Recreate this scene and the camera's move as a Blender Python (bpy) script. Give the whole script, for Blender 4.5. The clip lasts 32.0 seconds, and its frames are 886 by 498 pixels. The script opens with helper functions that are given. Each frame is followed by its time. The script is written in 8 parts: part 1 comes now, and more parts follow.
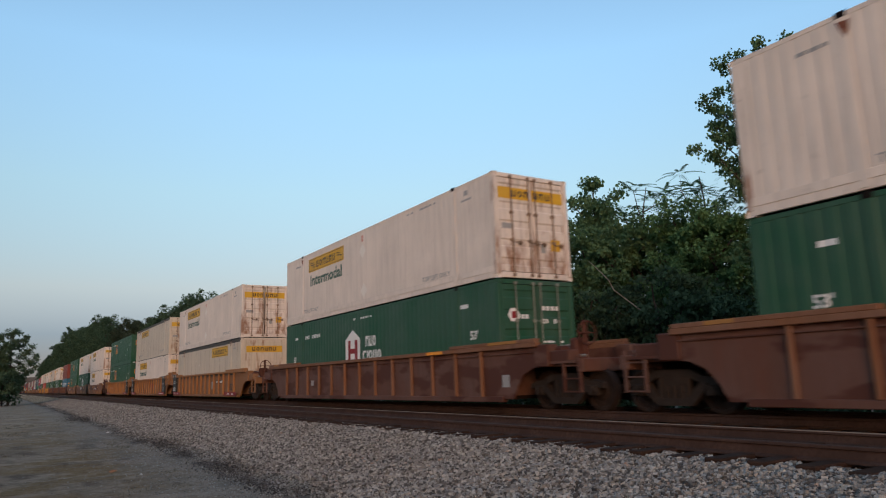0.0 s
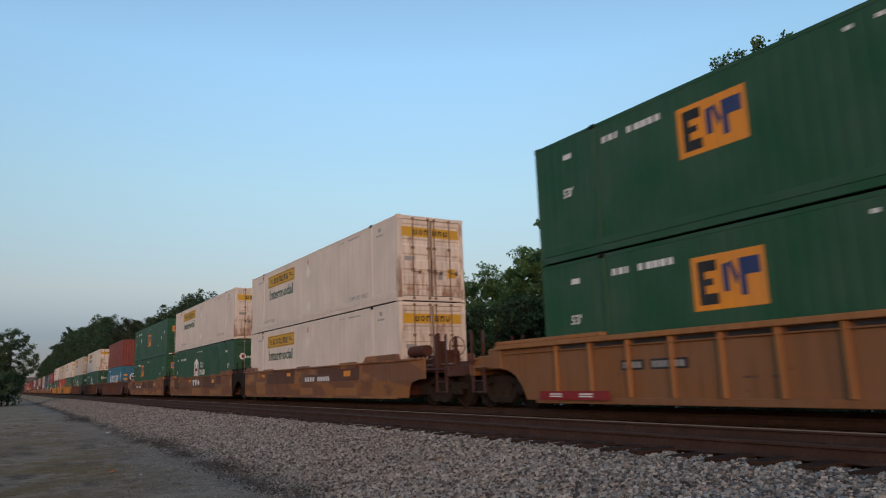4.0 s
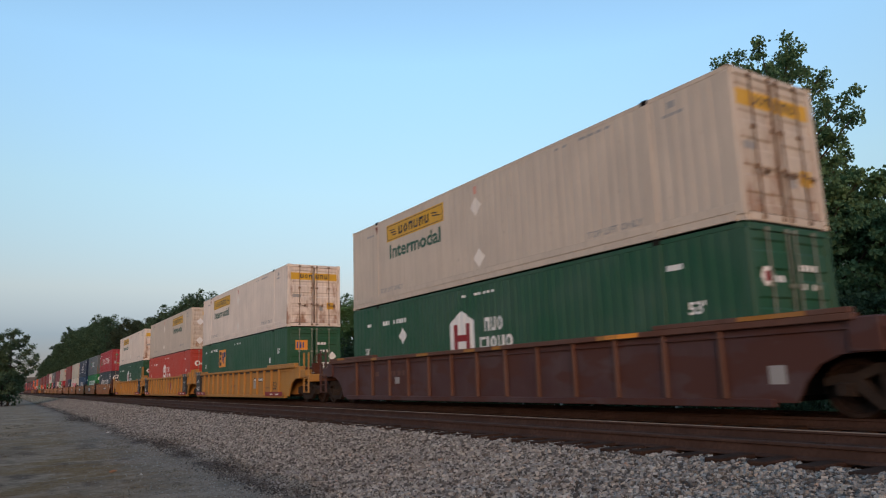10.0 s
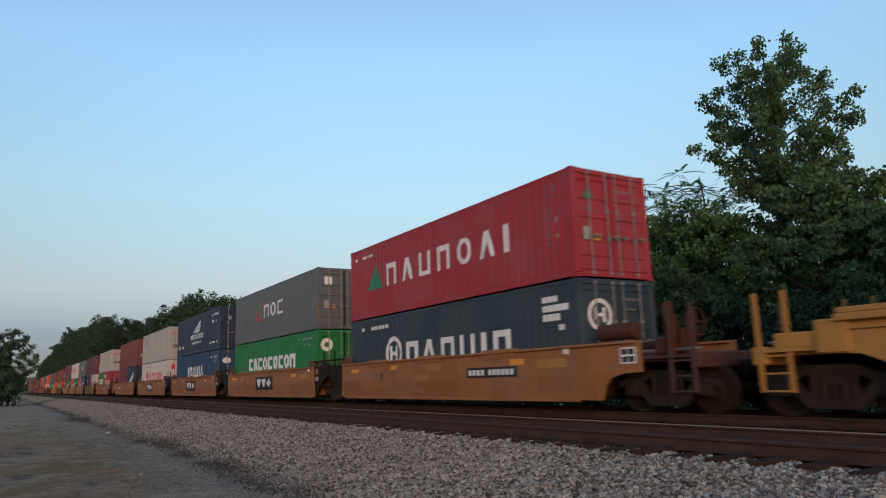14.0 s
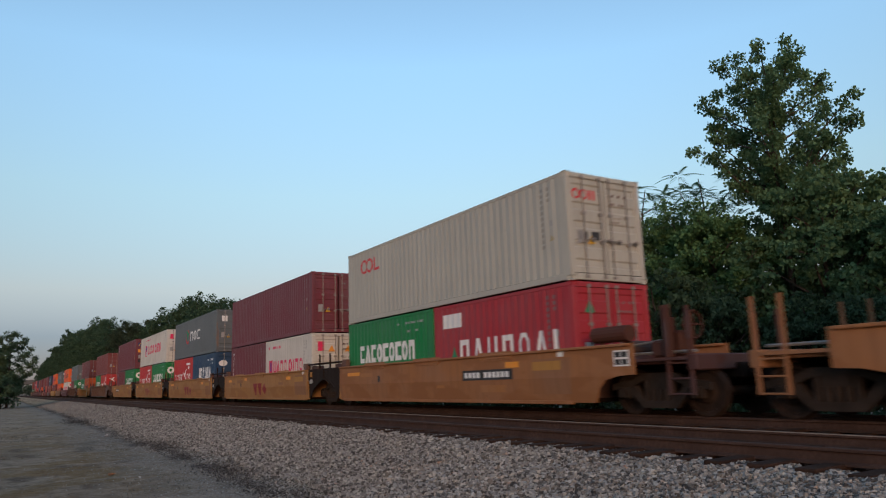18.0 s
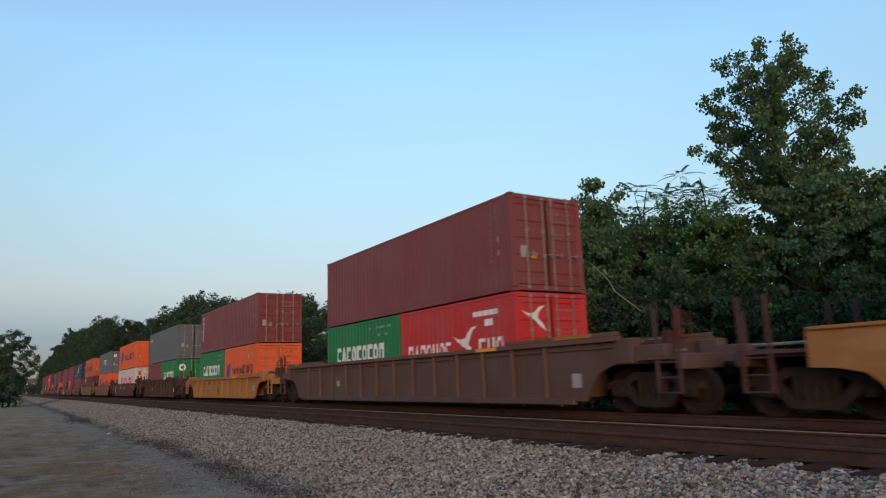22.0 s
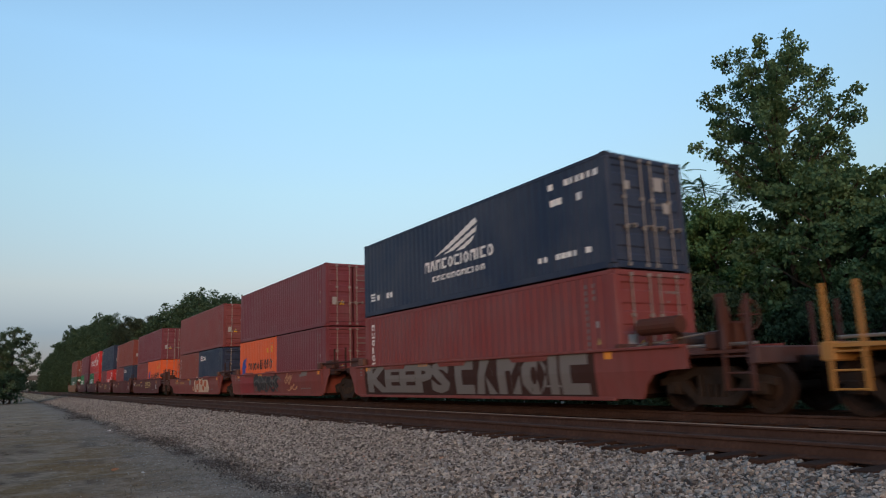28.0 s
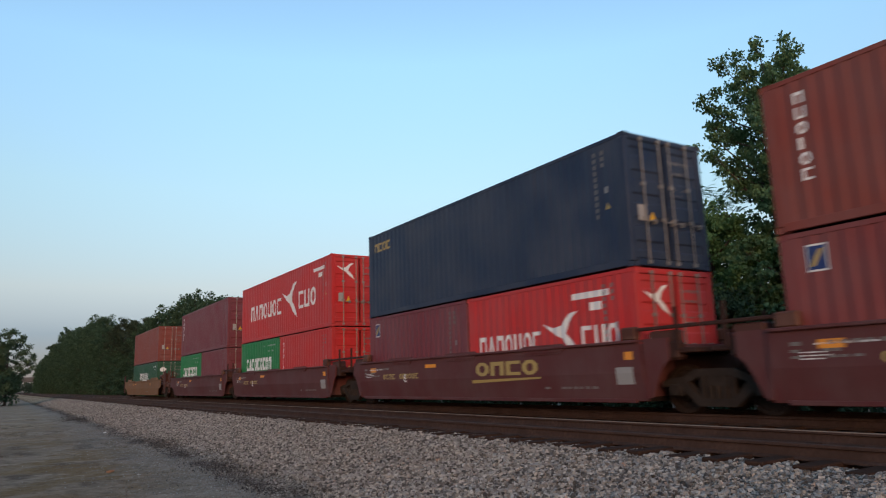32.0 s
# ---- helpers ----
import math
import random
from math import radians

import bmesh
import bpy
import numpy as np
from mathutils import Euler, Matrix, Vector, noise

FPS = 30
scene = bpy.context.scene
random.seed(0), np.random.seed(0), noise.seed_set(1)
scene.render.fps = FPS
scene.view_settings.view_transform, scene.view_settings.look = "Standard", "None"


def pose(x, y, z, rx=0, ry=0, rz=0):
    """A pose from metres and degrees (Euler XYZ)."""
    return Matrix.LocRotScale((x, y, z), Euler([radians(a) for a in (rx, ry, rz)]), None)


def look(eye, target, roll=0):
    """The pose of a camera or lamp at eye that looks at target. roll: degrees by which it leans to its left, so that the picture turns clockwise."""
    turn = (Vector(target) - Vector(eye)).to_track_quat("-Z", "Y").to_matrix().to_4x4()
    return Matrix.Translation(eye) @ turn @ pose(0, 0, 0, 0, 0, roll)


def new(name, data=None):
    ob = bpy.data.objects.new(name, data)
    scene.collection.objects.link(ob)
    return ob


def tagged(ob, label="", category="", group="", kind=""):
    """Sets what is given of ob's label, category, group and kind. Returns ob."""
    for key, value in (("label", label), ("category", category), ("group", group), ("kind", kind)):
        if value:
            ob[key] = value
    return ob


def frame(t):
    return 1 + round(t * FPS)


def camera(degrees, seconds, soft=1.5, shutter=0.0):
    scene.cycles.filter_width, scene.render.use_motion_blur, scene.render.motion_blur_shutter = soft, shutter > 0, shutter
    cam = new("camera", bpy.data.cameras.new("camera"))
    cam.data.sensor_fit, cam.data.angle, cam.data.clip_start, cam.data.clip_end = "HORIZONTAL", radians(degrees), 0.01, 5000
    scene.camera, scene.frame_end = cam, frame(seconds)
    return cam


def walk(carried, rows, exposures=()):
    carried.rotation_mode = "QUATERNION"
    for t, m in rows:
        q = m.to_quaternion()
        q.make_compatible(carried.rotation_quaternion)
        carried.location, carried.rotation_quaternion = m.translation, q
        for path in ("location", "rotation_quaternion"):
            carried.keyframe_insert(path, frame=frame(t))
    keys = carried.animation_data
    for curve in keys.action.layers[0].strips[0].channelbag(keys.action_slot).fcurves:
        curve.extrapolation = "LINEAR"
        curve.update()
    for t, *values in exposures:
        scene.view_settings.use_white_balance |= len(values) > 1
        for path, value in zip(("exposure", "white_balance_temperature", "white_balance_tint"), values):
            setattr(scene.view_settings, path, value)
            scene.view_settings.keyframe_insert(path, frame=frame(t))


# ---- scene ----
# ---- camera: nearly still, on a tripod beside the line, with a slow drift ----
CAM = (0.0, 0.0, 0.83)
ROLL = 1.895
cam = camera(65.25, 32.0, soft=1.12, shutter=0.17)
PATH = [
    (0.0, -31.843, 10.549), (1.0, -31.844, 10.556), (2.0, -31.850, 10.557), (2.5, -31.850, 10.557), (4.5, -31.857, 10.549),
    (5.5, -31.856, 10.549), (6.0, -31.851, 10.544), (6.5, -31.849, 10.502), (7.0, -31.844, 10.485), (8.0, -31.849, 10.484),
    (9.0, -31.849, 10.484), (9.5, -31.844, 10.492), (10.0, -31.844, 10.549), (11.0, -31.851, 10.564), (12.0, -31.851, 10.571),
    (13.0, -31.850, 10.563), (14.0, -31.850, 10.557), (15.0, -31.848, 10.557), (15.5, -31.831, 10.563), (17.5, -31.908, 10.730),
    (18.0, -31.906, 10.749), (19.0, -31.884, 10.765), (20.0, -31.880, 10.769), (20.5, -31.849, 10.748), (21.0, -31.812, 10.715),
    (22.0, -31.782, 10.647), (23.0, -31.779, 10.581), (24.0, -31.780, 10.557), (25.0, -31.820, 10.515), (25.5, -31.788, 10.505),
    (27.5, -31.725, 10.420), (28.0, -31.744, 10.415), (28.5, -31.776, 10.418), (29.0, -31.836, 10.455), (29.5, -31.893, 10.481),
    (30.0, -31.888, 10.492), (30.5, -31.891, 10.549), (31.0, -31.927, 10.557), (31.5, -31.953, 10.556), (32.0, -32.027, 10.550),
]
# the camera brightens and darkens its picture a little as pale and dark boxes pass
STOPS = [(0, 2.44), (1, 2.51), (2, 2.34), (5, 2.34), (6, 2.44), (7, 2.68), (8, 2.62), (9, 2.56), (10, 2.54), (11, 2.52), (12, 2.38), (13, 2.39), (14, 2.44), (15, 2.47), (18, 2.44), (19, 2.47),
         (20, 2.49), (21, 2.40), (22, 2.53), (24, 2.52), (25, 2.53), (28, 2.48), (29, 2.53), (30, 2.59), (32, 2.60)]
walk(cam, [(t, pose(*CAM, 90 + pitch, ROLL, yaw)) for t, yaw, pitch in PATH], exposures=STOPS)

# ---- evening sky and the last low sun behind the camera ----
SUN_EL, SUN_AZ = 9.0, 212.0
world = bpy.data.worlds.new("evening_sky")
scene.world = world
world.use_nodes = True
wn = world.node_tree
sky = wn.nodes.new("ShaderNodeTexSky")
sky.sky_type = "NISHITA"
sky.sun_disc = False
sky.sun_elevation, sky.sun_rotation = radians(SUN_EL), radians(SUN_AZ)
sky.altitude, sky.air_density, sky.dust_density, sky.ozone_density = 0.0, 1.0, 0.4, 3.0
# evening haze: the sky pales and dims softly towards the horizon
coords = wn.nodes.new("ShaderNodeTexCoord")
split = wn.nodes.new("ShaderNodeSeparateXYZ")
wn.links.new(coords.outputs["Generated"], split.inputs[0])
haze = wn.nodes.new("ShaderNodeValToRGB")
wn.links.new(split.outputs[2], haze.inputs[0])
HAZE = [(0.0, (0.072, 0.065, 0.108)), (0.07, (0.120, 0.101, 0.122)), (0.13, (0.272, 0.182, 0.152)), (0.26, (0.415, 0.322, 0.243)), (0.43, (0.545, 0.470, 0.385)), (1.0, (0.50, 0.42, 0.355))]
for p, c in HAZE[1:-1]:
    haze.color_ramp.elements.new(p).color = (*c, 1)
haze.color_ramp.elements[0].color, haze.color_ramp.elements[-1].color = (*HAZE[0][1], 1), (*HAZE[-1][1], 1)
tinted = wn.nodes.new("ShaderNodeMix")
tinted.data_type, tinted.blend_type = "RGBA", "MULTIPLY"
tinted.inputs[0].default_value = 1.0
wn.links.new(sky.outputs[0], tinted.inputs[6])
wn.links.new(haze.outputs[0], tinted.inputs[7])
wn.links.new(tinted.outputs[2], wn.nodes["Background"].inputs[0])
wn.nodes["Background"].inputs[1].default_value = 0.15
sun = new("sun", bpy.data.lights.new("sun", "SUN"))
sun.data.energy, sun.data.angle, sun.data.color = 0.29, radians(20), (1.0, 0.57, 0.31)
az, el = radians(SUN_AZ), radians(SUN_EL - 2)
sun_dir = Vector((math.sin(az) * math.cos(el), math.cos(az) * math.cos(el), math.sin(el)))
sun.matrix_world = look(sun_dir * 200, (0, 0, 0))

# ---- materials ----
def nodes_of(name):
    m = bpy.data.materials.new(name)
    m.use_nodes = True
    nt = m.node_tree
    return m, nt, nt.nodes["Principled BSDF"]


def node(nt, kind, **sets):
    n = nt.nodes.new(kind)
    for k, v in sets.items():
        n.inputs[k].default_value = v
    return n


def ramp(nt, src, a, b, ca=(0, 0, 0, 1), cb=(1, 1, 1, 1)):
    r = nt.nodes.new("ShaderNodeValToRGB")
    r.color_ramp.elements[0].position, r.color_ramp.elements[1].position = a, b
    r.color_ramp.elements[0].color, r.color_ramp.elements[1].color = ca, cb
    nt.links.new(src, r.inputs[0])
    return r.outputs[0]


def mixed(nt, fac, a, b, kind="MIX"):
    m = nt.nodes.new("ShaderNodeMix")
    m.data_type, m.blend_type = "RGBA", kind
    for sock, v in ((m.inputs[0], fac), (m.inputs[6], a), (m.inputs[7], b)):
        if isinstance(v, (tuple, list)):
            sock.default_value = (*v[:3], 1)
        elif isinstance(v, (int, float)):
            sock.default_value = v
        else:
            nt.links.new(v, sock)
    return m.outputs[2]


def spot(nt, stretch=(1, 1, 1), shuffle=True):
    """Object coordinates, shifted from piece to piece."""
    tc = nt.nodes.new("ShaderNodeTexCoord")
    mp = nt.nodes.new("ShaderNodeMapping")
    mp.inputs["Scale"].default_value = stretch
    nt.links.new(tc.outputs["Object"], mp.inputs[0])
    if shuffle:
        inf = nt.nodes.new("ShaderNodeObjectInfo")
        mul = nt.nodes.new("ShaderNodeMath")
        mul.operation = "MULTIPLY"
        mul.inputs[1].default_value = 57.0
        nt.links.new(inf.outputs["Random"], mul.inputs[0])
        com = nt.nodes.new("ShaderNodeCombineXYZ")
        nt.links.new(mul.outputs[0], com.inputs[1])
        nt.links.new(com.outputs[0], mp.inputs["Location"])
    return mp.outputs[0]


def noisy(nt, vec, scale, detail=4, rough=0.55):
    n = node(nt, "ShaderNodeTexNoise", Scale=scale, Detail=detail, Roughness=rough)
    nt.links.new(vec, n.inputs["Vector"])
    return n.outputs["Fac"]


def bumped(nt, bsdf, height, strength, dist=0.01):
    b = node(nt, "ShaderNodeBump", Strength=strength, Distance=dist)
    nt.links.new(height, b.inputs["Height"])
    nt.links.new(b.outputs[0], bsdf.inputs["Normal"])


def painted(name, col, rough=0.5, grime=0.45, rust=0.25, spec=0.2, chalky=0.035):
    """Weathered paint on steel: faded patches, streaks of dirt that run down, specks of rust."""
    m, nt, b = nodes_of(name)
    v = spot(nt)
    faded = tuple(min(1, c * 0.82 + chalky) for c in col)
    base = mixed(nt, ramp(nt, noisy(nt, v, 0.7, 5), 0.35, 0.7), col, faded)
    streak = noisy(nt, spot(nt, (5.0, 5.0, 0.35)), 1.6, 5, 0.6)
    dirty = tuple(c * 0.62 + 0.018 * k for c, k in zip(col, (1.2, 1.0, 0.8)))
    amt = nt.nodes.new("ShaderNodeMath")
    amt.operation = "MULTIPLY"
    amt.inputs[1].default_value = grime
    nt.links.new(ramp(nt, streak, 0.45, 0.75), amt.inputs[0])
    base = mixed(nt, amt.outputs[0], base, dirty)
    spk = nt.nodes.new("ShaderNodeMath")
    spk.operation = "MULTIPLY"
    spk.inputs[1].default_value = rust
    nt.links.new(ramp(nt, noisy(nt, v, 6.0, 8, 0.7), 0.62, 0.72), spk.inputs[0])
    base = mixed(nt, spk.outputs[0], base, (0.10, 0.042, 0.022))
    nt.links.new(base, b.inputs["Base Color"])
    b.inputs["Roughness"].default_value = rough
    b.inputs["Specular IOR Level"].default_value = spec
    bumped(nt, b, noisy(nt, v, 14.0, 3), 0.08, 0.006)
    return m


def plain(name, col, rough=0.6, var=0.25, scale=4.0, metal=0.0, bump=0.1):
    m, nt, b = nodes_of(name)
    v = spot(nt)
    lo = tuple(c * (1 - var) for c in col)
    hi = tuple(min(1, c * (1 + var)) for c in col)
    c1 = mixed(nt, ramp(nt, noisy(nt, v, scale, 6), 0.3, 0.7), lo, hi)
    c1 = mixed(nt, ramp(nt, noisy(nt, v, scale * 9, 3), 0.35, 0.75), c1, tuple(c * 0.7 for c in col))
    nt.links.new(c1, b.inputs["Base Color"])
    b.inputs["Roughness"].default_value, b.inputs["Metallic"].default_value = rough, metal
    b.inputs["Specular IOR Level"].default_value = 0.12 if metal < 0.2 else 0.5
    bumped(nt, b, noisy(nt, v, scale * 6, 4), bump, 0.01)
    return m


COLOURS = dict(
    white=(0.77, 0.66, 0.57), beige=(0.58, 0.49, 0.40), cream=(0.62, 0.525, 0.41), hubgreen=(0.0180, 0.0810, 0.0415), empgreen=(0.0175, 0.0850, 0.0390),
    coral=(0.43, 0.051, 0.032), brick=(0.2106, 0.0484, 0.0351), russet=(0.200, 0.044, 0.042), maroon=(0.168, 0.035, 0.046),
    sky=(0.0280, 0.1520, 0.2400), slate=(0.0250, 0.0452, 0.0624), crimson=(0.3588, 0.0273, 0.0390), grey=(0.118, 0.132, 0.139),
    leaf=(0.0096, 0.1920, 0.0520), navy=(0.0175, 0.0305, 0.066), azure=(0.018, 0.054, 0.118), putty=(0.44, 0.42, 0.362),
    chalk=(0.61, 0.57, 0.51), scarlet=(0.50, 0.029, 0.029), orange=(0.74, 0.118, 0.024),
    rustwell=(0.120, 0.050, 0.033), goldwell=(0.405, 0.200, 0.047), amberwell=(0.36, 0.160, 0.042), ochrewell=(0.238, 0.106, 0.041), brownwell=(0.070, 0.0305, 0.030),
    umberwell=(0.098, 0.055, 0.042), strawwell=(0.37, 0.178, 0.058), camowell=(0.205, 0.088, 0.043), tanwell=(0.32, 0.134, 0.050), redwell=(0.205, 0.048, 0.040), plumwell=(0.100, 0.025, 0.025),
    darkwell=(0.056, 0.028, 0.022), dunwell=(0.2040, 0.1003, 0.0442),
)
GRIMY = {"umberwell", "rustwell", "brownwell", "camowell", "darkwell", "dunwell", "redwell", "ochrewell"}
PAINT = {k: painted("paint_" + k, c, 0.62 if k.endswith("well") else 0.48, 0.85 if k in GRIMY else 0.5, 0.9 if k in GRIMY else 0.3) for k, c in COLOURS.items()}
def blotched(name, a, b_col):
    """Brown paint touched up with tan, in soft uneven patches."""
    m = painted(name, a, 0.62, 0.8, 0.6)
    nt = m.node_tree
    b = nt.nodes["Principled BSDF"]
    old = b.inputs["Base Color"].links[0].from_socket
    v = spot(nt, (1.0, 0.45, 1.1))
    nt.links.new(mixed(nt, ramp(nt, noisy(nt, v, 1.5, 3, 0.5), 0.50, 0.57), old, b_col), b.inputs["Base Color"])
    return m


def rusting(name, col):
    """White door paint with rust that runs down from the seams."""
    m = painted(name, col, 0.5, 1.0, 0.6)
    nt = m.node_tree
    b = nt.nodes["Principled BSDF"]
    old = b.inputs["Base Color"].links[0].from_socket
    sep = nt.nodes.new("ShaderNodeSeparateXYZ")
    nt.links.new(spot(nt, shuffle=False), sep.inputs[0])
    low = nt.nodes.new("ShaderNodeMapRange")
    low.inputs["From Min"].default_value, low.inputs["From Max"].default_value = 0.1, 1.9
    low.inputs["To Min"].default_value, low.inputs["To Max"].default_value = 0.10, -0.03
    nt.links.new(sep.outputs[2], low.inputs["Value"])
    add = nt.nodes.new("ShaderNodeMath")
    add.operation = "ADD"
    nt.links.new(noisy(nt, spot(nt, (2.6, 2.6, 0.7)), 1.3, 6, 0.65), add.inputs[0])
    nt.links.new(low.outputs[0], add.inputs[1])
    runs = ramp(nt, add.outputs[0], 0.525, 0.68, (0, 0, 0, 1), (0.85, 0.85, 0.85, 1))
    nt.links.new(mixed(nt, runs, old, (0.26, 0.115, 0.055)), b.inputs["Base Color"])
    return m


PAINT["grey_post"] = rusting("paint_grey_post", COLOURS["grey"])
PAINT["white_post"] = rusting("paint_white_post", COLOURS["white"])
PAINT["leaf_post"] = rusting("paint_leaf_post", COLOURS["leaf"])
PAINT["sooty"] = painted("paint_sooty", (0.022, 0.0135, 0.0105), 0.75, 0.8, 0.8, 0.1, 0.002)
PAINT["redgear"] = painted("paint_red_gear", (0.085, 0.030, 0.020), 0.7, 0.9, 0.8, 0.15, 0.008)
PAINT["rustwell"] = blotched("paint_rusting", COLOURS["rustwell"], (0.080, 0.030, 0.020))
PAINT["camowell"] = blotched("paint_camouflaged", COLOURS["camowell"], (0.300, 0.136, 0.056))
PAINT["tanwell"] = blotched("paint_tan_worn", COLOURS["tanwell"], (0.262, 0.112, 0.046))
PAINT["strawwell"] = blotched("paint_straw_worn", COLOURS["strawwell"], (0.300, 0.140, 0.052))
PAINT["brownwell"] = blotched("paint_browned", COLOURS["brownwell"], (0.076, 0.032, 0.025))
for tone in ("white", "cream", "beige"):
    PAINT[tone + "_door"] = rusting("paint_%s_door" % tone, COLOURS[tone])
PAINT["tan_faded"] = painted("paint_tan_faded", (0.275, 0.122, 0.052), 0.62, 0.6, 0.4)
PAINT["tan_fresh"] = painted("paint_tan_fresh", (0.37, 0.155, 0.050), 0.6, 0.4, 0.3)
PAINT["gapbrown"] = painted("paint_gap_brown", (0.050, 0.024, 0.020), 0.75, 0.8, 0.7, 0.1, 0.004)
PAINT["patch_tan"] = painted("paint_patch_tan", (0.36, 0.165, 0.062), 0.62, 0.6, 0.4)
PAINT["patch_brown"] = painted("paint_patch_brown", (0.115, 0.047, 0.027), 0.65, 0.8, 0.6)
INK = {k: painted("ink_" + k, c, 0.5, 0.25, 0.05) for k, c in dict(
    yellow=(0.66, 0.37, 0.025), black=(0.018, 0.018, 0.020), white=(0.78, 0.77, 0.75), dkgreen=(0.02, 0.09, 0.06), red=(0.60, 0.03, 0.04),
    blue=(0.02, 0.05, 0.30), navy=(0.022, 0.045, 0.15), green=(0.02, 0.22, 0.10), magenta=(0.70, 0.03, 0.11), grey=(0.33, 0.32, 0.31), orange=(0.80, 0.30, 0.03),
    ghost=(0.83, 0.76, 0.68), grime=(0.075, 0.024, 0.018), pink=(0.62, 0.30, 0.23), seam=(0.34, 0.235, 0.165), rust=(0.20, 0.062, 0.028), smoke=(0.088, 0.078, 0.074), peach=(0.50, 0.24, 0.12), sprayed=(0.165, 0.15, 0.14), faint=(0.17, 0.155, 0.145), rubbed=(0.27, 0.245, 0.21), cloud=(0.55, 0.44, 0.33), orange_red=(0.42, 0.085, 0.025), amber=(0.34, 0.15, 0.025), gold=(0.42, 0.30, 0.10), darkred=(0.25, 0.015, 0.02), brown=(0.11, 0.05, 0.035)).items()}
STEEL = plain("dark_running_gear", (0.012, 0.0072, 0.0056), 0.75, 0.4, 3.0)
GALV = plain("worn_bar_steel", (0.28, 0.25, 0.225), 0.5, 0.3, 5.0, 0.3)
WHEELM = plain("wheel_steel", (0.036, 0.023, 0.018), 0.75, 0.35, 5.0, 0.1)
FRAMEM = plain("cast_side_frame", (0.036, 0.026, 0.021), 0.8, 0.35, 4.0)
WORN = {k: painted("worn_" + k, (COLOURS[k][0] * 1.35 + 0.015, COLOURS[k][1] * 1.35 + 0.007, COLOURS[k][2] * 1.2 + 0.003), 0.7, 0.9, 0.9) for k in GRIMY}
WORN["umberwell"] = painted("worn_umber_edges", (0.175, 0.086, 0.044), 0.7, 0.9, 0.9)
WORN["brownwell"] = painted("worn_brown_edges", (0.165, 0.072, 0.034), 0.7, 0.9, 0.9)
WORN["umberwell"] = painted("worn_umber_edges", (0.175, 0.086, 0.044), 0.7, 0.9, 0.9)
WORN["brownwell"] = painted("worn_brownwell", (0.112, 0.047, 0.030), 0.7, 0.9, 0.9)
WORN["umberwell"] = painted("worn_umberwell", (0.125, 0.066, 0.046), 0.7, 0.9, 0.9)
WORN["darkwell"] = painted("worn_darkwell", (0.072, 0.033, 0.023), 0.7, 0.9, 0.9)
WORN["rustwell"] = painted("worn_rustwell", (0.205, 0.088, 0.042), 0.7, 0.9, 0.9)
OLDRAIL = plain("dark_grey_rail", (0.085, 0.078, 0.070), 0.6, 0.3, 3.0)
PALEROD = plain("grimy_pale_bar", (0.24, 0.25, 0.21), 0.55, 0.35, 5.0)
ROD53 = plain("grimy_locking_bar", (0.25, 0.17, 0.12), 0.6, 0.4, 5.0)


# ---- mesh helpers ----
MESHES = {}
STUFFED = {"panel_seam", "chord_patch", "scuff", "data_line", "writing", "web_line", "plate_line", "panel_line", "number_dash", "stripe_plate", "grid_bar", "faded_mark", "scrawl_line", "vent_slot", "stencil_line"}


def part(name, bm, material, parent, label="", at=None):
    """A bmesh, or a mesh that several pieces share, as one object under a thing or a part."""
    if isinstance(bm, bmesh.types.BMesh):
        me = bpy.data.meshes.new(name)
        bm.to_mesh(me)
        bm.free()
    else:
        me = bm
    if material is not None and not me.materials:
        me.materials.append(material)
    ob = new(name, me)
    ob.parent = parent
    if at is not None:
        ob.matrix_basis = at
    if label:
        tagged(ob, label)
    if name in STUFFED:
        tagged(ob, kind="stuff")
    return ob


def shared(key, material, maker):
    """The mesh of that shape in that material, made once."""
    full = (key, material.name)
    if full not in MESHES:
        if key not in MESHES:
            bm = maker()
            me = bpy.data.meshes.new(str(key[0]) if isinstance(key, tuple) else str(key))
            bm.to_mesh(me)
            bm.free()
            MESHES[key] = me
        me = MESHES[key].copy()
        me.materials.clear()
        me.materials.append(material)
        MESHES[full] = me
    return MESHES[full]


def box(bm, x0, x1, y0, y1, z0, z1):
    vs = [bm.verts.new(c) for c in ((x0, y0, z0), (x1, y0, z0), (x1, y1, z0), (x0, y1, z0), (x0, y0, z1), (x1, y0, z1), (x1, y1, z1), (x0, y1, z1))]
    for f in ((3, 2, 1, 0), (4, 5, 6, 7), (0, 1, 5, 4), (1, 2, 6, 5), (2, 3, 7, 6), (3, 0, 4, 7)):
        bm.faces.new([vs[i] for i in f])
    return bm


def boxes(*all_boxes):
    bm = bmesh.new()
    for b in all_boxes:
        box(bm, *b)
    return bm


def bevelled(bm, width):
    bmesh.ops.bevel(bm, geom=bm.edges[:], offset=width, segments=1, affect="EDGES", profile=0.5)
    return bm


def slab(outline, x0, x1):
    """An outline in (y, z), given a thickness from x0 to x1."""
    bm = bmesh.new()
    a = [bm.verts.new((x0, y, z)) for y, z in outline]
    b = [bm.verts.new((x1, y, z)) for y, z in outline]
    bm.faces.new(a[::-1])
    bm.faces.new(b)
    n = len(a)
    for i in range(n):
        bm.faces.new((a[i], a[(i + 1) % n], b[(i + 1) % n], b[i]))
    bmesh.ops.recalc_face_normals(bm, faces=bm.faces[:])
    return bm


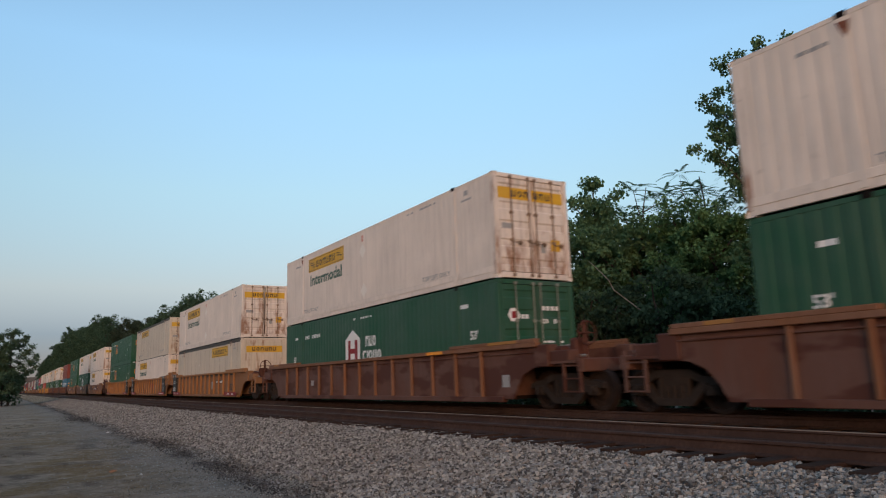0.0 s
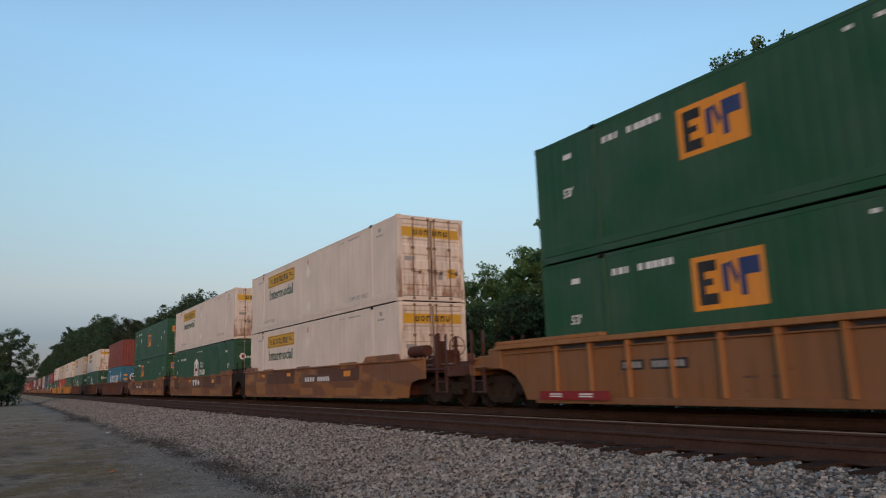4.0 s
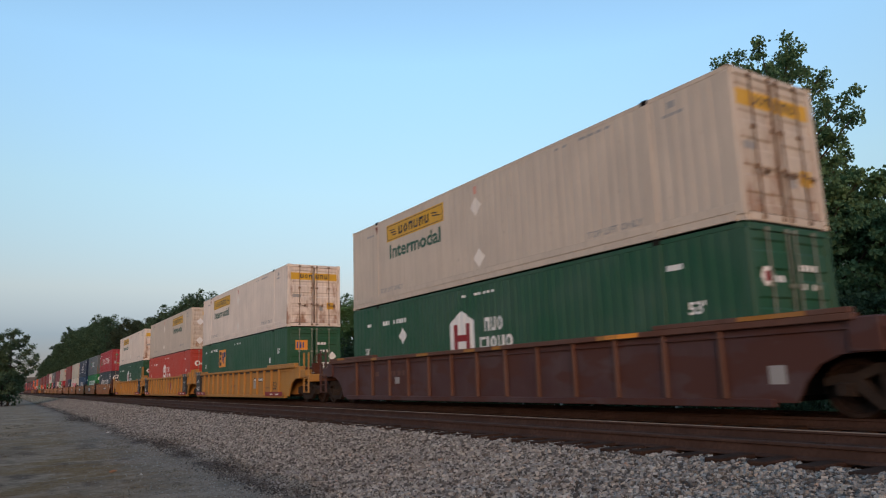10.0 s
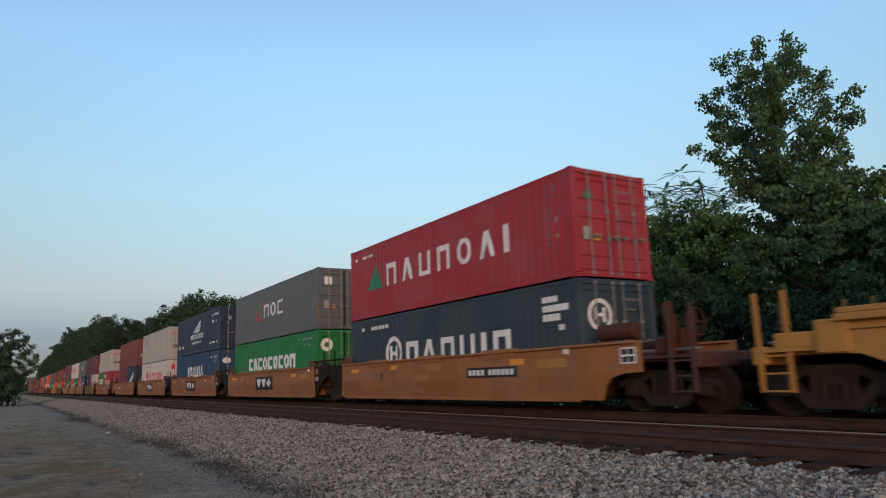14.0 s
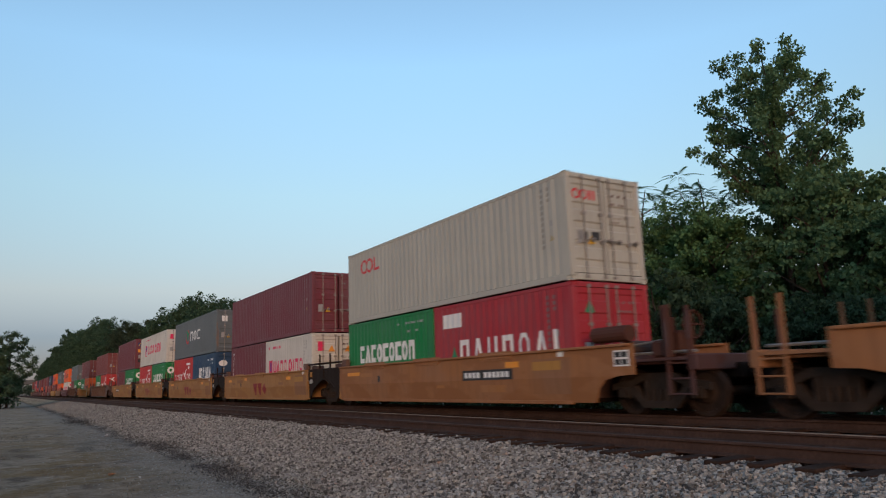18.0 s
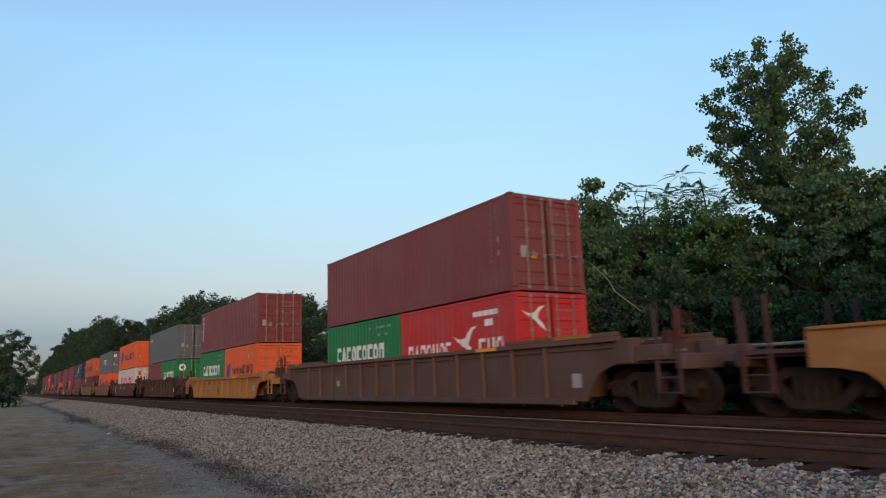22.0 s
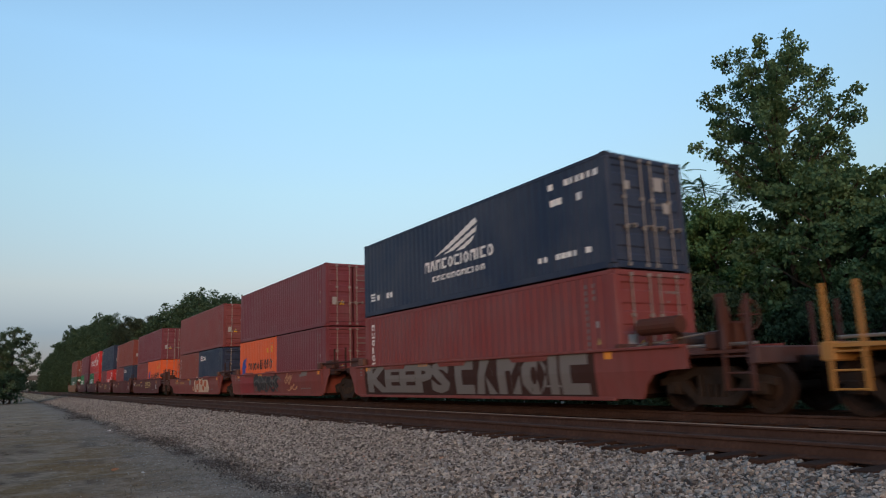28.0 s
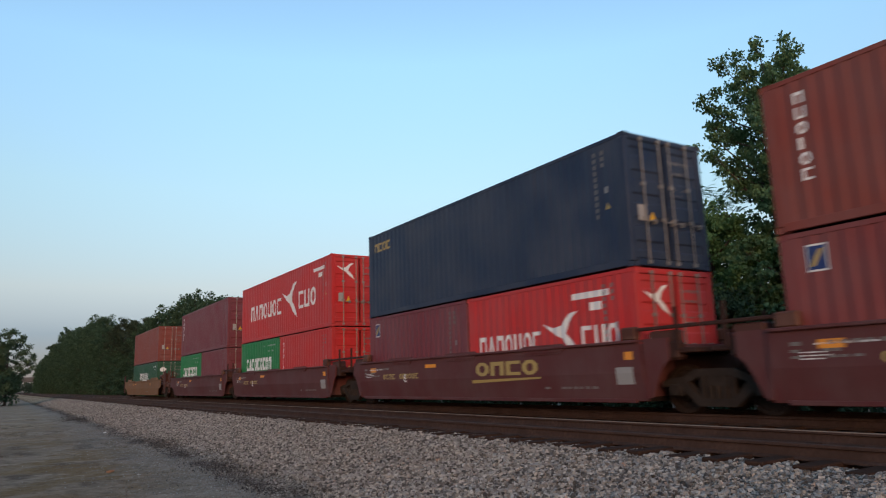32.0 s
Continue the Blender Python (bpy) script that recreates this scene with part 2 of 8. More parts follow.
def rod(bm, a, b, r, sides=8, r2=None):
    a, b = Vector(a), Vector(b)
    d = (b - a).normalized()
    u = d.orthogonal().normalized()
    w = d.cross(u)
    r2 = r if r2 is None else r2
    ring = lambda c, rad: [bm.verts.new(c + (u * math.cos(k * math.tau / sides) + w * math.sin(k * math.tau / sides)) * rad) for k in range(sides)]
    p, q = ring(a, r), ring(b, r2)
    for k in range(sides):
        bm.faces.new((p[k], p[(k + 1) % sides], q[(k + 1) % sides], q[k]))
    bm.faces.new(p[::-1])
    bm.faces.new(q)
    return bm


def lathe(rows, axis_len=1, sides=24):
    """Rings (x, radius) about the x axis."""
    bm = bmesh.new()
    rings = [[bm.verts.new((x, r * math.cos(k * math.tau / sides), r * math.sin(k * math.tau / sides))) for k in range(sides)] for x, r in rows]
    for p, q in zip(rings, rings[1:]):
        for k in range(sides):
            bm.faces.new((p[k], p[(k + 1) % sides], q[(k + 1) % sides], q[k]))
    bm.faces.new(rings[0][::-1])
    bm.faces.new(rings[-1])
    bmesh.ops.recalc_face_normals(bm, faces=bm.faces[:])
    return bm


# ---- where the train is ----
XC = 11.985


def run(t):
    """Metres that the train has gone at t seconds."""
    return 20.169 * t + 0.010268 * t * t


MOVERS = []


def rolling(name, y, z, label, category, group=""):
    ob = tagged(new(name), label, category, group)
    ob.matrix_basis = pose(XC, y, z)
    MOVERS.append((ob, y, z))
    return ob


# ---- shipping containers: x across (the near side is negative), y from the leading end to the rear, z up ----
KINDS = {"53": (2.591, 16.154, 2.896), "53p": (2.591, 16.154, 2.896), "53w": (2.591, 16.154, 2.896), "40": (2.438, 12.192, 2.591), "40h": (2.438, 12.192, 2.896), "20": (2.438, 6.058, 2.591)}


def waves(kind):
    """The side's corrugation: (y, depth) from end to end."""
    w, ln, h = KINDS[kind]
    if kind == "53p":
        rows = [(0.12, 0.010)]
        n = 13
        for k in range(n):
            y = 0.12 + (ln - 0.24) * (k + 0.5) / n
            rows += [(y - 0.06, 0.012), (y - 0.03, 0.009), (y + 0.03, 0.009), (y + 0.06, 0.012)]
        return rows + [(ln - 0.12, 0.010)]
    pitch, deep = {"53": (0.290, 0.020), "53w": (0.275, 0.0118)}.get(kind, (0.278, 0.021))
    n = int((ln - 0.30) / pitch)
    pad = (ln - n * pitch) / 2
    rows = [(0.1, 0.004), (pad, 0.004)]
    for k in range(n):
        y = pad + k * pitch
        a, b = (0.50, 0.11) if kind.startswith("53") else (0.26, 0.25)
        rows += [(y + pitch * a * 0.5, 0.004), (y + pitch * (a * 0.5 + b), deep), (y + pitch * (1 - a * 0.5 - b), deep), (y + pitch * (1 - a * 0.5), 0.004)]
    return rows + [(ln - pad, 0.004), (ln - 0.1, 0.004)]


WAVES = {k: waves(k) for k in KINDS}


def dip(kind, y):
    rows = WAVES[kind]
    for (ya, da), (yb, db) in zip(rows, rows[1:]):
        if ya <= y <= yb:
            return da + (db - da) * ((y - ya) / (yb - ya) if yb > ya else 0)
    return 0.004


def side_mesh(kind, flip):
    w, ln, h = KINDS[kind]
    bm = bmesh.new()
    sx = 1 if flip else -1
    pairs = [(bm.verts.new((sx * (w / 2 - d), y, 0.15)), bm.verts.new((sx * (w / 2 - d), y, h - 0.09))) for y, d in WAVES[kind]]
    for (a, b), (c, d) in zip(pairs, pairs[1:]):
        bm.faces.new((a, b, d, c) if not flip else (a, c, d, b))
    return bm


def rails_mesh(kind, flip, top):
    w, ln, h = KINDS[kind]
    s = 1 if flip else -1
    xs = sorted((s * w / 2, s * (w / 2 - 0.07)))
    bm = boxes((*xs, 0.12, ln - 0.12, h - (0.20 if kind == "53p" else 0.10), h - 0.012)) if top else boxes((*xs, 0.12, ln - 0.12, 0.02, 0.17))
    return bevelled(bm, 0.008)


def post_mesh(kind):
    w, ln, h = KINDS[kind]
    return bevelled(boxes((-0.07, 0.07, -0.08, 0.08, 0.11, h - 0.11)), 0.012)


def casting_mesh():
    bm = boxes((-0.081, 0.081, -0.089, 0.089, -0.059, 0.059))
    outer = [f for f in bm.faces if abs(f.normal.z) < 0.5]
    bm.normal_update()
    outer = [f for f in bm.faces if abs(f.normal.z) < 0.5]
    r = bmesh.ops.inset_individual(bm, faces=outer, thickness=0.03)
    for f in outer:
        bmesh.ops.translate(bm, verts=f.verts[:], vec=-f.normal * 0.02)
    return bm


def door_mesh(kind, hinge):
    """One leaf of the door end, with pressed bands across it."""
    w, ln, h = KINDS[kind]
    x0, x1 = (-w / 2 + 0.10, -0.012) if hinge < 0 else (0.012, w / 2 - 0.10)
    bm = bmesh.new()
    z0, z1 = 0.19, h - 0.14
    bands = 5
    rows = [(z0, 0.0)]
    step = (z1 - z0) / bands
    for k in range(bands):
        z = z0 + k * step
        rows += [(z + step * 0.28, 0.0), (z + step * 0.36, 0.028), (z + step * 0.66, 0.028), (z + step * 0.74, 0.0)]
    rows.append((z1, 0.0))
    xs = (x0, x0 + 0.09, x0 + 0.11, x1 - 0.11, x1 - 0.09, x1)
    grid = [[bm.verts.new((x, 0.03 + (d if 1 < i < 4 else 0.0), z)) for i, x in enumerate(xs)] for z, d in rows]
    for lo, up in zip(grid, grid[1:]):
        for i in range(len(xs) - 1):
            bm.faces.new((lo[i], lo[i + 1], up[i + 1], up[i]))
    rim = boxes((x0, x0 + 0.03, 0.03, 0.08, z0, z1), (x1 - 0.03, x1, 0.03, 0.08, z0, z1))
    me = bpy.data.meshes.new("rim")
    rim.to_mesh(me)
    bm.from_mesh(me)
    rim.free()
    bpy.data.meshes.remove(me)
    return bm


def lock_mesh(kind):
    w, ln, h = KINDS[kind]
    bm = bmesh.new()
    rod(bm, (0, -0.012, 0.06), (0, -0.012, h - 0.06), 0.018, 8)
    for z in (0.10, h * 0.36, h * 0.62, h - 0.10):
        box(bm, -0.05, 0.05, -0.03, 0.03, z - 0.035, z + 0.035)
    rod(bm, (0, -0.045, 0.98), (0.30, -0.045, 0.98), 0.014, 6)
    box(bm, 0.22, 0.30, -0.03, 0.03, 0.93, 1.03)
    return bm


def nose_mesh(kind, rear):
    """The closed end, corrugated: upright waves on the sea boxes, bands across on the long ones."""
    w, ln, h = KINDS[kind]
    y = ln - 0.02 if rear else 0.02
    s = -1 if rear else 1
    bm = bmesh.new()
    if kind.startswith("53"):
        rows, n = [(0.12, 0.0)], (8 if kind != "53p" else 3)
        step = (h - 0.24) / n
        for k in range(n):
            z = 0.12 + step * k
            rows += [(z + step * 0.3, 0.0), (z + step * 0.42, 0.03), (z + step * 0.72, 0.03), (z + step * 0.84, 0.0)]
        rows.append((h - 0.12, 0.0))
        pairs = [(bm.verts.new((-w / 2 + 0.07, y + s * (d if kind != "53p" else d * 0.2), z)), bm.verts.new((w / 2 - 0.07, y + s * (d if kind != "53p" else d * 0.2), z))) for z, d in rows]
    else:
        rows, n = [(-w / 2 + 0.07, 0.0)], 9
        step = (w - 0.14) / n
        for k in range(n):
            x = -w / 2 + 0.07 + step * k
            rows += [(x + step * 0.13, 0.0), (x + step * 0.37, 0.04), (x + step * 0.63, 0.04), (x + step * 0.87, 0.0)]
        rows.append((w / 2 - 0.07, 0.0))
        pairs = [(bm.verts.new((x, y + s * d, 0.12)), bm.verts.new((x, y + s * d, h - 0.10))) for x, d in rows]
    for (a, b), (c, d) in zip(pairs, pairs[1:]):
        bm.faces.new((a, c, d, b))
    bmesh.ops.recalc_face_normals(bm, faces=bm.faces[:])
    return bm


# marks on the boxes: shapes in (u, z), u running from the rear end to the leading end along the near side, or from left to right on an end
def quad(u0, u1, z0, z1, lean=0.0):
    return [(u0, z0), (u1, z0), (u1 + lean, z1), (u0 + lean, z1)]


def disc(u, z, r, r2=None, n=20):
    r2 = r if r2 is None else r2
    return [(u + r * math.cos(k * math.tau / n), z + r2 * math.sin(k * math.tau / n)) for k in range(n)]


def ring(u, z, r, thick, n=20, squash=1.0):
    out = []
    for k in range(n):
        a, b = k * math.tau / n, (k + 1) * math.tau / n
        c = lambda ang, rad: (u + rad * math.cos(ang), z + rad * squash * math.sin(ang))
        out.append([c(a, r - thick), c(a, r), c(b, r), c(b, r - thick)])
    return out


def glyph(code, a, b, z0, z1, thick):
    """One plain shape: b bar, o ring, c cup, a arch, p peak, k bracket, w wedge, d diamond."""
    w, h, m = b - a, z1 - z0, (a + b) / 2
    t, q = w * thick, h * thick * 0.72
    if code == "b":
        return quad(a, b, z0, z1)
    if code == "o":
        turn = [(0.3, 0), (0.7, 0), (1, 0.28), (1, 0.72), (0.7, 1), (0.3, 1), (0, 0.72), (0, 0.28)]
        outer = [(a + w * p, z0 + h * r) for p, r in turn]
        inner = [(a + t + (w - 2 * t) * p, z0 + q + (h - 2 * q) * r) for p, r in turn]
        e = h * 0.012
        return outer + [(outer[0][0] - e, outer[0][1] + e), (inner[0][0] - e, inner[0][1] + e)] + inner[:0:-1] + [inner[0]]
    if code == "c":
        return [(a, z0), (b, z0), (b, z1), (b - t, z1), (b - t, z0 + q), (a + t, z0 + q), (a + t, z1), (a, z1)]
    if code == "a":
        return [(a, z0), (a + t, z0), (a + t, z1 - q * 1.3), (b - t, z1 - q * 1.3), (b - t, z0), (b, z0), (b, z1), (a, z1)]
    if code == "p":
        return [(a, z0), (a + t, z0), (m, z0 + h * 0.62), (b - t, z0), (b, z0), (m + t * 0.6, z1), (m - t * 0.6, z1)]
    if code == "k":
        return [(a, z0), (b, z0), (b, z0 + q), (a + t, z0 + q), (a + t, z1 - q), (b, z1 - q), (b, z1), (a, z1)]
    if code == "w":
        return [(m - w * 0.14, z0), (m + w * 0.14, z0), (b, z1), (a, z1)]
    return [(m, z0), (b, (z0 + z1) / 2), (m, z1), (a, (z0 + z1) / 2)]


def strokes(u0, u1, z0, z1, codes, thick=0.27, gap=0.26):
    """A row of plain shapes in place of a name."""
    wide = [0.34 if c == "b" else 1.0 for c in codes]
    unit = (u1 - u0) / (sum(wide) + gap * (len(codes) - 1))
    out, u = [], u0
    for c, w in zip(codes, wide):
        out.append(glyph(c, u, u + w * unit, z0, z1, thick))
        u += (w + gap) * unit
    return out


def blobs(u0, u1, z0, z1, n, seed=1):
    """A row of n fat uneven sprayed shapes."""
    rnd = random.Random(seed)
    out, step = [], (u1 - u0) / n
    for k in range(n):
        cu, cz = u0 + (k + 0.5) * step, (z0 + z1) / 2 + rnd.uniform(-0.04, 0.04)
        ru, rz = step * rnd.uniform(0.44, 0.56), (z1 - z0) / 2 * rnd.uniform(0.85, 1.05)
        notch = rnd.randrange(10)
        out.append([(cu + ru * math.cos(a) * f, cz + rz * math.sin(a) * f) for a, f in ((j * math.tau / 10, 0.35 if j == notch else rnd.uniform(0.85, 1.2)) for j in range(10))])
    return out


def digits(u0, u1, z0, z1, n):
    """A number as n plain upright bars."""
    step = (u1 - u0) / n
    return [quad(u0 + k * step, u0 + k * step + step * 0.74, z0, z1) for k in range(n)]


def scribble(u0, u1, z0, z1, loops, seed, wide=0.035):
    """A thin sprayed line that loops along from u0 to u1."""
    rnd = random.Random(seed)
    n = loops * 14
    ph = [rnd.uniform(0, math.tau) for _k in range(4)]
    pts = []
    for k in range(n + 1):
        q = k / n
        a = q * loops * math.tau
        pts.append((u0 + (u1 - u0) * q + (u1 - u0) / loops * 0.55 * math.cos(a + ph[0]), (z0 + z1) / 2 + (z1 - z0) / 2 * (0.62 * math.sin(a + ph[1]) + 0.36 * math.sin(a * 0.43 + ph[2]))))
    out = []
    for (ua, za), (ub, zb) in zip(pts, pts[1:]):
        d = math.hypot(ub - ua, zb - za) or 1.0
        nu, nz = -(zb - za) / d * wide / 2, (ub - ua) / d * wide / 2
        out.append([(ua - nu, za - nz), (ub - nu, zb - nz), (ub + nu, zb + nz), (ua + nu, za + nz)])
    return out


def dashes(u0, u1, z0, z1, n, seed=2):
    """Small writing that cannot be read: plain short bars."""
    rnd = random.Random(seed)
    out = []
    step = (u1 - u0) / n
    for k in range(n):
        if n < 4 or rnd.random() > 0.15:
            out.append(quad(u0 + k * step, u0 + k * step + step * (0.45 + 0.45 * rnd.random()), z0, z1))
    return out


LETTERS = {}
SPLIT = {"wordmark": "letter_block", "scrawl": "scrawl", "scrawl_loop": "scrawl_loop", "small_emblem": "small_emblem", "panel_wordmark": "letter_block", "emblem_figure": "emblem_figure", "placard": "placard", "number_line": "number_block", "stencil_block": "stencil_block", "emblem_gap": "emblem_gap",
         "vent_plate": "vent_plate", "plate": "plate", "reflector": "reflector", "spray_mark": "spray_mark", "stripe": "stripe", "warning_plate": "warning_plate", "seal_plate": "seal_plate"}


def words(body, u0, z0, height, width=None, bold=0.026):
    """Faces of a readable word in the built-in font, as outlines in (u, z)."""
    if body not in LETTERS:
        cu = bpy.data.curves.new("word", "FONT")
        cu.body, cu.size, cu.resolution_u, cu.offset = body, 1.0, 2, bold
        ob = bpy.data.objects.new("word", cu)
        me = bpy.data.meshes.new_from_object(ob)
        pts = np.array([v.co[:2] for v in me.vertices])
        polys = [list(p.vertices) for p in me.polygons]
        bpy.data.objects.remove(ob)
        bpy.data.curves.remove(cu)
        bpy.data.meshes.remove(me)
        LETTERS[body] = (pts - pts.min(0), polys)
    pts, polys = LETTERS[body]
    size = pts.max(0)
    sz = height / size[1]
    su = sz if width is None else width / size[0]
    return [[(u0 + pts[i][0] * su, z0 + pts[i][1] * sz) for i in p] for p in polys]


def mark_side(box_ob, kind, name, shapes, ink, label="", lift=0.004):
    """Paint on the near side; it follows the corrugation."""
    if name in SPLIT and len(shapes) > 1:
        for sh in shapes:
            mark_side(box_ob, kind, SPLIT[name], [sh], ink, label, lift)
        return
    w, ln, h = KINDS[kind]
    key = ("mark", kind, repr(shapes)[:4000], lift)

    def make():
        bm = bmesh.new()
        for sh in shapes:
            try:
                bm.faces.new([bm.verts.new((0, ln - u, z)) for u, z in sh])
            except ValueError:
                pass
        ys = [v.co.y for v in bm.verts]
        lo, hi = min(ys), max(ys)
        for y, d in WAVES[kind]:
            if lo + 0.002 < y < hi - 0.002:
                bmesh.ops.bisect_plane(bm, geom=bm.verts[:] + bm.edges[:] + bm.faces[:], plane_co=(0, y, 0), plane_no=(0, 1, 0), dist=0.0005)
        for v in bm.verts:
            v.co.x = -(w / 2 - dip(kind, v.co.y)) - lift
        bm.normal_update()
        for f in bm.faces:
            if f.normal.x > 0:
                f.normal_flip()
        return bm
    return part(name, shared(key, ink, make), None, box_ob, label)


def mark_end(box_ob, kind, name, shapes, ink, label="", lift=0.0):
    """Paint or plates on the leading end."""
    if name in SPLIT and len(shapes) > 1:
        for sh in shapes:
            mark_end(box_ob, kind, SPLIT[name], [sh], ink, label, lift)
        return
    w, ln, h = KINDS[kind]
    bm = bmesh.new()
    for sh in shapes:
        bm.faces.new([bm.verts.new((u - w / 2, 0.026 - lift, z)) for u, z in sh])
    bm.normal_update()
    for f in bm.faces:
        if f.normal.y > 0:
            f.normal_flip()
    return part(name, bm, ink, box_ob, label)


def container(kind, colour, y, z, label, nose=False, group=""):
    w, ln, h = KINDS[kind]
    paint = PAINT[colour]
    c = rolling("shipping_container", y, z, label, "container", group or "stacked containers on the train")
    for flip in (False, True):
        part("side_panel", shared(("side", kind, flip), paint, lambda: side_mesh(kind, flip)), None, c)
        part("top_rail", shared(("toprail", kind, flip), OLDRAIL if kind == "53p" else paint, lambda: rails_mesh(kind, flip, True)), None, c)
        part("bottom_rail", shared(("botrail", kind, flip), paint, lambda: rails_mesh(kind, flip, False)), None, c)
    part("roof", shared(("roof", kind), paint, lambda: boxes((-w / 2 + 0.06, w / 2 - 0.06, 0.08, ln - 0.08, h - 0.06, h - 0.02))), None, c)
    part("floor", shared(("floor", kind), STEEL, lambda: boxes((-w / 2 + 0.06, w / 2 - 0.06, 0.08, ln - 0.08, 0.04, 0.14))), None, c)
    for sx in (-1, 1):
        for yy in (0.08, ln - 0.08):
            part("corner_post", shared(("post", kind), PAINT.get(colour + "_post", paint), lambda: post_mesh(kind)), None, c, at=pose(sx * (w / 2 - 0.07), yy, 0))
            for zz in (0.059, h - 0.059):
                part("corner_casting", shared(("casting",), paint, casting_mesh), None, c, at=pose(sx * (w / 2 - 0.079), yy + (0.005 if yy < 1 else -0.005), zz))
        if kind.startswith("53"):
            for yy in (1.98, ln - 1.98):
                part("lifting_post", shared(("lift", kind), paint, lambda: bevelled(boxes((-0.02, 0.05, -0.085, 0.085, 0.05, h - 0.03)), 0.008)), None, c, at=pose(sx * (w / 2 - 0.008), yy, 0, 0, 0, 0 if sx < 0 else 180))
                part("lifting_casting", shared(("liftcast",), STEEL, lambda: bevelled(boxes((-0.05, 0.06, -0.085, 0.085, -0.06, 0.055)), 0.01)), None, c, "dark lifting casting", at=pose(sx * (w / 2 - 0.035), yy, h - 0.045))
    if kind == "53w" and colour in ("white", "beige", "empgreen"):
        for s in (-1, 1):
            part("kick_strip", shared(("kick", s), paint, lambda: bevelled(boxes((*sorted((s * (w / 2 + 0.008), s * (w / 2 - 0.03))), 0.14, ln - 0.14, 0.175, 0.33)), 0.006)), None, c)
    part("door_header", shared(("header", kind), paint, lambda: bevelled(boxes((-w / 2 + 0.14, w / 2 - 0.14, 0.0, 0.12, h - 0.13, h - 0.01), ), 0.008)), None, c)
    part("door_sill", shared(("sill", kind), paint, lambda: bevelled(boxes((-w / 2 + 0.14, w / 2 - 0.14, 0.0, 0.12, 0.02, 0.17), ), 0.008)), None, c)
    if nose:
        part("end_panel", shared(("nose", kind, False), PAINT.get(colour + "_door", paint), lambda: nose_mesh(kind, False)), None, c)
    else:
        for hinge in (-1, 1):
            d = part("door", shared(("door", kind, hinge), PAINT.get(colour + "_door", paint), lambda: door_mesh(kind, hinge)), None, c)
            for k in (0, 1):
                x = hinge * (0.16 + 0.56 * k if not kind.startswith("53") else 0.12 + 0.60 * k)
                part("locking_bar", shared(("lock", kind), GALV if not kind.startswith("53") else (ROD53 if colour in ("white", "beige", "cream") else PALEROD), lambda: lock_mesh(kind)), None, d, "worn steel locking bar", at=pose(x, 0, 0))
        part("end_panel", shared(("nose", kind, True), paint, lambda: nose_mesh(kind, True)), None, c)
    return c


# ---- liveries: plain shapes where a name or an emblem stands ----
def house_end_marks(c, kind, ink, seed, disc_ink=None):
    w, ln, h = KINDS[kind]
    mark_end(c, kind, "writing", dashes(0.62, 1.0, h * 0.64, h * 0.68, 3, seed) + dashes(1.45, 2.1, h * 0.72, h * 0.76, 4, seed) + dashes(1.45, 2.0, h * 0.60, h * 0.64, 4, seed + 1), ink)
    mark_end(c, kind, "data_line", dashes(1.45, 2.2, h * 0.42, h * 0.44, 5, seed + 2) + dashes(1.45, 2.1, h * 0.36, h * 0.38, 5, seed + 3) + dashes(1.45, 2.2, h * 0.30, h * 0.32, 5, seed + 4), ink)


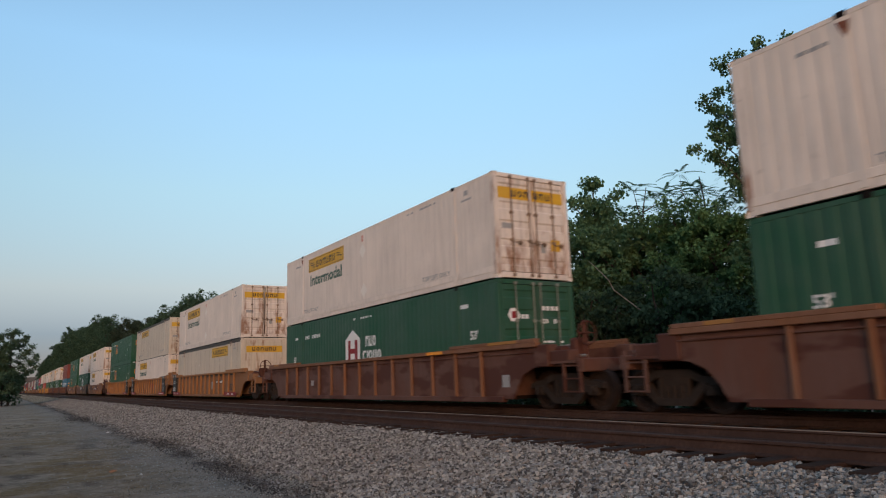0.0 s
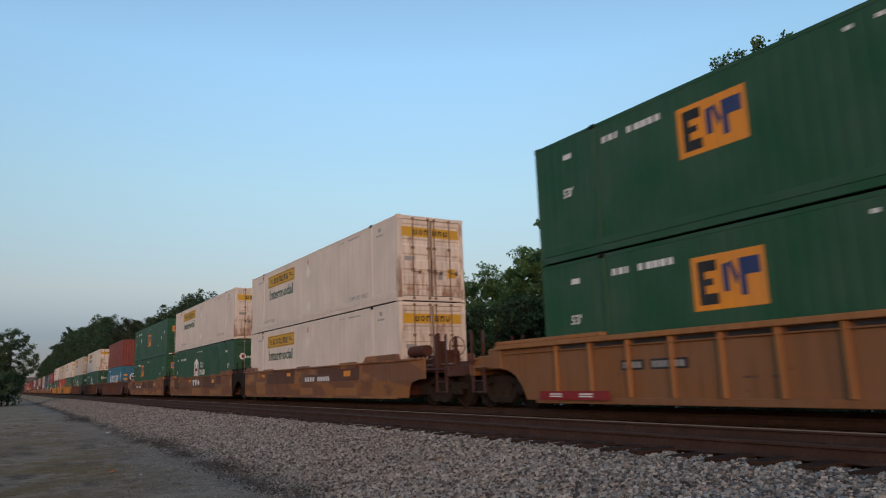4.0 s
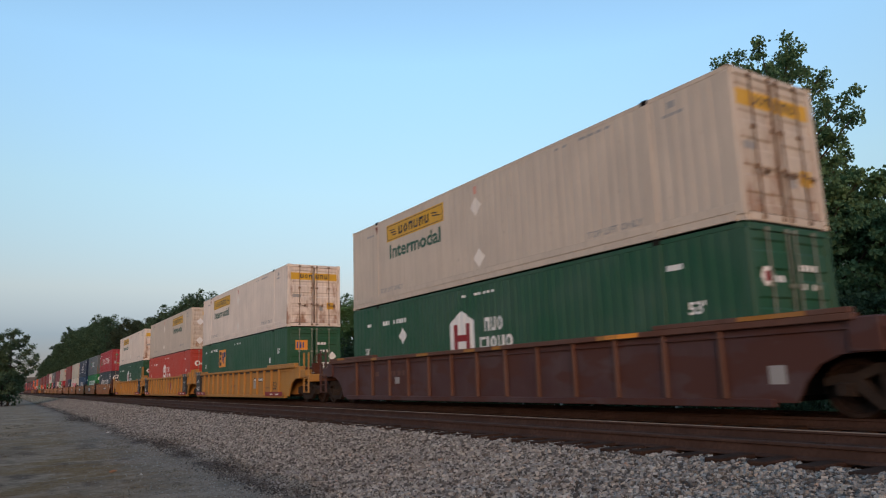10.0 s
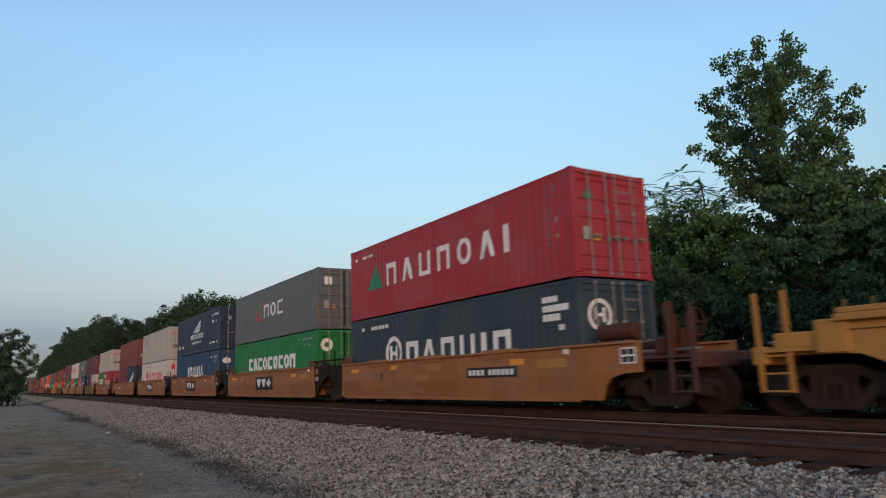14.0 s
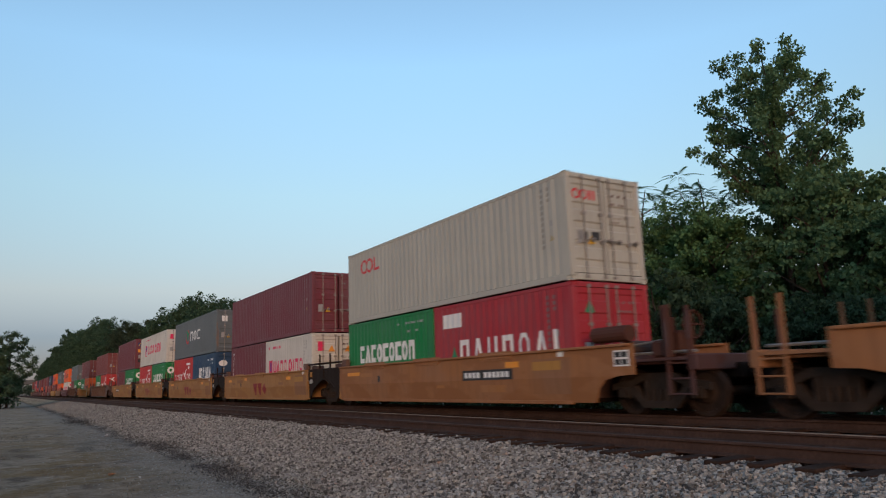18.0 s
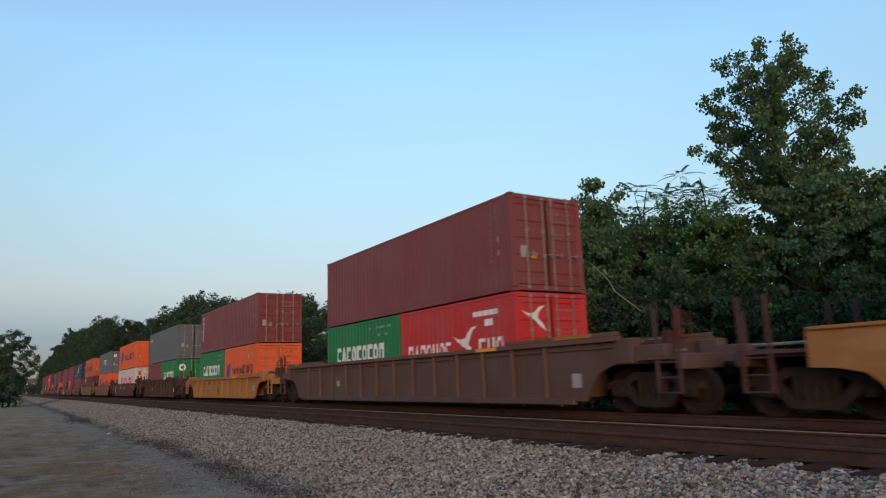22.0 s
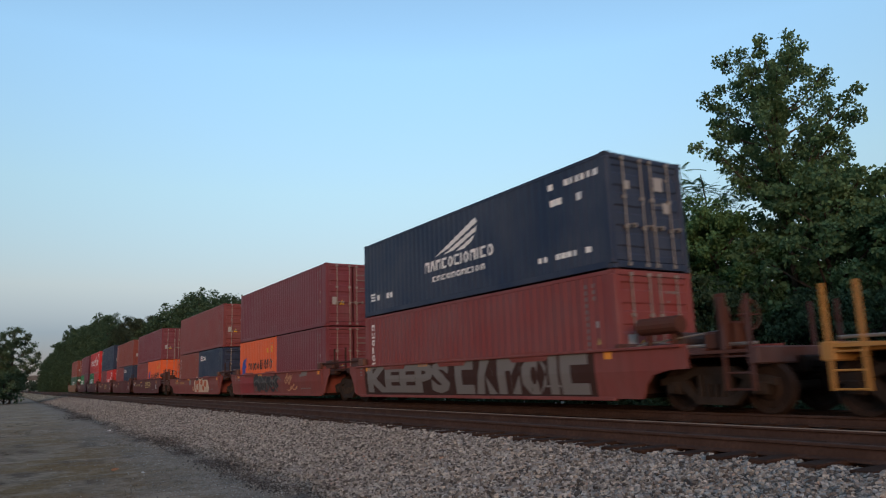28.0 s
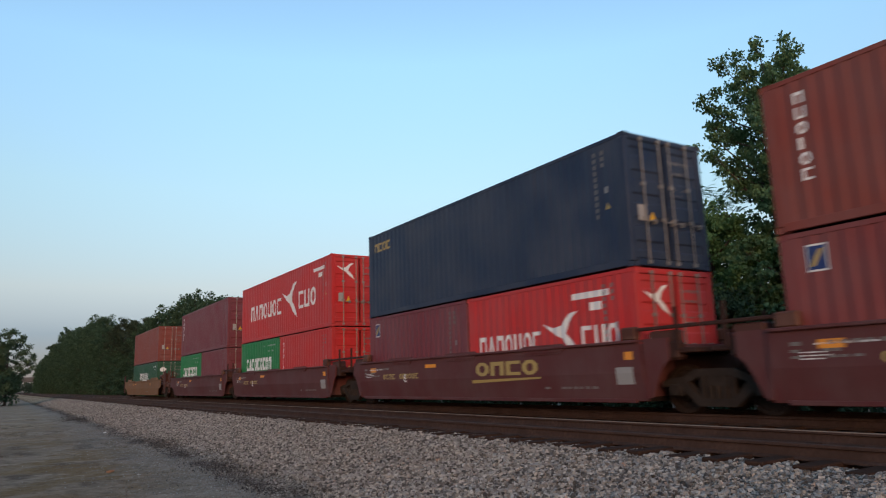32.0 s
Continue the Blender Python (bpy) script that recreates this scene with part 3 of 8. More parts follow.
def long_white(c, kind="53", word=True, at=2.73, end=True, nose=False):
    u = at
    mark_side(c, kind, "name_panel", [quad(u, u + 3.65, 2.05, 2.62)], INK["yellow"], "yellow name panel")
    mark_side(c, kind, "panel_wordmark", strokes(u + 0.85, u + 2.8, 2.19, 2.46, "coacac", 0.3, 0.34) + [[(u + 0.2, 2.44), (u + 0.6, 2.42), (u + 0.6, 2.39), (u + 0.2, 2.41)], [(u + 0.3, 2.36), (u + 0.65, 2.34), (u + 0.65, 2.30), (u + 0.3, 2.32)], [(u + 0.4, 2.27), (u + 0.7, 2.25), (u + 0.7, 2.21), (u + 0.4, 2.23)], [(u + 2.95, 2.45), (u + 3.3, 2.40), (u + 3.3, 2.36), (u + 2.95, 2.41)], [(u + 3.0, 2.36), (u + 3.45, 2.30), (u + 3.45, 2.26), (u + 3.0, 2.32)]], INK["black"], lift=0.007)
    mark_side(c, kind, "panel_border", [quad(u + 0.05, u + 3.6, 2.56, 2.58), quad(u + 0.05, u + 3.6, 2.09, 2.11), quad(u + 0.05, u + 0.07, 2.11, 2.56), quad(u + 3.58, u + 3.6, 2.11, 2.56)], INK["black"], "thin black border", 0.0065)
    if kind == "53p":
        mark_side(c, kind, "panel_seam", [quad(0.12 + 15.914 * (k + 0.5) / 13 - 0.022, 0.12 + 15.914 * (k + 0.5) / 13 + 0.022, 0.2, 2.66) for k in range(13)], INK["seam"], "thin stained panel seams", 0.003)
        rnd_p = random.Random(int(at * 10))
        mark_side(c, kind, "faded_mark", [disc(rnd_p.uniform(1, 15), rnd_p.choice((0.6, 0.9, 1.7, 2.0)), 0.05, None, 6) for k in range(14)], INK["ghost"], "small pale plugs")
    if word:
        v = 8.05 if u < 5 else 6.4
        mark_side(c, kind, "placard", [[(v - 0.27, 2.10), (v, 2.37), (v + 0.27, 2.10), (v, 1.83)], [(v - 0.2, 0.65), (v + 0.07, 0.92), (v + 0.34, 0.65), (v + 0.07, 0.38)]], INK["ghost"], "faded diamond placard")
        mark_side(c, kind, "faded_label", [quad(v - 0.08, v + 0.06, 2.45, 2.68)], INK["pink"], "faded red label")
        mark_side(c, kind, "rust_stain", [[(1.9, 2.74), (2.1, 2.72), (2.07, 2.55), (2.02, 2.45), (1.97, 2.58)]], INK["rust"], "small rust stain", 0.024)
    else:
        for stain in ([(1.84, 2.78), (2.14, 2.80), (2.12, 2.55), (2.04, 2.35), (1.97, 2.5), (1.90, 2.45)], [(1.80, 0.2), (2.14, 0.2), (2.10, 0.45), (2.0, 0.6), (1.93, 0.42)], [(14.0, 2.78), (14.3, 2.8), (14.2, 2.5), (14.1, 2.6)], [(4.1, 0.9), (4.2, 0.95), (4.22, 0.8), (4.13, 0.78)]):
            mark_side(c, kind, "rust_stain", [stain], INK["rust"], "dark rust stain", 0.024)
    if word:
        mark_side(c, kind, "lettering", words("Intermodal", u + 0.2, 1.45, 0.47, 3.25), INK["dkgreen"], "dark green word Intermodal")
    mark_side(c, kind, "data_line", dashes(1.2, 1.85, 2.45, 2.52, 3) + dashes(14.6, 15.3, 2.36, 2.42, 4, 5) + dashes(14.75, 14.95, 2.52, 2.66, 1) + dashes(11.4, 13.6, 2.66, 2.72, 8, 4), INK["grey"], "faded small writing")
    mark_side(c, kind, "stencil", words("TOP LIFT ONLY", 2.2, 0.37, 0.15, 1.6), INK["grey"], "faded grey words TOP LIFT ONLY")
    mark_side(c, kind, "stencil", words("TOP LIFT ONLY", 12.3, 0.37, 0.15, 1.6), INK["grey"], "faded grey words TOP LIFT ONLY")
    if nose:
        mark_end(c, kind, "name_panel", [quad(0.3, 2.3, 2.1, 2.45)] if kind == "53p" else [quad(0.75, 1.85, 2.35, 2.6)], INK["yellow"], "yellow name panel", 0.012)
        mark_end(c, kind, "panel_wordmark", strokes(0.62, 1.95, 2.18, 2.37, "coacac", 0.3, 0.34) if kind == "53p" else strokes(0.9, 1.7, 2.42, 2.53, "coacac", 0.3, 0.34), INK["black"], lift=0.016)
        if kind != "53p":
            mark_end(c, kind, "placard", [[(0.35, 0.6), (0.6, 0.85), (0.85, 0.6), (0.6, 0.35)], [(0.35, 1.9), (0.6, 2.15), (0.85, 1.9), (0.6, 1.65)]], INK["white"], "white diamond placards", 0.014)
    elif end:
        mark_end(c, kind, "name_panel", [quad(0.16, 1.22, 2.18, 2.50), quad(1.31, 2.42, 2.18, 2.50)], INK["yellow"], "yellow name panel across the doors", 0.004)
        mark_end(c, kind, "panel_wordmark", strokes(0.62, 1.18, 2.25, 2.43, "coa", 0.3, 0.4) + strokes(1.36, 1.95, 2.25, 2.43, "cac", 0.3, 0.4), INK["black"], lift=0.008)
        mark_end(c, kind, "safety_plate", [quad(1.92, 2.25, 0.82, 1.14)], INK["yellow"], "yellow safety plate", 0.004)
        mark_end(c, kind, "seal_plate", [quad(1.55, 1.72, 0.75, 0.98), quad(0.25, 0.65, 1.35, 1.5)], INK["grey"], "", 0.004)


def pack_green(c, kind="53", ink="red", diamond=False):
    """White house emblem with two rows of plain bars beside it."""
    mark_side(c, kind, "emblem", [[(6.5, 0.95), (7.75, 0.95), (7.75, 1.88), (7.13, 2.22), (6.5, 1.88)]], INK["white"], "white house-shaped emblem")
    mark_side(c, kind, "emblem_figure", [[(6.72, 1.02), (6.93, 1.02), (6.93, 1.36), (7.32, 1.36), (7.32, 1.02), (7.53, 1.02), (7.53, 1.84), (7.32, 1.84), (7.32, 1.54), (6.93, 1.54), (6.93, 1.84), (6.72, 1.84)]], INK["darkred"] if ink == "red" else PAINT["coral"], "", 0.008)
    mark_side(c, kind, "wordmark", strokes(8.22, 9.02, 1.56, 1.92, "aco", 0.30, 0.2) + strokes(7.98, 9.4, 1.10, 1.42, "kboco", 0.30, 0.2), INK["white"], "white bars of a name")
    mark_side(c, kind, "data_line", dashes(7.2, 8.8, 2.56, 2.63, 8) + dashes(1.15, 1.5, 2.2, 2.3, 1) + dashes(2.35, 4.0, 2.17, 2.31, 9, 3) + dashes(14.35, 14.8, 2.25, 2.36, 1), INK["white"])
    mark_side(c, kind, "size_mark", words("53'", 14.8, 1.37, 0.25) + words("53'", 0.95, 1.25, 0.23), INK["white"], "white size number 53")
    if diamond:
        mark_side(c, kind, "placard", [[(3.45, 1.75), (3.7, 2.02), (3.95, 1.75), (3.7, 1.48)]], INK["white"], "white diamond placard")
    house_end_marks(c, kind, INK["white"], 11)
    mark_end(c, kind, "emblem", [disc(0.50, 1.95, 0.20, None, 6)], INK["white"], "white six-sided emblem", 0.004)
    mark_end(c, kind, "emblem_figure", [quad(0.43, 0.57, 1.86, 2.04)], INK["darkred"] if ink == "red" else PAINT["coral"], "", 0.008)
    if diamond:
        mark_end(c, kind, "placard", [[(1.95, 0.75), (2.17, 1.0), (2.39, 0.75), (2.17, 0.5)]], INK["white"], "white diamond placard", 0.004)


def yellow_square(c, kind, u, z, size=1.5):
    mark_side(c, kind, "emblem", [quad(u, u + size, z, z + 1.0)], INK["orange"], "amber emblem panel")
    mark_side(c, kind, "emblem_figure", [glyph("k", u + 0.14, u + 0.54, z + 0.10, z + 0.90, 0.34)], INK["black"], "", 0.008)
    mark_side(c, kind, "emblem_bar", [quad(u + 0.20, u + 0.46, z + 0.45, z + 0.57)], INK["black"], "", 0.0085)
    mark_side(c, kind, "emblem_wedge", [[(u + 0.66, z + 0.3), (u + 0.78, z + 0.3), (u + 0.78, z + 0.8), (u + 0.66, z + 0.8)], [(u + 0.78, z + 0.8), (u + 0.92, z + 0.4), (u + 0.98, z + 0.52), (u + 0.86, z + 0.84)], quad(u + 1.0, u + 1.12, z + 0.2, z + 0.85), quad(u + 1.12, u + 1.4, z + 0.55, z + 0.85)], INK["navy"], "", 0.008)


def pack_amber(c, kind="53", u=7.35, z=1.10, diamond=True):
    yellow_square(c, kind, u, z)
    mark_side(c, kind, "data_line", dashes(7.5, 8.8, 2.56, 2.63, 8) + dashes(2.25, 3.9, 2.38, 2.52, 9, 3) + dashes(1.0, 1.3, 2.35, 2.47, 1) + dashes(13.6, 13.85, 1.35, 1.6, 1) + dashes(12.2, 12.5, 0.9, 1.0, 1), INK["white"])
    mark_side(c, kind, "size_mark", words("53'", 0.92, 1.45, 0.22) + words("53'", 14.8, 1.75, 0.25), INK["white"], "white size number 53")
    if diamond:
        mark_side(c, kind, "placard", [[(3.5, 1.83), (3.75, 2.1), (4.0, 1.83), (3.75, 1.56)]], INK["white"], "white diamond placard")
    house_end_marks(c, kind, INK["white"], 13)
    mark_end(c, kind, "emblem", [quad(0.4, 0.98, 1.86, 2.3)], INK["orange"], "amber emblem panel", 0.004)
    mark_end(c, kind, "emblem_figure", [quad(0.46, 0.52, 1.93, 2.23), quad(0.6, 0.67, 1.93, 2.2), quad(0.74, 0.8, 1.95, 2.2)], INK["blue"], "", 0.008)
    mark_end(c, kind, "size_mark", words("53'", 1.5, 1.05, 0.24), INK["white"], "white size number 53", 0.004)
    mark_end(c, kind, "placard", [[(1.98, 1.55), (2.18, 1.78), (2.38, 1.55), (2.18, 1.32)]], INK["white"], "white diamond placard", 0.004)
    mark_end(c, kind, "safety_plate", [quad(1.62, 1.92, 0.78, 1.02)], INK["orange"], "amber safety plate", 0.004)
    mark_end(c, kind, "stripe_plate", [quad(0.2 + 0.55 * k, 0.42 + 0.55 * k, 0.06, 0.13) for k in range(4)], INK["white"], "", 0.03)
    mark_end(c, kind, "reflector", [quad(0.42 + 0.55 * k, 0.64 + 0.55 * k, 0.06, 0.13) for k in range(4)], INK["red"], "red reflective strip", 0.03)


def column(c, kind, u, z1, n, ink, size=0.2):
    """A name that runs down the side, as a column of plain blocks."""
    sh = [glyph("acobok"[k % 6], u, u + size * (0.35 if "acobok"[k % 6] == "b" else 0.85), z1 - k * size * 1.3 - size, z1 - k * size * 1.3, 0.28) for k in range(n)]
    mark_side(c, kind, "wordmark", sh, INK[ink], "column of white bars")


def gull(u, z, s):
    """A gull on the wing as one slender shape about (u, z)."""
    return [(u + s * a, z + s * b) for a, b in ((-1.0, 0.50), (-0.35, 0.30), (0.05, 0.38), (0.50, 0.78), (0.95, 0.84), (0.48, 0.46), (0.30, 0.06), (0.72, -0.32), (1.0, -0.78), (0.42, -0.46), (0.08, -0.10), (-0.30, 0.06))]


def sea_marks(c, kind, ink="white", seed=1, nose=False, plates=True):
    """The usual small writing near the leading end and on the doors."""
    w, ln, h = KINDS[kind]
    u = ln - 0.95
    col = [quad(u, u + 0.085, h - 0.34 - 0.14 * k, h - 0.25 - 0.14 * k) for k in range(11)] + [quad(u + 0.24, u + 0.315, h - 0.34 - 0.14 * k, h - 0.25 - 0.14 * k) for k in range(3)]
    mark_side(c, kind, "data_line", col, INK["faint" if ink == "white" else "rubbed"], "column of small writing")
    if plates:
        mark_side(c, kind, "warning_plate", [[(u + 0.28, h - 1.58), (u + 0.44, h - 1.58), (u + 0.36, h - 1.43)]], INK["gold"], "yellow warning triangle")
        mark_side(c, kind, "size_plate", [quad(u + 0.30, u + 0.40, h - 1.22, h - 1.08)], INK["grey"])
    if not nose:
        mark_end(c, kind, "data_line", dashes(1.38, 2.0, h * 0.81, h * 0.835, 6, seed) + dashes(1.42, 1.9, h * 0.73, h * 0.75, 5, seed + 1) + dashes(1.40, 1.80, h * 0.60, h * 0.612, 6, seed + 2) + dashes(1.40, 1.75, h * 0.56, h * 0.572, 5, seed + 3), INK["faint" if ink == "white" else "brown"], "", 0.003)
        if plates:
            mark_end(c, kind, "warning_plate", [[(0.62, h * 0.34), (0.84, h * 0.34), (0.73, h * 0.42)]], INK["yellow"], "yellow warning triangle", 0.003)
            mark_end(c, kind, "approval_plate", [quad(0.3, 0.52, h * 0.34, h * 0.46)], INK["grey"], "", 0.003)
    else:
        mark_end(c, kind, "data_line", [quad(2.0, 2.08, h * 0.9 - 0.16 * k - 0.11, h * 0.9 - 0.16 * k) for k in range(9)], INK[ink])


def hull(c, kind, name):
    """Liveries of the sea boxes, by look."""
    w, ln, h = KINDS[kind]
    top = h
    s = INK
    if name == "red_letters":          # crimson box, green peak, long row of white bars
        k = 1.0 if ln > 7 else 0.55
        if ln > 7:
            mark_side(c, kind, "emblem", [[(1.38, top - 1.62), (2.62, top - 1.62), (2.05, top - 0.78)]], s["green"], "green peak emblem")
            mark_side(c, kind, "wordmark", strokes(2.86, 9.75, top - 1.6, top - 0.86, "apcaopb", 0.25, 0.55), s["white"], "row of white bars")
            mark_side(c, kind, "web_line", dashes(0.4, 1.9, top - 0.42, top - 0.32, 7), s["white"])
        else:
            mark_side(c, kind, "wordmark", strokes(1.35, 5.45, top - 1.68, top - 1.05, "apcaopb", 0.25, 0.55), s["white"], "row of white bars")
            mark_side(c, kind, "number_plate", [quad(0.5, 1.45, top - 0.68, top - 0.28)], s["white"])
            mark_side(c, kind, "emblem", [[(0.75, top - 1.8), (1.3, top - 1.8), (1.05, top - 1.2)]], s["green"])
        mark_end(c, kind, "emblem", [[(0.35, top - 0.72), (0.68, top - 0.72), (0.52, top - 0.42)]], s["green"], "", 0.003)
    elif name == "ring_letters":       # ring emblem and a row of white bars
        up = 0.0 if h < 2.7 else 0.27
        mark_side(c, kind, "emblem", ring(3.3, 1.30 + up, 0.56, 0.15) + [quad(3.04, 3.18, 1.05 + up, 1.55 + up), quad(3.42, 3.56, 1.05 + up, 1.55 + up), quad(3.18, 3.42, 1.24 + up, 1.36 + up)], s["white"], "white ring emblem")
        mark_side(c, kind, "wordmark", strokes(4.15, 9.6, 0.95 + up, (1.62 if h < 2.7 else 1.72) + up, "apacba", 0.27, 0.40), s["white"], "row of white bars")
        mark_side(c, kind, "web_line", dashes(0.9, 3.0, top - 0.42, top - 0.30, 8), s["white"])
        mark_side(c, kind, "stencil_block", [quad(10.9, 11.45, 2.12, 2.26), quad(10.9, 11.8, 1.9, 2.05), quad(10.9, 11.5, 1.68, 1.84), quad(11.45, 11.65, 1.45, 1.58)], s["white"])
        v, z = (0.62, 1.75) if h < 2.7 else (1.22, 1.72)
        mark_end(c, kind, "emblem", ring(v, z, 0.38, 0.10) + [quad(v - 0.17, v - 0.08, z - 0.17, z + 0.17), quad(v + 0.08, v + 0.17, z - 0.17, z + 0.17), quad(v - 0.08, v + 0.08, z - 0.04, z + 0.04)], s["white"], "white ring emblem", 0.012)
        if h > 2.7:
            mark_end(c, kind, "plate", [quad(0.25, 0.62, 1.86, 2.02), quad(0.25, 0.62, 1.42, 1.58)], s["orange"], "orange plates", 0.012)
    elif name == "round_letters":      # red ring with green, three serif blocks
        mark_side(c, kind, "emblem", ring(4.25, top - 1.15, 0.5, 0.13), s["red"], "red ring emblem")
        mark_side(c, kind, "emblem_core", [[(3.75, top - 0.75), (4.35, top - 0.7), (4.6, top - 1.0), (4.25, top - 1.5), (4.1, top - 1.1)]], s["green"], "", 0.007)
        mark_side(c, kind, "wordmark", strokes(5.05, 7.85, top - 1.5, top - 0.85, "aok", 0.24, 0.30), s["white"], "three white blocks")
        mark_end(c, kind, "emblem", [quad(0.32, 0.66, top - 0.72, top - 0.38)], s["white"], "", 0.003)
        mark_end(c, kind, "vent_plate", [quad(1.75, 2.05, 0.35, 0.62)], s["black"], "", 0.003)
    elif name == "green_letters":      # long row of white bars low on the side
        a, b, n = (2.67, 9.55, 9) if ln > 7 else (0.95, 4.9, 9)
        mark_side(c, kind, "wordmark", strokes(a, b, top - 1.45, top - 0.85, "kpkokokoa", 0.36, 0.16), s["white"], "row of white bars")
        mark_side(c, kind, "data_line", dashes(ln - 2.3, ln - 0.6, top - 0.34, top - 0.27, 9) + dashes(ln - 1.6, ln - 0.9, top - 0.60, top - 0.53, 4), s["grey"])
        mark_end(c, kind, "emblem", ring(0.42, top - 0.62, 0.27, 0.16), s["white"], "white ring emblem", 0.004)
    elif name == "wing":               # white wing and two rows of bars
        if ln > 7:
            mark_side(c, kind, "emblem", [[(4.9, top - 1.2), (7.1, top - 0.42), (7.25, top - 0.55), (5.7, top - 1.05)], [(5.4, top - 1.2), (7.2, top - 0.66), (7.15, top - 0.8), (6.0, top - 1.15)], [(6.1, top - 1.2), (7.05, top - 0.9), (6.95, top - 1.05), (6.5, top - 1.2)]], s["white"], "white wing emblem")
            mark_side(c, kind, "wordmark", strokes(4.3, 7.9, top - 1.60, top - 1.29, "apakokboabko", 0.3, 0.24), s["white"], "row of white bars")
            mark_side(c, kind, "wordmark", strokes(4.75, 7.5, top - 1.93, top - 1.77, "kakoaoakboa", 0.3, 0.3), s["white"])
            mark_side(c, kind, "data_line", dashes(10.25, 11.95, top - 0.46, top - 0.31, 9) + dashes(10.3, 10.75, top - 0.86, top - 0.7, 1) + dashes(11.2, 11.4, top - 0.9, top - 0.72, 1) + dashes(9.75, 11.6, top - 2.15, top - 2.02, 9, 4), s["white"])
            mark_side(c, kind, "small_emblem", [quad(0.5, 0.85, top - 2.08, top - 2.02), quad(0.5, 0.85, top - 1.98, top - 1.92), quad(0.5, 0.85, top - 1.88, top - 1.82)] + dashes(0.95, 2.2, top - 2.08, top - 1.9, 5), s["white"])
            mark_end(c, kind, "placard", [quad(1.5, 1.78, top - 0.75, top - 0.42), quad(1.75, 1.98, top - 1.25, top - 1.0), quad(0.5, 0.7, top - 0.8, top - 0.6)], s["grey"], "", 0.006)
        else:
            mark_side(c, kind, "emblem", [[(1.3, top - 1.45), (4.1, top - 0.55), (4.25, top - 0.75), (2.3, top - 1.3)], [(1.9, top - 1.5), (4.1, top - 0.9), (3.95, top - 1.1), (2.8, top - 1.45)]], s["white"], "white wing emblem")
            mark_side(c, kind, "wordmark", strokes(0.6, 4.9, top - 1.85, top - 1.5, "apakokboabko", 0.3, 0.24), s["white"])
    elif name == "blue_letters":
        a, b = (3.9, 8.2) if ln > 7 else (1.9, 4.9)
        mark_side(c, kind, "wordmark", strokes(a, b, top - 1.55, top - 0.83, "bapcbp", 0.30, 0.26), s["white"], "row of white bars")
        mark_side(c, kind, "data_line", dashes(ln - 2.0, ln - 0.55, top - 0.45, top - 0.33, 6) + dashes(ln - 1.5, ln - 0.7, top - 0.68, top - 0.58, 4), s["white"])
        mark_end(c, kind, "emblem", [disc(0.46, top - 0.66, 0.26, 0.18)], s["white"], "white oval emblem", 0.004)
    elif name == "putty_red":
        mark_side(c, kind, "wordmark", ring(1.35, top - 0.62, 0.26, 0.08) + ring(1.80, top - 0.62, 0.26, 0.08) + [quad(2.15, 2.24, top - 0.86, top - 0.38), quad(2.24, 2.55, top - 0.86, top - 0.77)], s["red"], "red rings of a name")
        mark_end(c, kind, "wordmark", ring(0.32, top - 0.52, 0.13, 0.045) + ring(0.56, top - 0.52, 0.13, 0.045) + [quad(0.72, 0.8, top - 0.64, top - 0.4), quad(0.86, 0.93, top - 0.64, top - 0.4)], s["red"], "", 0.003)
        mark_end(c, kind, "vent_plate", [quad(0.3, 0.62, 0.95, 1.18), quad(0.74, 1.0, 0.98, 1.18)], s["black"], "", 0.003)
    elif name == "white_magenta":
        if ln > 7:
            mark_side(c, kind, "emblem", [quad(2.5, 3.35, top - 1.75, top - 0.78)], s["magenta"], "magenta square emblem")
            mark_side(c, kind, "emblem_core", [[(2.60, top - 0.90), (2.78, top - 0.90), (2.925, top - 1.13), (3.07, top - 0.90), (3.25, top - 0.90), (3.01, top - 1.30), (3.01, top - 1.66), (2.84, top - 1.66), (2.84, top - 1.30)]], s["blue"], "", 0.007)
            mark_side(c, kind, "emblem_gap", [[(2.62, top - 1.66), (2.78, top - 1.66), (2.78, top - 1.36), (2.62, top - 1.12)], [(3.07, top - 1.66), (3.23, top - 1.66), (3.23, top - 1.12), (3.07, top - 1.36)]], s["white"], "", 0.007)
            mark_side(c, kind, "wordmark", strokes(3.75, 6.6, top - 1.62, top - 0.88, "cpao", 0.28, 0.22) + strokes(7.1, 9.8, top - 1.62, top - 0.88, "obao", 0.28, 0.26), s["magenta"], "magenta row of bars")
            mark_side(c, kind, "web_line", dashes(2.6, 4.8, top - 0.40, top - 0.30, 9), s["magenta"])
        else:
            mark_side(c, kind, "emblem", [quad(0.55, 0.98, top - 1.56, top - 0.94)], s["magenta"])
            mark_side(c, kind, "emblem_core", [quad(0.66, 0.87, top - 1.44, top - 1.04)], s["blue"], "", 0.007)
            mark_side(c, kind, "wordmark", strokes(1.15, 3.0, top - 1.54, top - 0.98, "cpao", 0.28, 0.22) + strokes(3.25, 5.0, top - 1.54, top - 0.98, "obao", 0.28, 0.26), s["magenta"], "magenta row of bars")
            mark_side(c, kind, "web_line", dashes(0.4, 2.2, top - 0.42, top - 0.30, 8), s["magenta"])
        mark_end(c, kind, "emblem", [quad(0.28, 0.56, top - 0.75, top - 0.36)], s["magenta"], "", 0.003)
        mark_end(c, kind, "warning_plate", [[(0.75, top - 0.78), (1.05, top - 0.78), (0.9, top - 0.5)], [(1.5, top - 0.78), (1.8, top - 0.78), (1.65, top - 0.5)]], s["orange"], "orange warning triangles", 0.003)
    elif name == "gull":               # white gull with bars on both sides
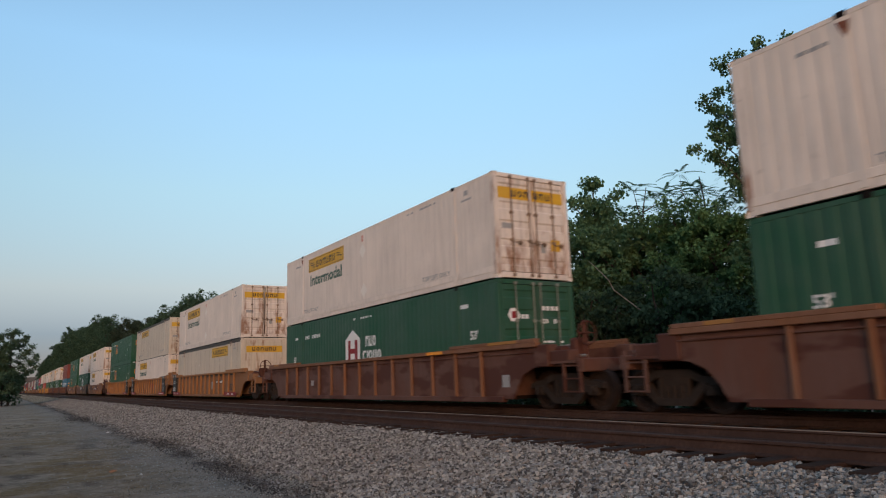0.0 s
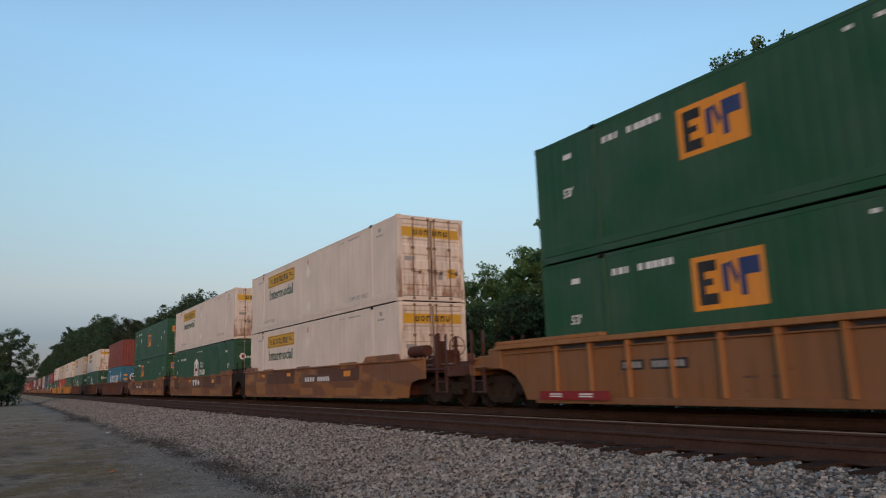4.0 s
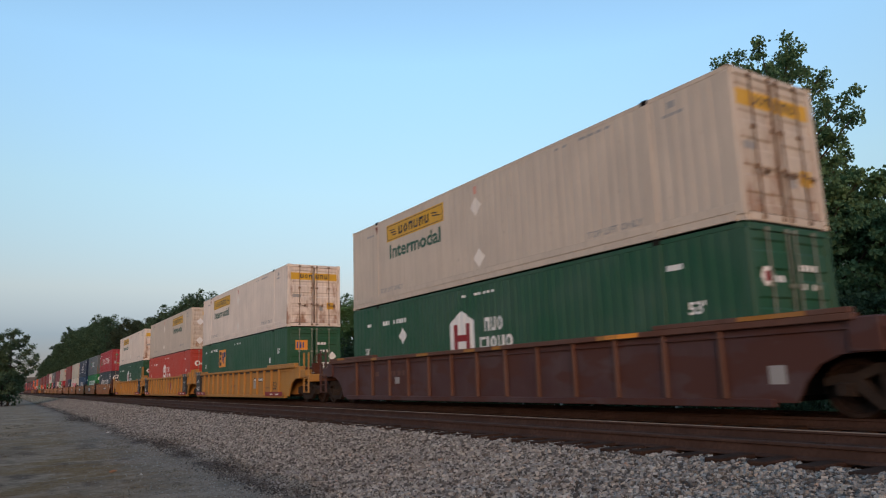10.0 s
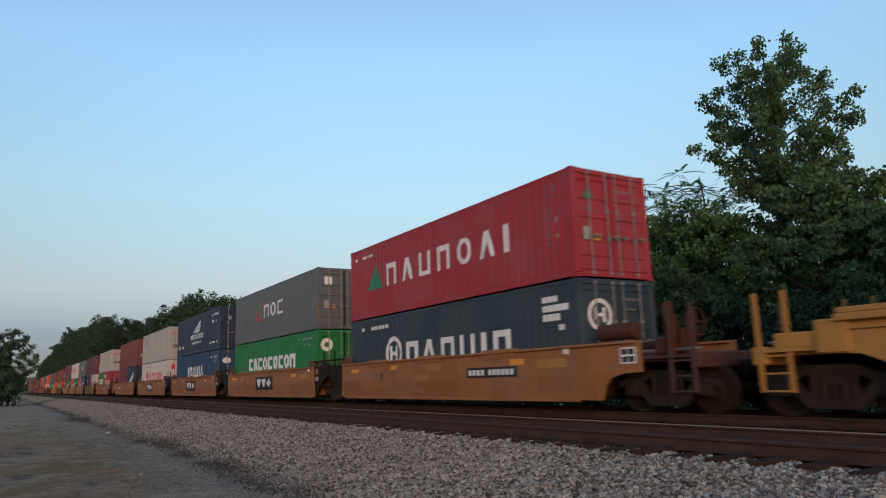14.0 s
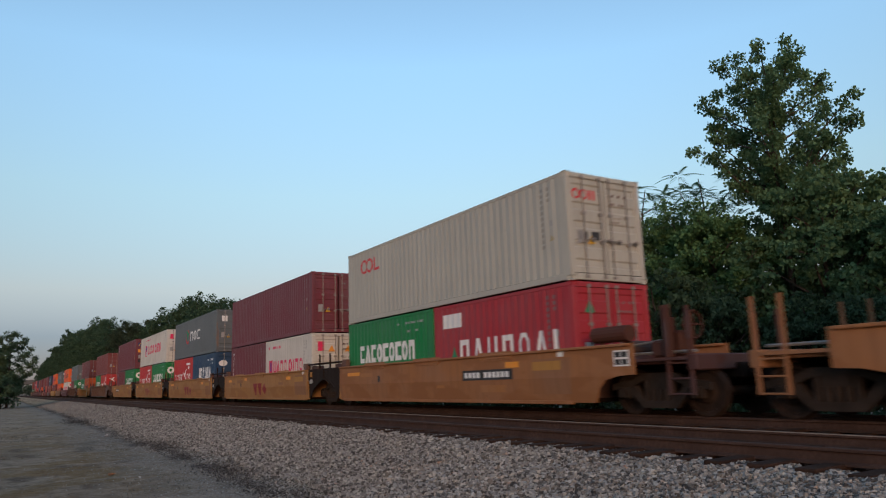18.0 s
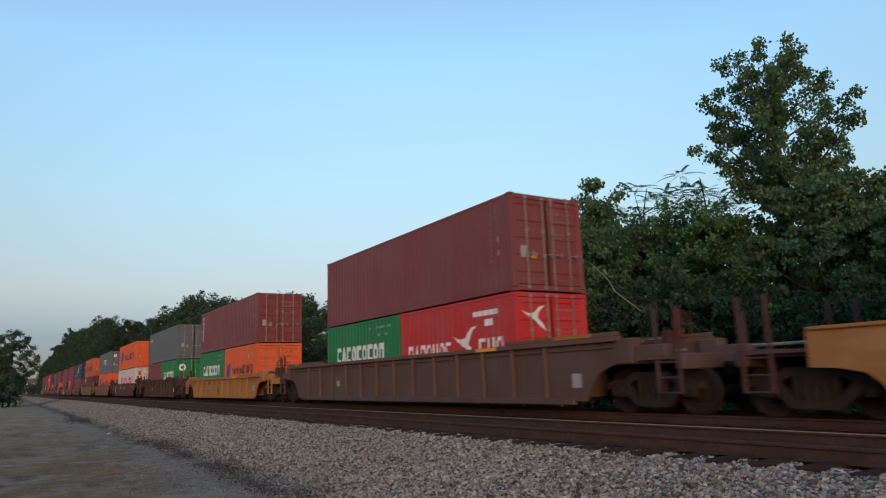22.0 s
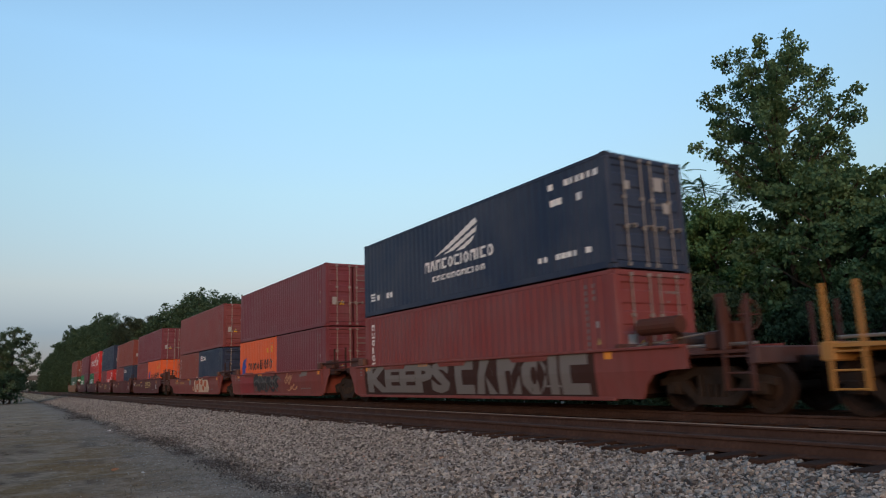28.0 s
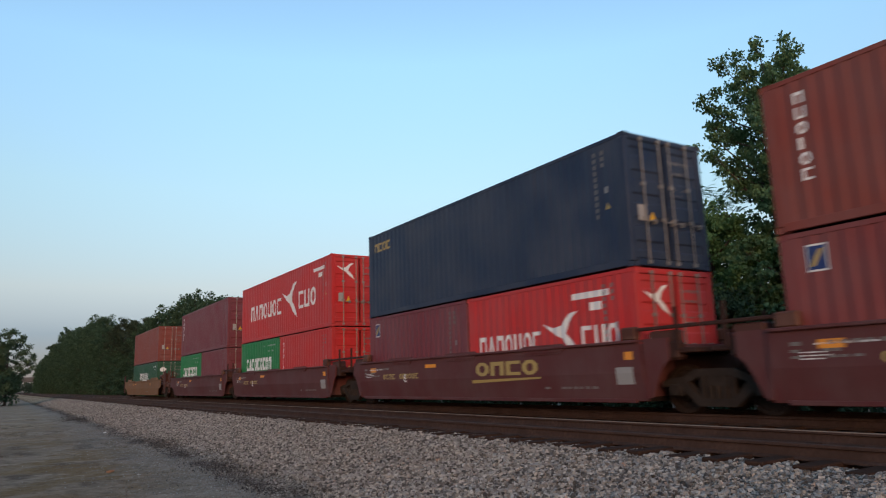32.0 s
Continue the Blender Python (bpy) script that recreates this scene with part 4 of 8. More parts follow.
        if ln > 7:
            mark_side(c, kind, "wordmark", strokes(1.6, 6.2, top - 1.85, top - 1.1, "apaocok", 0.25, 0.26), s["white"], "row of white bars")
            mark_side(c, kind, "emblem", [gull(7.35, top - 1.42, 1.0)], s["white"], "white gull emblem")
            mark_side(c, kind, "wordmark", strokes(8.5, 10.5, top - 1.85, top - 1.1, "kco", 0.25, 0.26), s["white"])
        else:
            mark_side(c, kind, "wordmark", strokes(0.5, 3.0, top - 1.62, top - 1.10, "apaocok", 0.25, 0.26), s["white"], "row of white bars")
            mark_side(c, kind, "emblem", [gull(3.7, top - 1.26, 0.62)], s["white"], "white gull emblem")
            mark_side(c, kind, "wordmark", strokes(4.4, 5.5, top - 1.62, top - 1.10, "kco", 0.25, 0.26), s["white"])
        mark_side(c, kind, "data_line", dashes(ln - 1.9, ln - 0.6, top - 0.5, top - 0.36, 1) + dashes(ln - 1.35, ln - 0.95, top - 0.78, top - 0.6, 1), s["white"])
        mark_end(c, kind, "emblem", [gull(0.6, top - 0.68, 0.4)], s["white"], "white gull emblem", 0.012)
    elif name == "orange_letters":     # blue flag emblem, dark bars
        if ln > 7:
            a = 1.55
            mark_side(c, kind, "emblem", [[(a, top - 1.35), (a + 0.5, top - 0.7), (a + 1.7, top - 0.55), (a + 1.45, top - 0.95), (a + 1.75, top - 1.25), (a + 1.35, top - 1.35), (a + 1.55, top - 1.95), (a + 0.4, top - 1.9)]], s["blue"], "blue emblem")
            mark_side(c, kind, "wordmark", strokes(4.2, 7.25, top - 1.66, top - 1.12, "aoooo", 0.27, 0.22) + [quad(7.3, 7.6, top - 1.45, top - 1.35)] + strokes(7.7, 10.4, top - 1.66, top - 0.98, "cbopo", 0.26, 0.24), s["black"], "dark row of bars")
        else:
            a = 0.35
            mark_side(c, kind, "emblem", [[(a, top - 1.35), (a + 0.3, top - 0.95), (a + 0.85, top - 0.85), (a + 0.72, top - 1.15), (a + 0.85, top - 1.3), (a + 0.7, top - 1.4), (a + 0.78, top - 1.8), (a + 0.2, top - 1.75)]], s["blue"], "blue emblem")
            mark_side(c, kind, "wordmark", strokes(1.55, 3.4, top - 1.50, top - 1.14, "aoooo", 0.3, 0.22) + strokes(3.6, 5.4, top - 1.50, top - 1.02, "cbopo", 0.3, 0.24), s["black"], "dark row of bars")
        mark_side(c, kind, "plate", [quad(ln - 0.75, ln - 0.55, top - 0.7, top - 0.4), quad(ln - 1.45, ln - 1.25, top - 0.72, top - 0.5)], s["yellow"])
    elif name == "tall_column":
        column(c, kind, 0.55 if ln > 7 else 0.4, top - 0.3, 6, "white")
    elif name == "small_square":
        mark_side(c, kind, "emblem", [quad(0.42, 0.78, top - 0.68, top - 0.24)], s["white"], "small emblem plate")
        mark_side(c, kind, "emblem_core", [quad(0.45, 0.75, top - 0.65, top - 0.27)], s["navy"], "", 0.007)
        mark_side(c, kind, "emblem_figure", [[(0.48, top - 0.6), (0.56, top - 0.6), (0.72, top - 0.32), (0.64, top - 0.32)]], s["gold"], "", 0.010)
        if ln > 7:
            mark_side(c, kind, "plate", [quad(ln - 0.62, ln - 0.42, top - 2.02, top - 1.78), quad(ln - 0.60, ln - 0.46, top - 1.70, top - 1.56)], s["gold"], "yellow plates")
            mark_end(c, kind, "emblem", [quad(0.24, 0.52, top - 0.72, top - 0.36)], s["navy"], "", 0.004)
            mark_end(c, kind, "emblem_figure", [[(0.27, top - 0.67), (0.36, top - 0.67), (0.50, top - 0.42), (0.42, top - 0.42)]], s["yellow"], "", 0.007)
            mark_end(c, kind, "placard", [quad(0.60, 0.86, top - 0.78, top - 0.48)], s["pink"], "", 0.004)
            mark_end(c, kind, "plate", [quad(0.24, 0.50, top - 1.32, top - 1.02), quad(0.66, 0.86, top - 1.36, top - 1.16)], s["orange"], "orange plates", 0.004)
            mark_end(c, kind, "vent_plate", [quad(0.26, 0.5, 0.62, 0.9)], s["black"], "", 0.004)
            mark_end(c, kind, "writing", dashes(1.38, 2.05, top - 0.56, top - 0.46, 6, 4) + dashes(1.42, 1.92, top - 0.80, top - 0.72, 4, 5) + dashes(1.42, 1.92, top - 1.06, top - 0.99, 4, 6) + dashes(1.42, 1.82, top - 1.30, top - 1.24, 4, 7), s["cloud"], "pale writing", 0.004)
    elif name == "blue_plate":
        mark_side(c, kind, "emblem", [quad(0.45, 0.78, top - 0.72, top - 0.4), quad(0.85, 1.15, top - 0.72, top - 0.3), quad(1.22, 1.55, top - 0.72, top - 0.4)], s["blue"], "blue emblem plates")
        mark_side(c, kind, "emblem_core", [quad(0.5, 0.73, top - 0.68, top - 0.5), quad(0.9, 1.1, top - 0.66, top - 0.4), quad(1.27, 1.5, top - 0.68, top - 0.5)], s["white"], "", 0.007)
    elif name == "gold_name":
        mark_side(c, kind, "wordmark", strokes(0.45, 1.6, top - 0.66, top - 0.36, "akok", 0.3, 0.2), s["gold"], "gold bars of a name")
    elif name == "white_plate":
        mark_side(c, kind, "name_plate", [quad(0.4, 1.75, top - 0.72, top - 0.32)], s["white"], "white name plate")
        mark_side(c, kind, "plate_line", dashes(0.55, 1.2, top - 0.6, top - 0.45, 5), s["red"], "", 0.007)
    elif name == "striped_emblem":
        mark_side(c, kind, "emblem", [quad(0.5, 0.92, top - 0.40 - 0.12 * k, top - 0.33 - 0.12 * k) for k in range(3)], s["white"], "white striped emblem")
        mark_side(c, kind, "emblem_core", [quad(0.5, 0.92, top - 0.455 - 0.12 * k, top - 0.405 - 0.12 * k) for k in range(2)], s["darkred"], "dark red stripes")
        mark_side(c, kind, "wordmark", strokes(1.0, 1.75, top - 0.62, top - 0.38, "koc", 0.34, 0.2) + dashes(1.8, 2.3, top - 0.62, top - 0.56, 4), s["white"])


# ---- the well cars ----
def arch(kind, ext, joint):
    """The lower corner of a side sill at an end: (distance beyond the well, height), from the foot to the top."""
    if kind == "open":
        return [(0.05, 0.26), (0.05, 1.20), (1.70, 1.24), (1.70, 1.58)]
    if kind == "ribbed":
        if joint == "c":
            return [(0.62, 0.26), (0.80, 0.58), (1.05, 0.84), (1.40, 0.98), (1.70, 1.00), (1.70, 1.58)]
        return [(0.20, 0.26), (0.42, 0.55), (0.62, 0.80), (0.85, 0.92), (1.10, 0.94), (1.10, 1.58)]
    if joint == "c":
        return [(0.72, 0.26), (0.86, 0.55), (1.06, 0.72), (1.45, 0.80), (1.90, 0.82), (1.90, 1.44)]
    return [(0.28, 0.26), (0.24, 0.8), (0.22, 1.44)]


def sill_outline(kind, wl, jf, jr):
    front = [(-d, z) for d, z in arch(kind, 0, jf)]
    rear = [(wl + d, z) for d, z in arch(kind, 0, jr)]
    return rear[:] + front[::-1]


def wheelset_mesh():
    half = [(-1.02, 0.075), (-0.86, 0.075), (-0.86, 0.19), (-0.81, 0.24), (-0.80, 0.36), (-0.84, 0.38), (-0.84, 0.45), (-0.74, 0.457), (-0.72, 0.48), (-0.695, 0.48), (-0.695, 0.38), (-0.74, 0.35), (-0.74, 0.2), (-0.69, 0.17), (-0.69, 0.09)]
    bm = lathe(half + [(-x, r) for x, r in half[::-1]], sides=20)
    for k in range(3):
        a = k * math.tau / 3
        rod(bm, (-1.045, 0.045 * math.cos(a), 0.045 * math.sin(a)), (1.045, 0.045 * math.cos(a), 0.045 * math.sin(a)), 0.012, 6)
    return bm


def sideframe_mesh(s):
    """A cast truck side: arched top member, sagging bottom member, columns, springs and bearing boxes, with open pockets."""
    top = [(-1.20, 0.50), (-1.20, 0.62), (-0.98, 0.68), (-0.70, 0.70), (-0.40, 0.84), (0.40, 0.84), (0.70, 0.70), (0.98, 0.68), (1.20, 0.62), (1.20, 0.50), (0.98, 0.55), (0.70, 0.56), (0.36, 0.70), (-0.36, 0.70), (-0.70, 0.56), (-0.98, 0.55)]
    low = [(-0.74, 0.56), (-0.62, 0.60), (-0.34, 0.30), (0.34, 0.30), (0.62, 0.60), (0.74, 0.56), (0.72, 0.44), (0.40, 0.16), (-0.40, 0.16), (-0.72, 0.44)]
    bm = slab(top, -0.075, 0.06)
    for piece in (slab(low, -0.085, 0.06), bevelled(boxes((-0.07, 0.05, -0.37, -0.26, 0.28, 0.72), (-0.07, 0.05, 0.26, 0.37, 0.28, 0.72), (-0.06, 0.05, -0.24, 0.24, 0.52, 0.72), (-0.10, 0.06, -1.05, -0.74, 0.34, 0.57), (-0.10, 0.06, 0.74, 1.05, 0.34, 0.57)), 0.02)):
        me = bpy.data.meshes.new("bits")
        piece.to_mesh(me)
        bm.from_mesh(me)
        piece.free()
        bpy.data.meshes.remove(me)
    for k in range(3):
        rod(bm, (-0.02, -0.16 + 0.16 * k, 0.30), (-0.02, -0.16 + 0.16 * k, 0.54), 0.065, 8)
    for y in (-0.89, 0.89):
        rod(bm, (-0.15, y, 0.457), (-0.09, y, 0.457), 0.10, 10)
    if s > 0:
        bmesh.ops.scale(bm, vec=(-1, 1, 1), verts=bm.verts[:])
        bmesh.ops.reverse_faces(bm, faces=bm.faces[:])
    return bm


WHEELSETS = []


def truck(car, y):
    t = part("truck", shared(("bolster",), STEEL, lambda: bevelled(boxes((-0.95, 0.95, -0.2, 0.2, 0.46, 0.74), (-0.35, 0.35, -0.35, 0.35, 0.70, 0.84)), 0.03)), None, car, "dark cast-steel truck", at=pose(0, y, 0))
    for s in (-1, 1):
        part("side_frame", shared(("frame", s), FRAMEM, lambda: sideframe_mesh(s)), None, t, at=pose(s * 1.02, 0, 0))
    for dy in (-0.89, 0.89):
        w = part("wheelset", shared(("wheelset",), WHEELM, wheelset_mesh), None, t, "worn steel wheelset", at=pose(0, dy, 0.457))
        WHEELSETS.append((w, dy))


def ladder_mesh(tall):
    bm = bmesh.new()
    for y in (-0.26, 0.26):
        box(bm, -0.03, 0.03, y - 0.028, y + 0.028, 0.42, tall)
    for z in (0.44, 0.72, 1.0):
        rod(bm, (0, -0.26, z), (0, 0.26, z), 0.018, 6)
    return bm


def brake_wheel_mesh():
    bm = bmesh.new()
    n = 18
    for k in range(n):
        a, b = k * math.tau / n, (k + 1) * math.tau / n
        rod(bm, (0.27 * math.cos(a), 0, 0.27 * math.sin(a)), (0.27 * math.cos(b), 0, 0.27 * math.sin(b)), 0.018, 5)
    for k in range(4):
        a = k * math.tau / 4
        rod(bm, (0, 0, 0), (0.27 * math.cos(a), 0, 0.27 * math.sin(a)), 0.014, 5)
    rod(bm, (0, -0.05, 0), (0, 0.25, 0), 0.03, 6)
    return bm


def joint_casting(s, ys, way):
    """Stepped blocks over the shared truck, with pockets in them."""
    a, b, c, d = ys
    lo = lambda p, q: (min(p, q), max(p, q))
    x = lambda p, q: lo(s * p, s * q)
    bm = boxes((*x(1.22, 1.50), *lo(a, b), 1.42, 1.76), (*x(1.22, 1.46), *lo(b, d), 1.30, 1.92), (*x(1.30, 1.53), *lo(c, d), 0.98, 1.30), (*x(1.38, 1.53), *lo(a, c), 0.95, 1.06),
               (*x(1.38, 1.53), *lo(a, a + way * 0.12), 1.06, 1.42), (*x(1.38, 1.53), *lo(b - way * 0.16, b), 1.06, 1.42))
    return bevelled(bm, 0.02)


def car_end(car, kind, paint, at_y, way, joint, half, posts, brake):
    """One end of a well car; way is -1 at the leading end and 1 at the rear."""
    yy = lambda d: at_y + way * d
    rim = 1.27 if paint is PAINT["redwell"] else 1.44
    span = lambda a, b: tuple(sorted((yy(a), yy(b))))
    dark = STEEL
    if kind == "smooth" and joint == "c" and paint is not PAINT["goldwell"]:
        paint = PAINT["tan_faded"] if way > 0 and paint is PAINT["tanwell"] else PAINT["brownwell"]
    edge = WORN["brownwell"] if kind == "ribbed" and paint is PAINT["brownwell"] else paint
    part("bulkhead", bevelled(boxes((-1.38, 1.38, *span(0.02, 0.12), 0.30, 1.36)), 0.02), paint, car)
    if joint == "c":
        part("end_deck", bevelled(boxes((-1.30, 1.30, *span(0.14, half - 0.62), 1.00, 1.12)), 0.02), paint, car)
        part("end_sill", bevelled(boxes((-1.42, 1.42, *span(half - 0.75, half - 0.52), 0.86, 1.16)), 0.025), edge, car)
        if kind == "ribbed":
            for sx in (-1, 1):
                part("end_casting", bevelled(boxes((*sorted((sx * 1.18, sx * 1.50)), *span(1.55, 2.05), 1.0, 1.52), (*sorted((sx * 1.12, sx * 1.44)), *span(2.05, half - 0.95), 1.10, 1.36)), 0.025), paint, car)
        part("draft_sill", bevelled(boxes((-0.32, 0.32, *span(0.1, half - 0.40), 0.70, 0.99)), 0.03), dark, car)
        bm = boxes((-0.11, 0.11, *span(half - 0.45, half - 0.12), 0.76, 0.92), (-0.20, 0.14, *span(half - 0.16, half + 0.05), 0.70, 0.99))
        part("coupler", bevelled(bm, 0.03), dark, car, "dark steel coupler")
        for sx in (-1, 1):
            part("ladder", shared(("ladder", posts), PAINT["brownwell"] if posts and paint is not PAINT["goldwell"] and paint is not PAINT["tan_faded"] else paint, lambda: ladder_mesh(2.05 if posts else 1.25)), None, car, at=pose(sx * 1.40, yy(half - 0.92), 0))
            part("step_plate", boxes((sx * 1.36 - 0.08, sx * 1.36 + 0.08, *span(1.75, half - 0.75), 1.06, 1.12)), edge, car)
        if brake:
            part("brake_wheel", shared(("brakewheel",), PAINT["redgear"], brake_wheel_mesh), None, car, "rusty red brake wheel", at=pose(-0.75, yy(half - 1.05), 1.74, 0, 0, 0 if way < 0 else 180))
            part("brake_housing", bevelled(boxes((-1.0, -0.55, *span(half - 1.42, half - 1.18), 1.12, 1.64), (-0.82, -0.70, *span(half - 1.18, half - 1.08), 1.12, 2.05), (-1.26, -1.0, *span(half - 1.7, half - 1.35), 1.12, 1.46)), 0.05), PAINT["redgear"], car)
            part("brake_cylinder", rod(bmesh.new(), (-1.0, yy(1.35), 1.36), (-0.2, yy(1.35), 1.36), 0.15, 14), PAINT["darkwell"], car)
            if kind == "smooth":
                bm = rod(bmesh.new(), (-1.16, yy(0.55), 1.66), (-1.16, yy(1.55), 1.66), 0.17, 14)
                for d in (0.75, 1.35):
                    box(bm, -1.20, -1.12, *span(d - 0.03, d + 0.03), 1.12, 1.52)
                part("air_reservoir", bm, PAINT["redgear"], car, "rusty brown air tank")
                part("brake_stand", bevelled(boxes((-1.32, -1.27, *span(half - 1.36, half - 1.14), 1.12, 2.12), (-1.32, -0.95, *span(half - 1.36, half - 1.31), 1.12, 1.9)), 0.015), PAINT["redgear"], car, "upright rusty red plate")
            part("brake_rod", rod(bmesh.new(), (-1.12, yy(0.4), 1.30), (-0.9, yy(half - 1.2), 1.52), 0.02, 6), GALV, car)
        part("air_pipe", rod(bmesh.new(), (-1.15, yy(0.2), 1.22), (-1.15, yy(half - 0.7), 1.22), 0.03, 6), GALV, car)
        bm = rod(bmesh.new(), (0.35, yy(half - 0.5), 0.78), (0.42, yy(half - 0.15), 0.42), 0.03, 6)
        part("air_hose", bm, dark, car)
    else:
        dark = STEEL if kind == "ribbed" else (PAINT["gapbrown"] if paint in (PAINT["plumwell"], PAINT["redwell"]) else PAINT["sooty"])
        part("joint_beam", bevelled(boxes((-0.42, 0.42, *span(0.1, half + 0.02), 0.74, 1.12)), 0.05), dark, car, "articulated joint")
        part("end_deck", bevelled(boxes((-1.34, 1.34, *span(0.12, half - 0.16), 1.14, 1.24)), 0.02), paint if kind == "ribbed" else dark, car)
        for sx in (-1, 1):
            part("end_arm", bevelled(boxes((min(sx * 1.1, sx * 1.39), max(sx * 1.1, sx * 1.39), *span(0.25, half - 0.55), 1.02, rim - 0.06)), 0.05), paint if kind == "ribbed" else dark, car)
            if kind == "ribbed":
                if posts and way < 0 and sx < 0 and paint is PAINT["goldwell"]:
                    for d in (0.32, 1.0):
                        part("grab_post", bevelled(boxes((*sorted((sx * 1.44, sx * 1.37)), *span(d - 0.07, d + 0.07), 1.70, 2.73)), 0.02), paint, car, "tall yellow post")
                    bm = boxes((*sorted((sx * 1.49, sx * 1.44)), *span(0.88, 0.96), 0.44, 1.0), (*sorted((sx * 1.49, sx * 1.44)), *span(0.46, 0.52), 0.44, 0.72))
                    for z in (0.46, 0.70):
                        rod(bm, (sx * 1.465, yy(0.48), z), (sx * 1.465, yy(0.92), z), 0.018, 6)
                    part("step_iron", bm, paint, car)
                    part("plate_edge", boxes((*sorted((sx * 1.50, sx * 1.40)), *span(0.20, 1.0), 1.765, 1.785)), GALV, car, "worn bright edge")
                part("joint_casting", joint_casting(s=sx, ys=[yy(d) for d in (0.30, 1.02, 1.10, 1.42)], way=way), paint, car)
            if kind == "smooth":
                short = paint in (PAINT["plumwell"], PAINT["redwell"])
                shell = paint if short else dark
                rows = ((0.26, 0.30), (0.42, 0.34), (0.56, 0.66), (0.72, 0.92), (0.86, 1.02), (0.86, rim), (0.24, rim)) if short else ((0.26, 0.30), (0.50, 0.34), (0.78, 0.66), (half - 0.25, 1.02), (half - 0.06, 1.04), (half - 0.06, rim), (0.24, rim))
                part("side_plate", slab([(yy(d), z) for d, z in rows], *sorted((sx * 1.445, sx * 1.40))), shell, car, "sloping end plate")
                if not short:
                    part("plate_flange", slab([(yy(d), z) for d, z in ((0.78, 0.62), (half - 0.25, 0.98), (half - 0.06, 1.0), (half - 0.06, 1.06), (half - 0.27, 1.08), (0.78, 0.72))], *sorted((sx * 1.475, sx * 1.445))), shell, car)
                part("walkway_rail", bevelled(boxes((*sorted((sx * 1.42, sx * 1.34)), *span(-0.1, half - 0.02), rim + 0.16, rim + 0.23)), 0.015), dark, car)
                part("corner_guide", bevelled(boxes((*sorted((sx * 1.47, sx * 1.30)), *span(-0.30, 0.10), rim, rim + 0.26)), 0.03), PAINT["rustwell"], car, "rusty corner guide")
                part("hose_box", bevelled(boxes((*sorted((sx * 1.36, sx * 1.05)), *span(0.35, 0.95), 1.26, 1.58)), 0.03), PAINT["brownwell"], car)
                part("edge_strip", slab([(yy(0.24), 0.30), (yy(0.34), 0.30), (yy(0.28), 0.95), (yy(0.20), 0.95)], *sorted((sx * 1.452, sx * 1.468))), INK["amber"] if paint in (PAINT["tanwell"], PAINT["strawwell"]) else paint, car, "worn edge strip")
                part("grab_iron", boxes((sx * 1.40 - 0.025, sx * 1.40 + 0.025, *span(half - 0.55, half - 0.49), 1.2, 2.0)), dark, car)


def mark_car(car, wl, name, shapes, ink, label="", x=-1.504):
    if name in SPLIT and len(shapes) > 1:
        for sh in shapes:
            mark_car(car, wl, SPLIT[name], [sh], ink, label, x)
        return
    if x > -1.53 and car.name not in BENT:
        x += 0.06
    bm = bmesh.new()
    for sh in shapes:
        bm.faces.new([bm.verts.new((x, wl - u, z)) for u, z in sh])
    if car.name in BENT:
        bend(bm)
    bm.normal_update()
    for f in bm.faces:
        if f.normal.x > 0:
            f.normal_flip()
    return part(name, bm, ink, car, label)


def guide_mesh(s):
    """A sloping guide at the top of a smooth side: a tray with bars."""
    bm = slab([(-0.78, 0.0), (-0.62, -0.17), (0.62, -0.17), (0.78, 0.0), (0.70, 0.05), (-0.70, 0.05)], *sorted((s * 1.503, s * 1.525)))
    for z in (-0.12, -0.07, -0.02):
        box(bm, *sorted((s * 1.525, s * 1.54)), -0.55, 0.55, z, z + 0.022)
    return bm


BENT = set()


def bend(bm):
    """The lower half of a smooth side leans in below a crease."""
    bmesh.ops.bisect_plane(bm, geom=bm.verts[:] + bm.edges[:] + bm.faces[:], plane_co=(0, 0, 0.80), plane_no=(0, 0, 1), dist=0.0005)
    for v in bm.verts:
        if v.co.z < 0.80:
            v.co.x -= math.copysign((0.80 - v.co.z) * 0.13, v.co.x)
    return bm


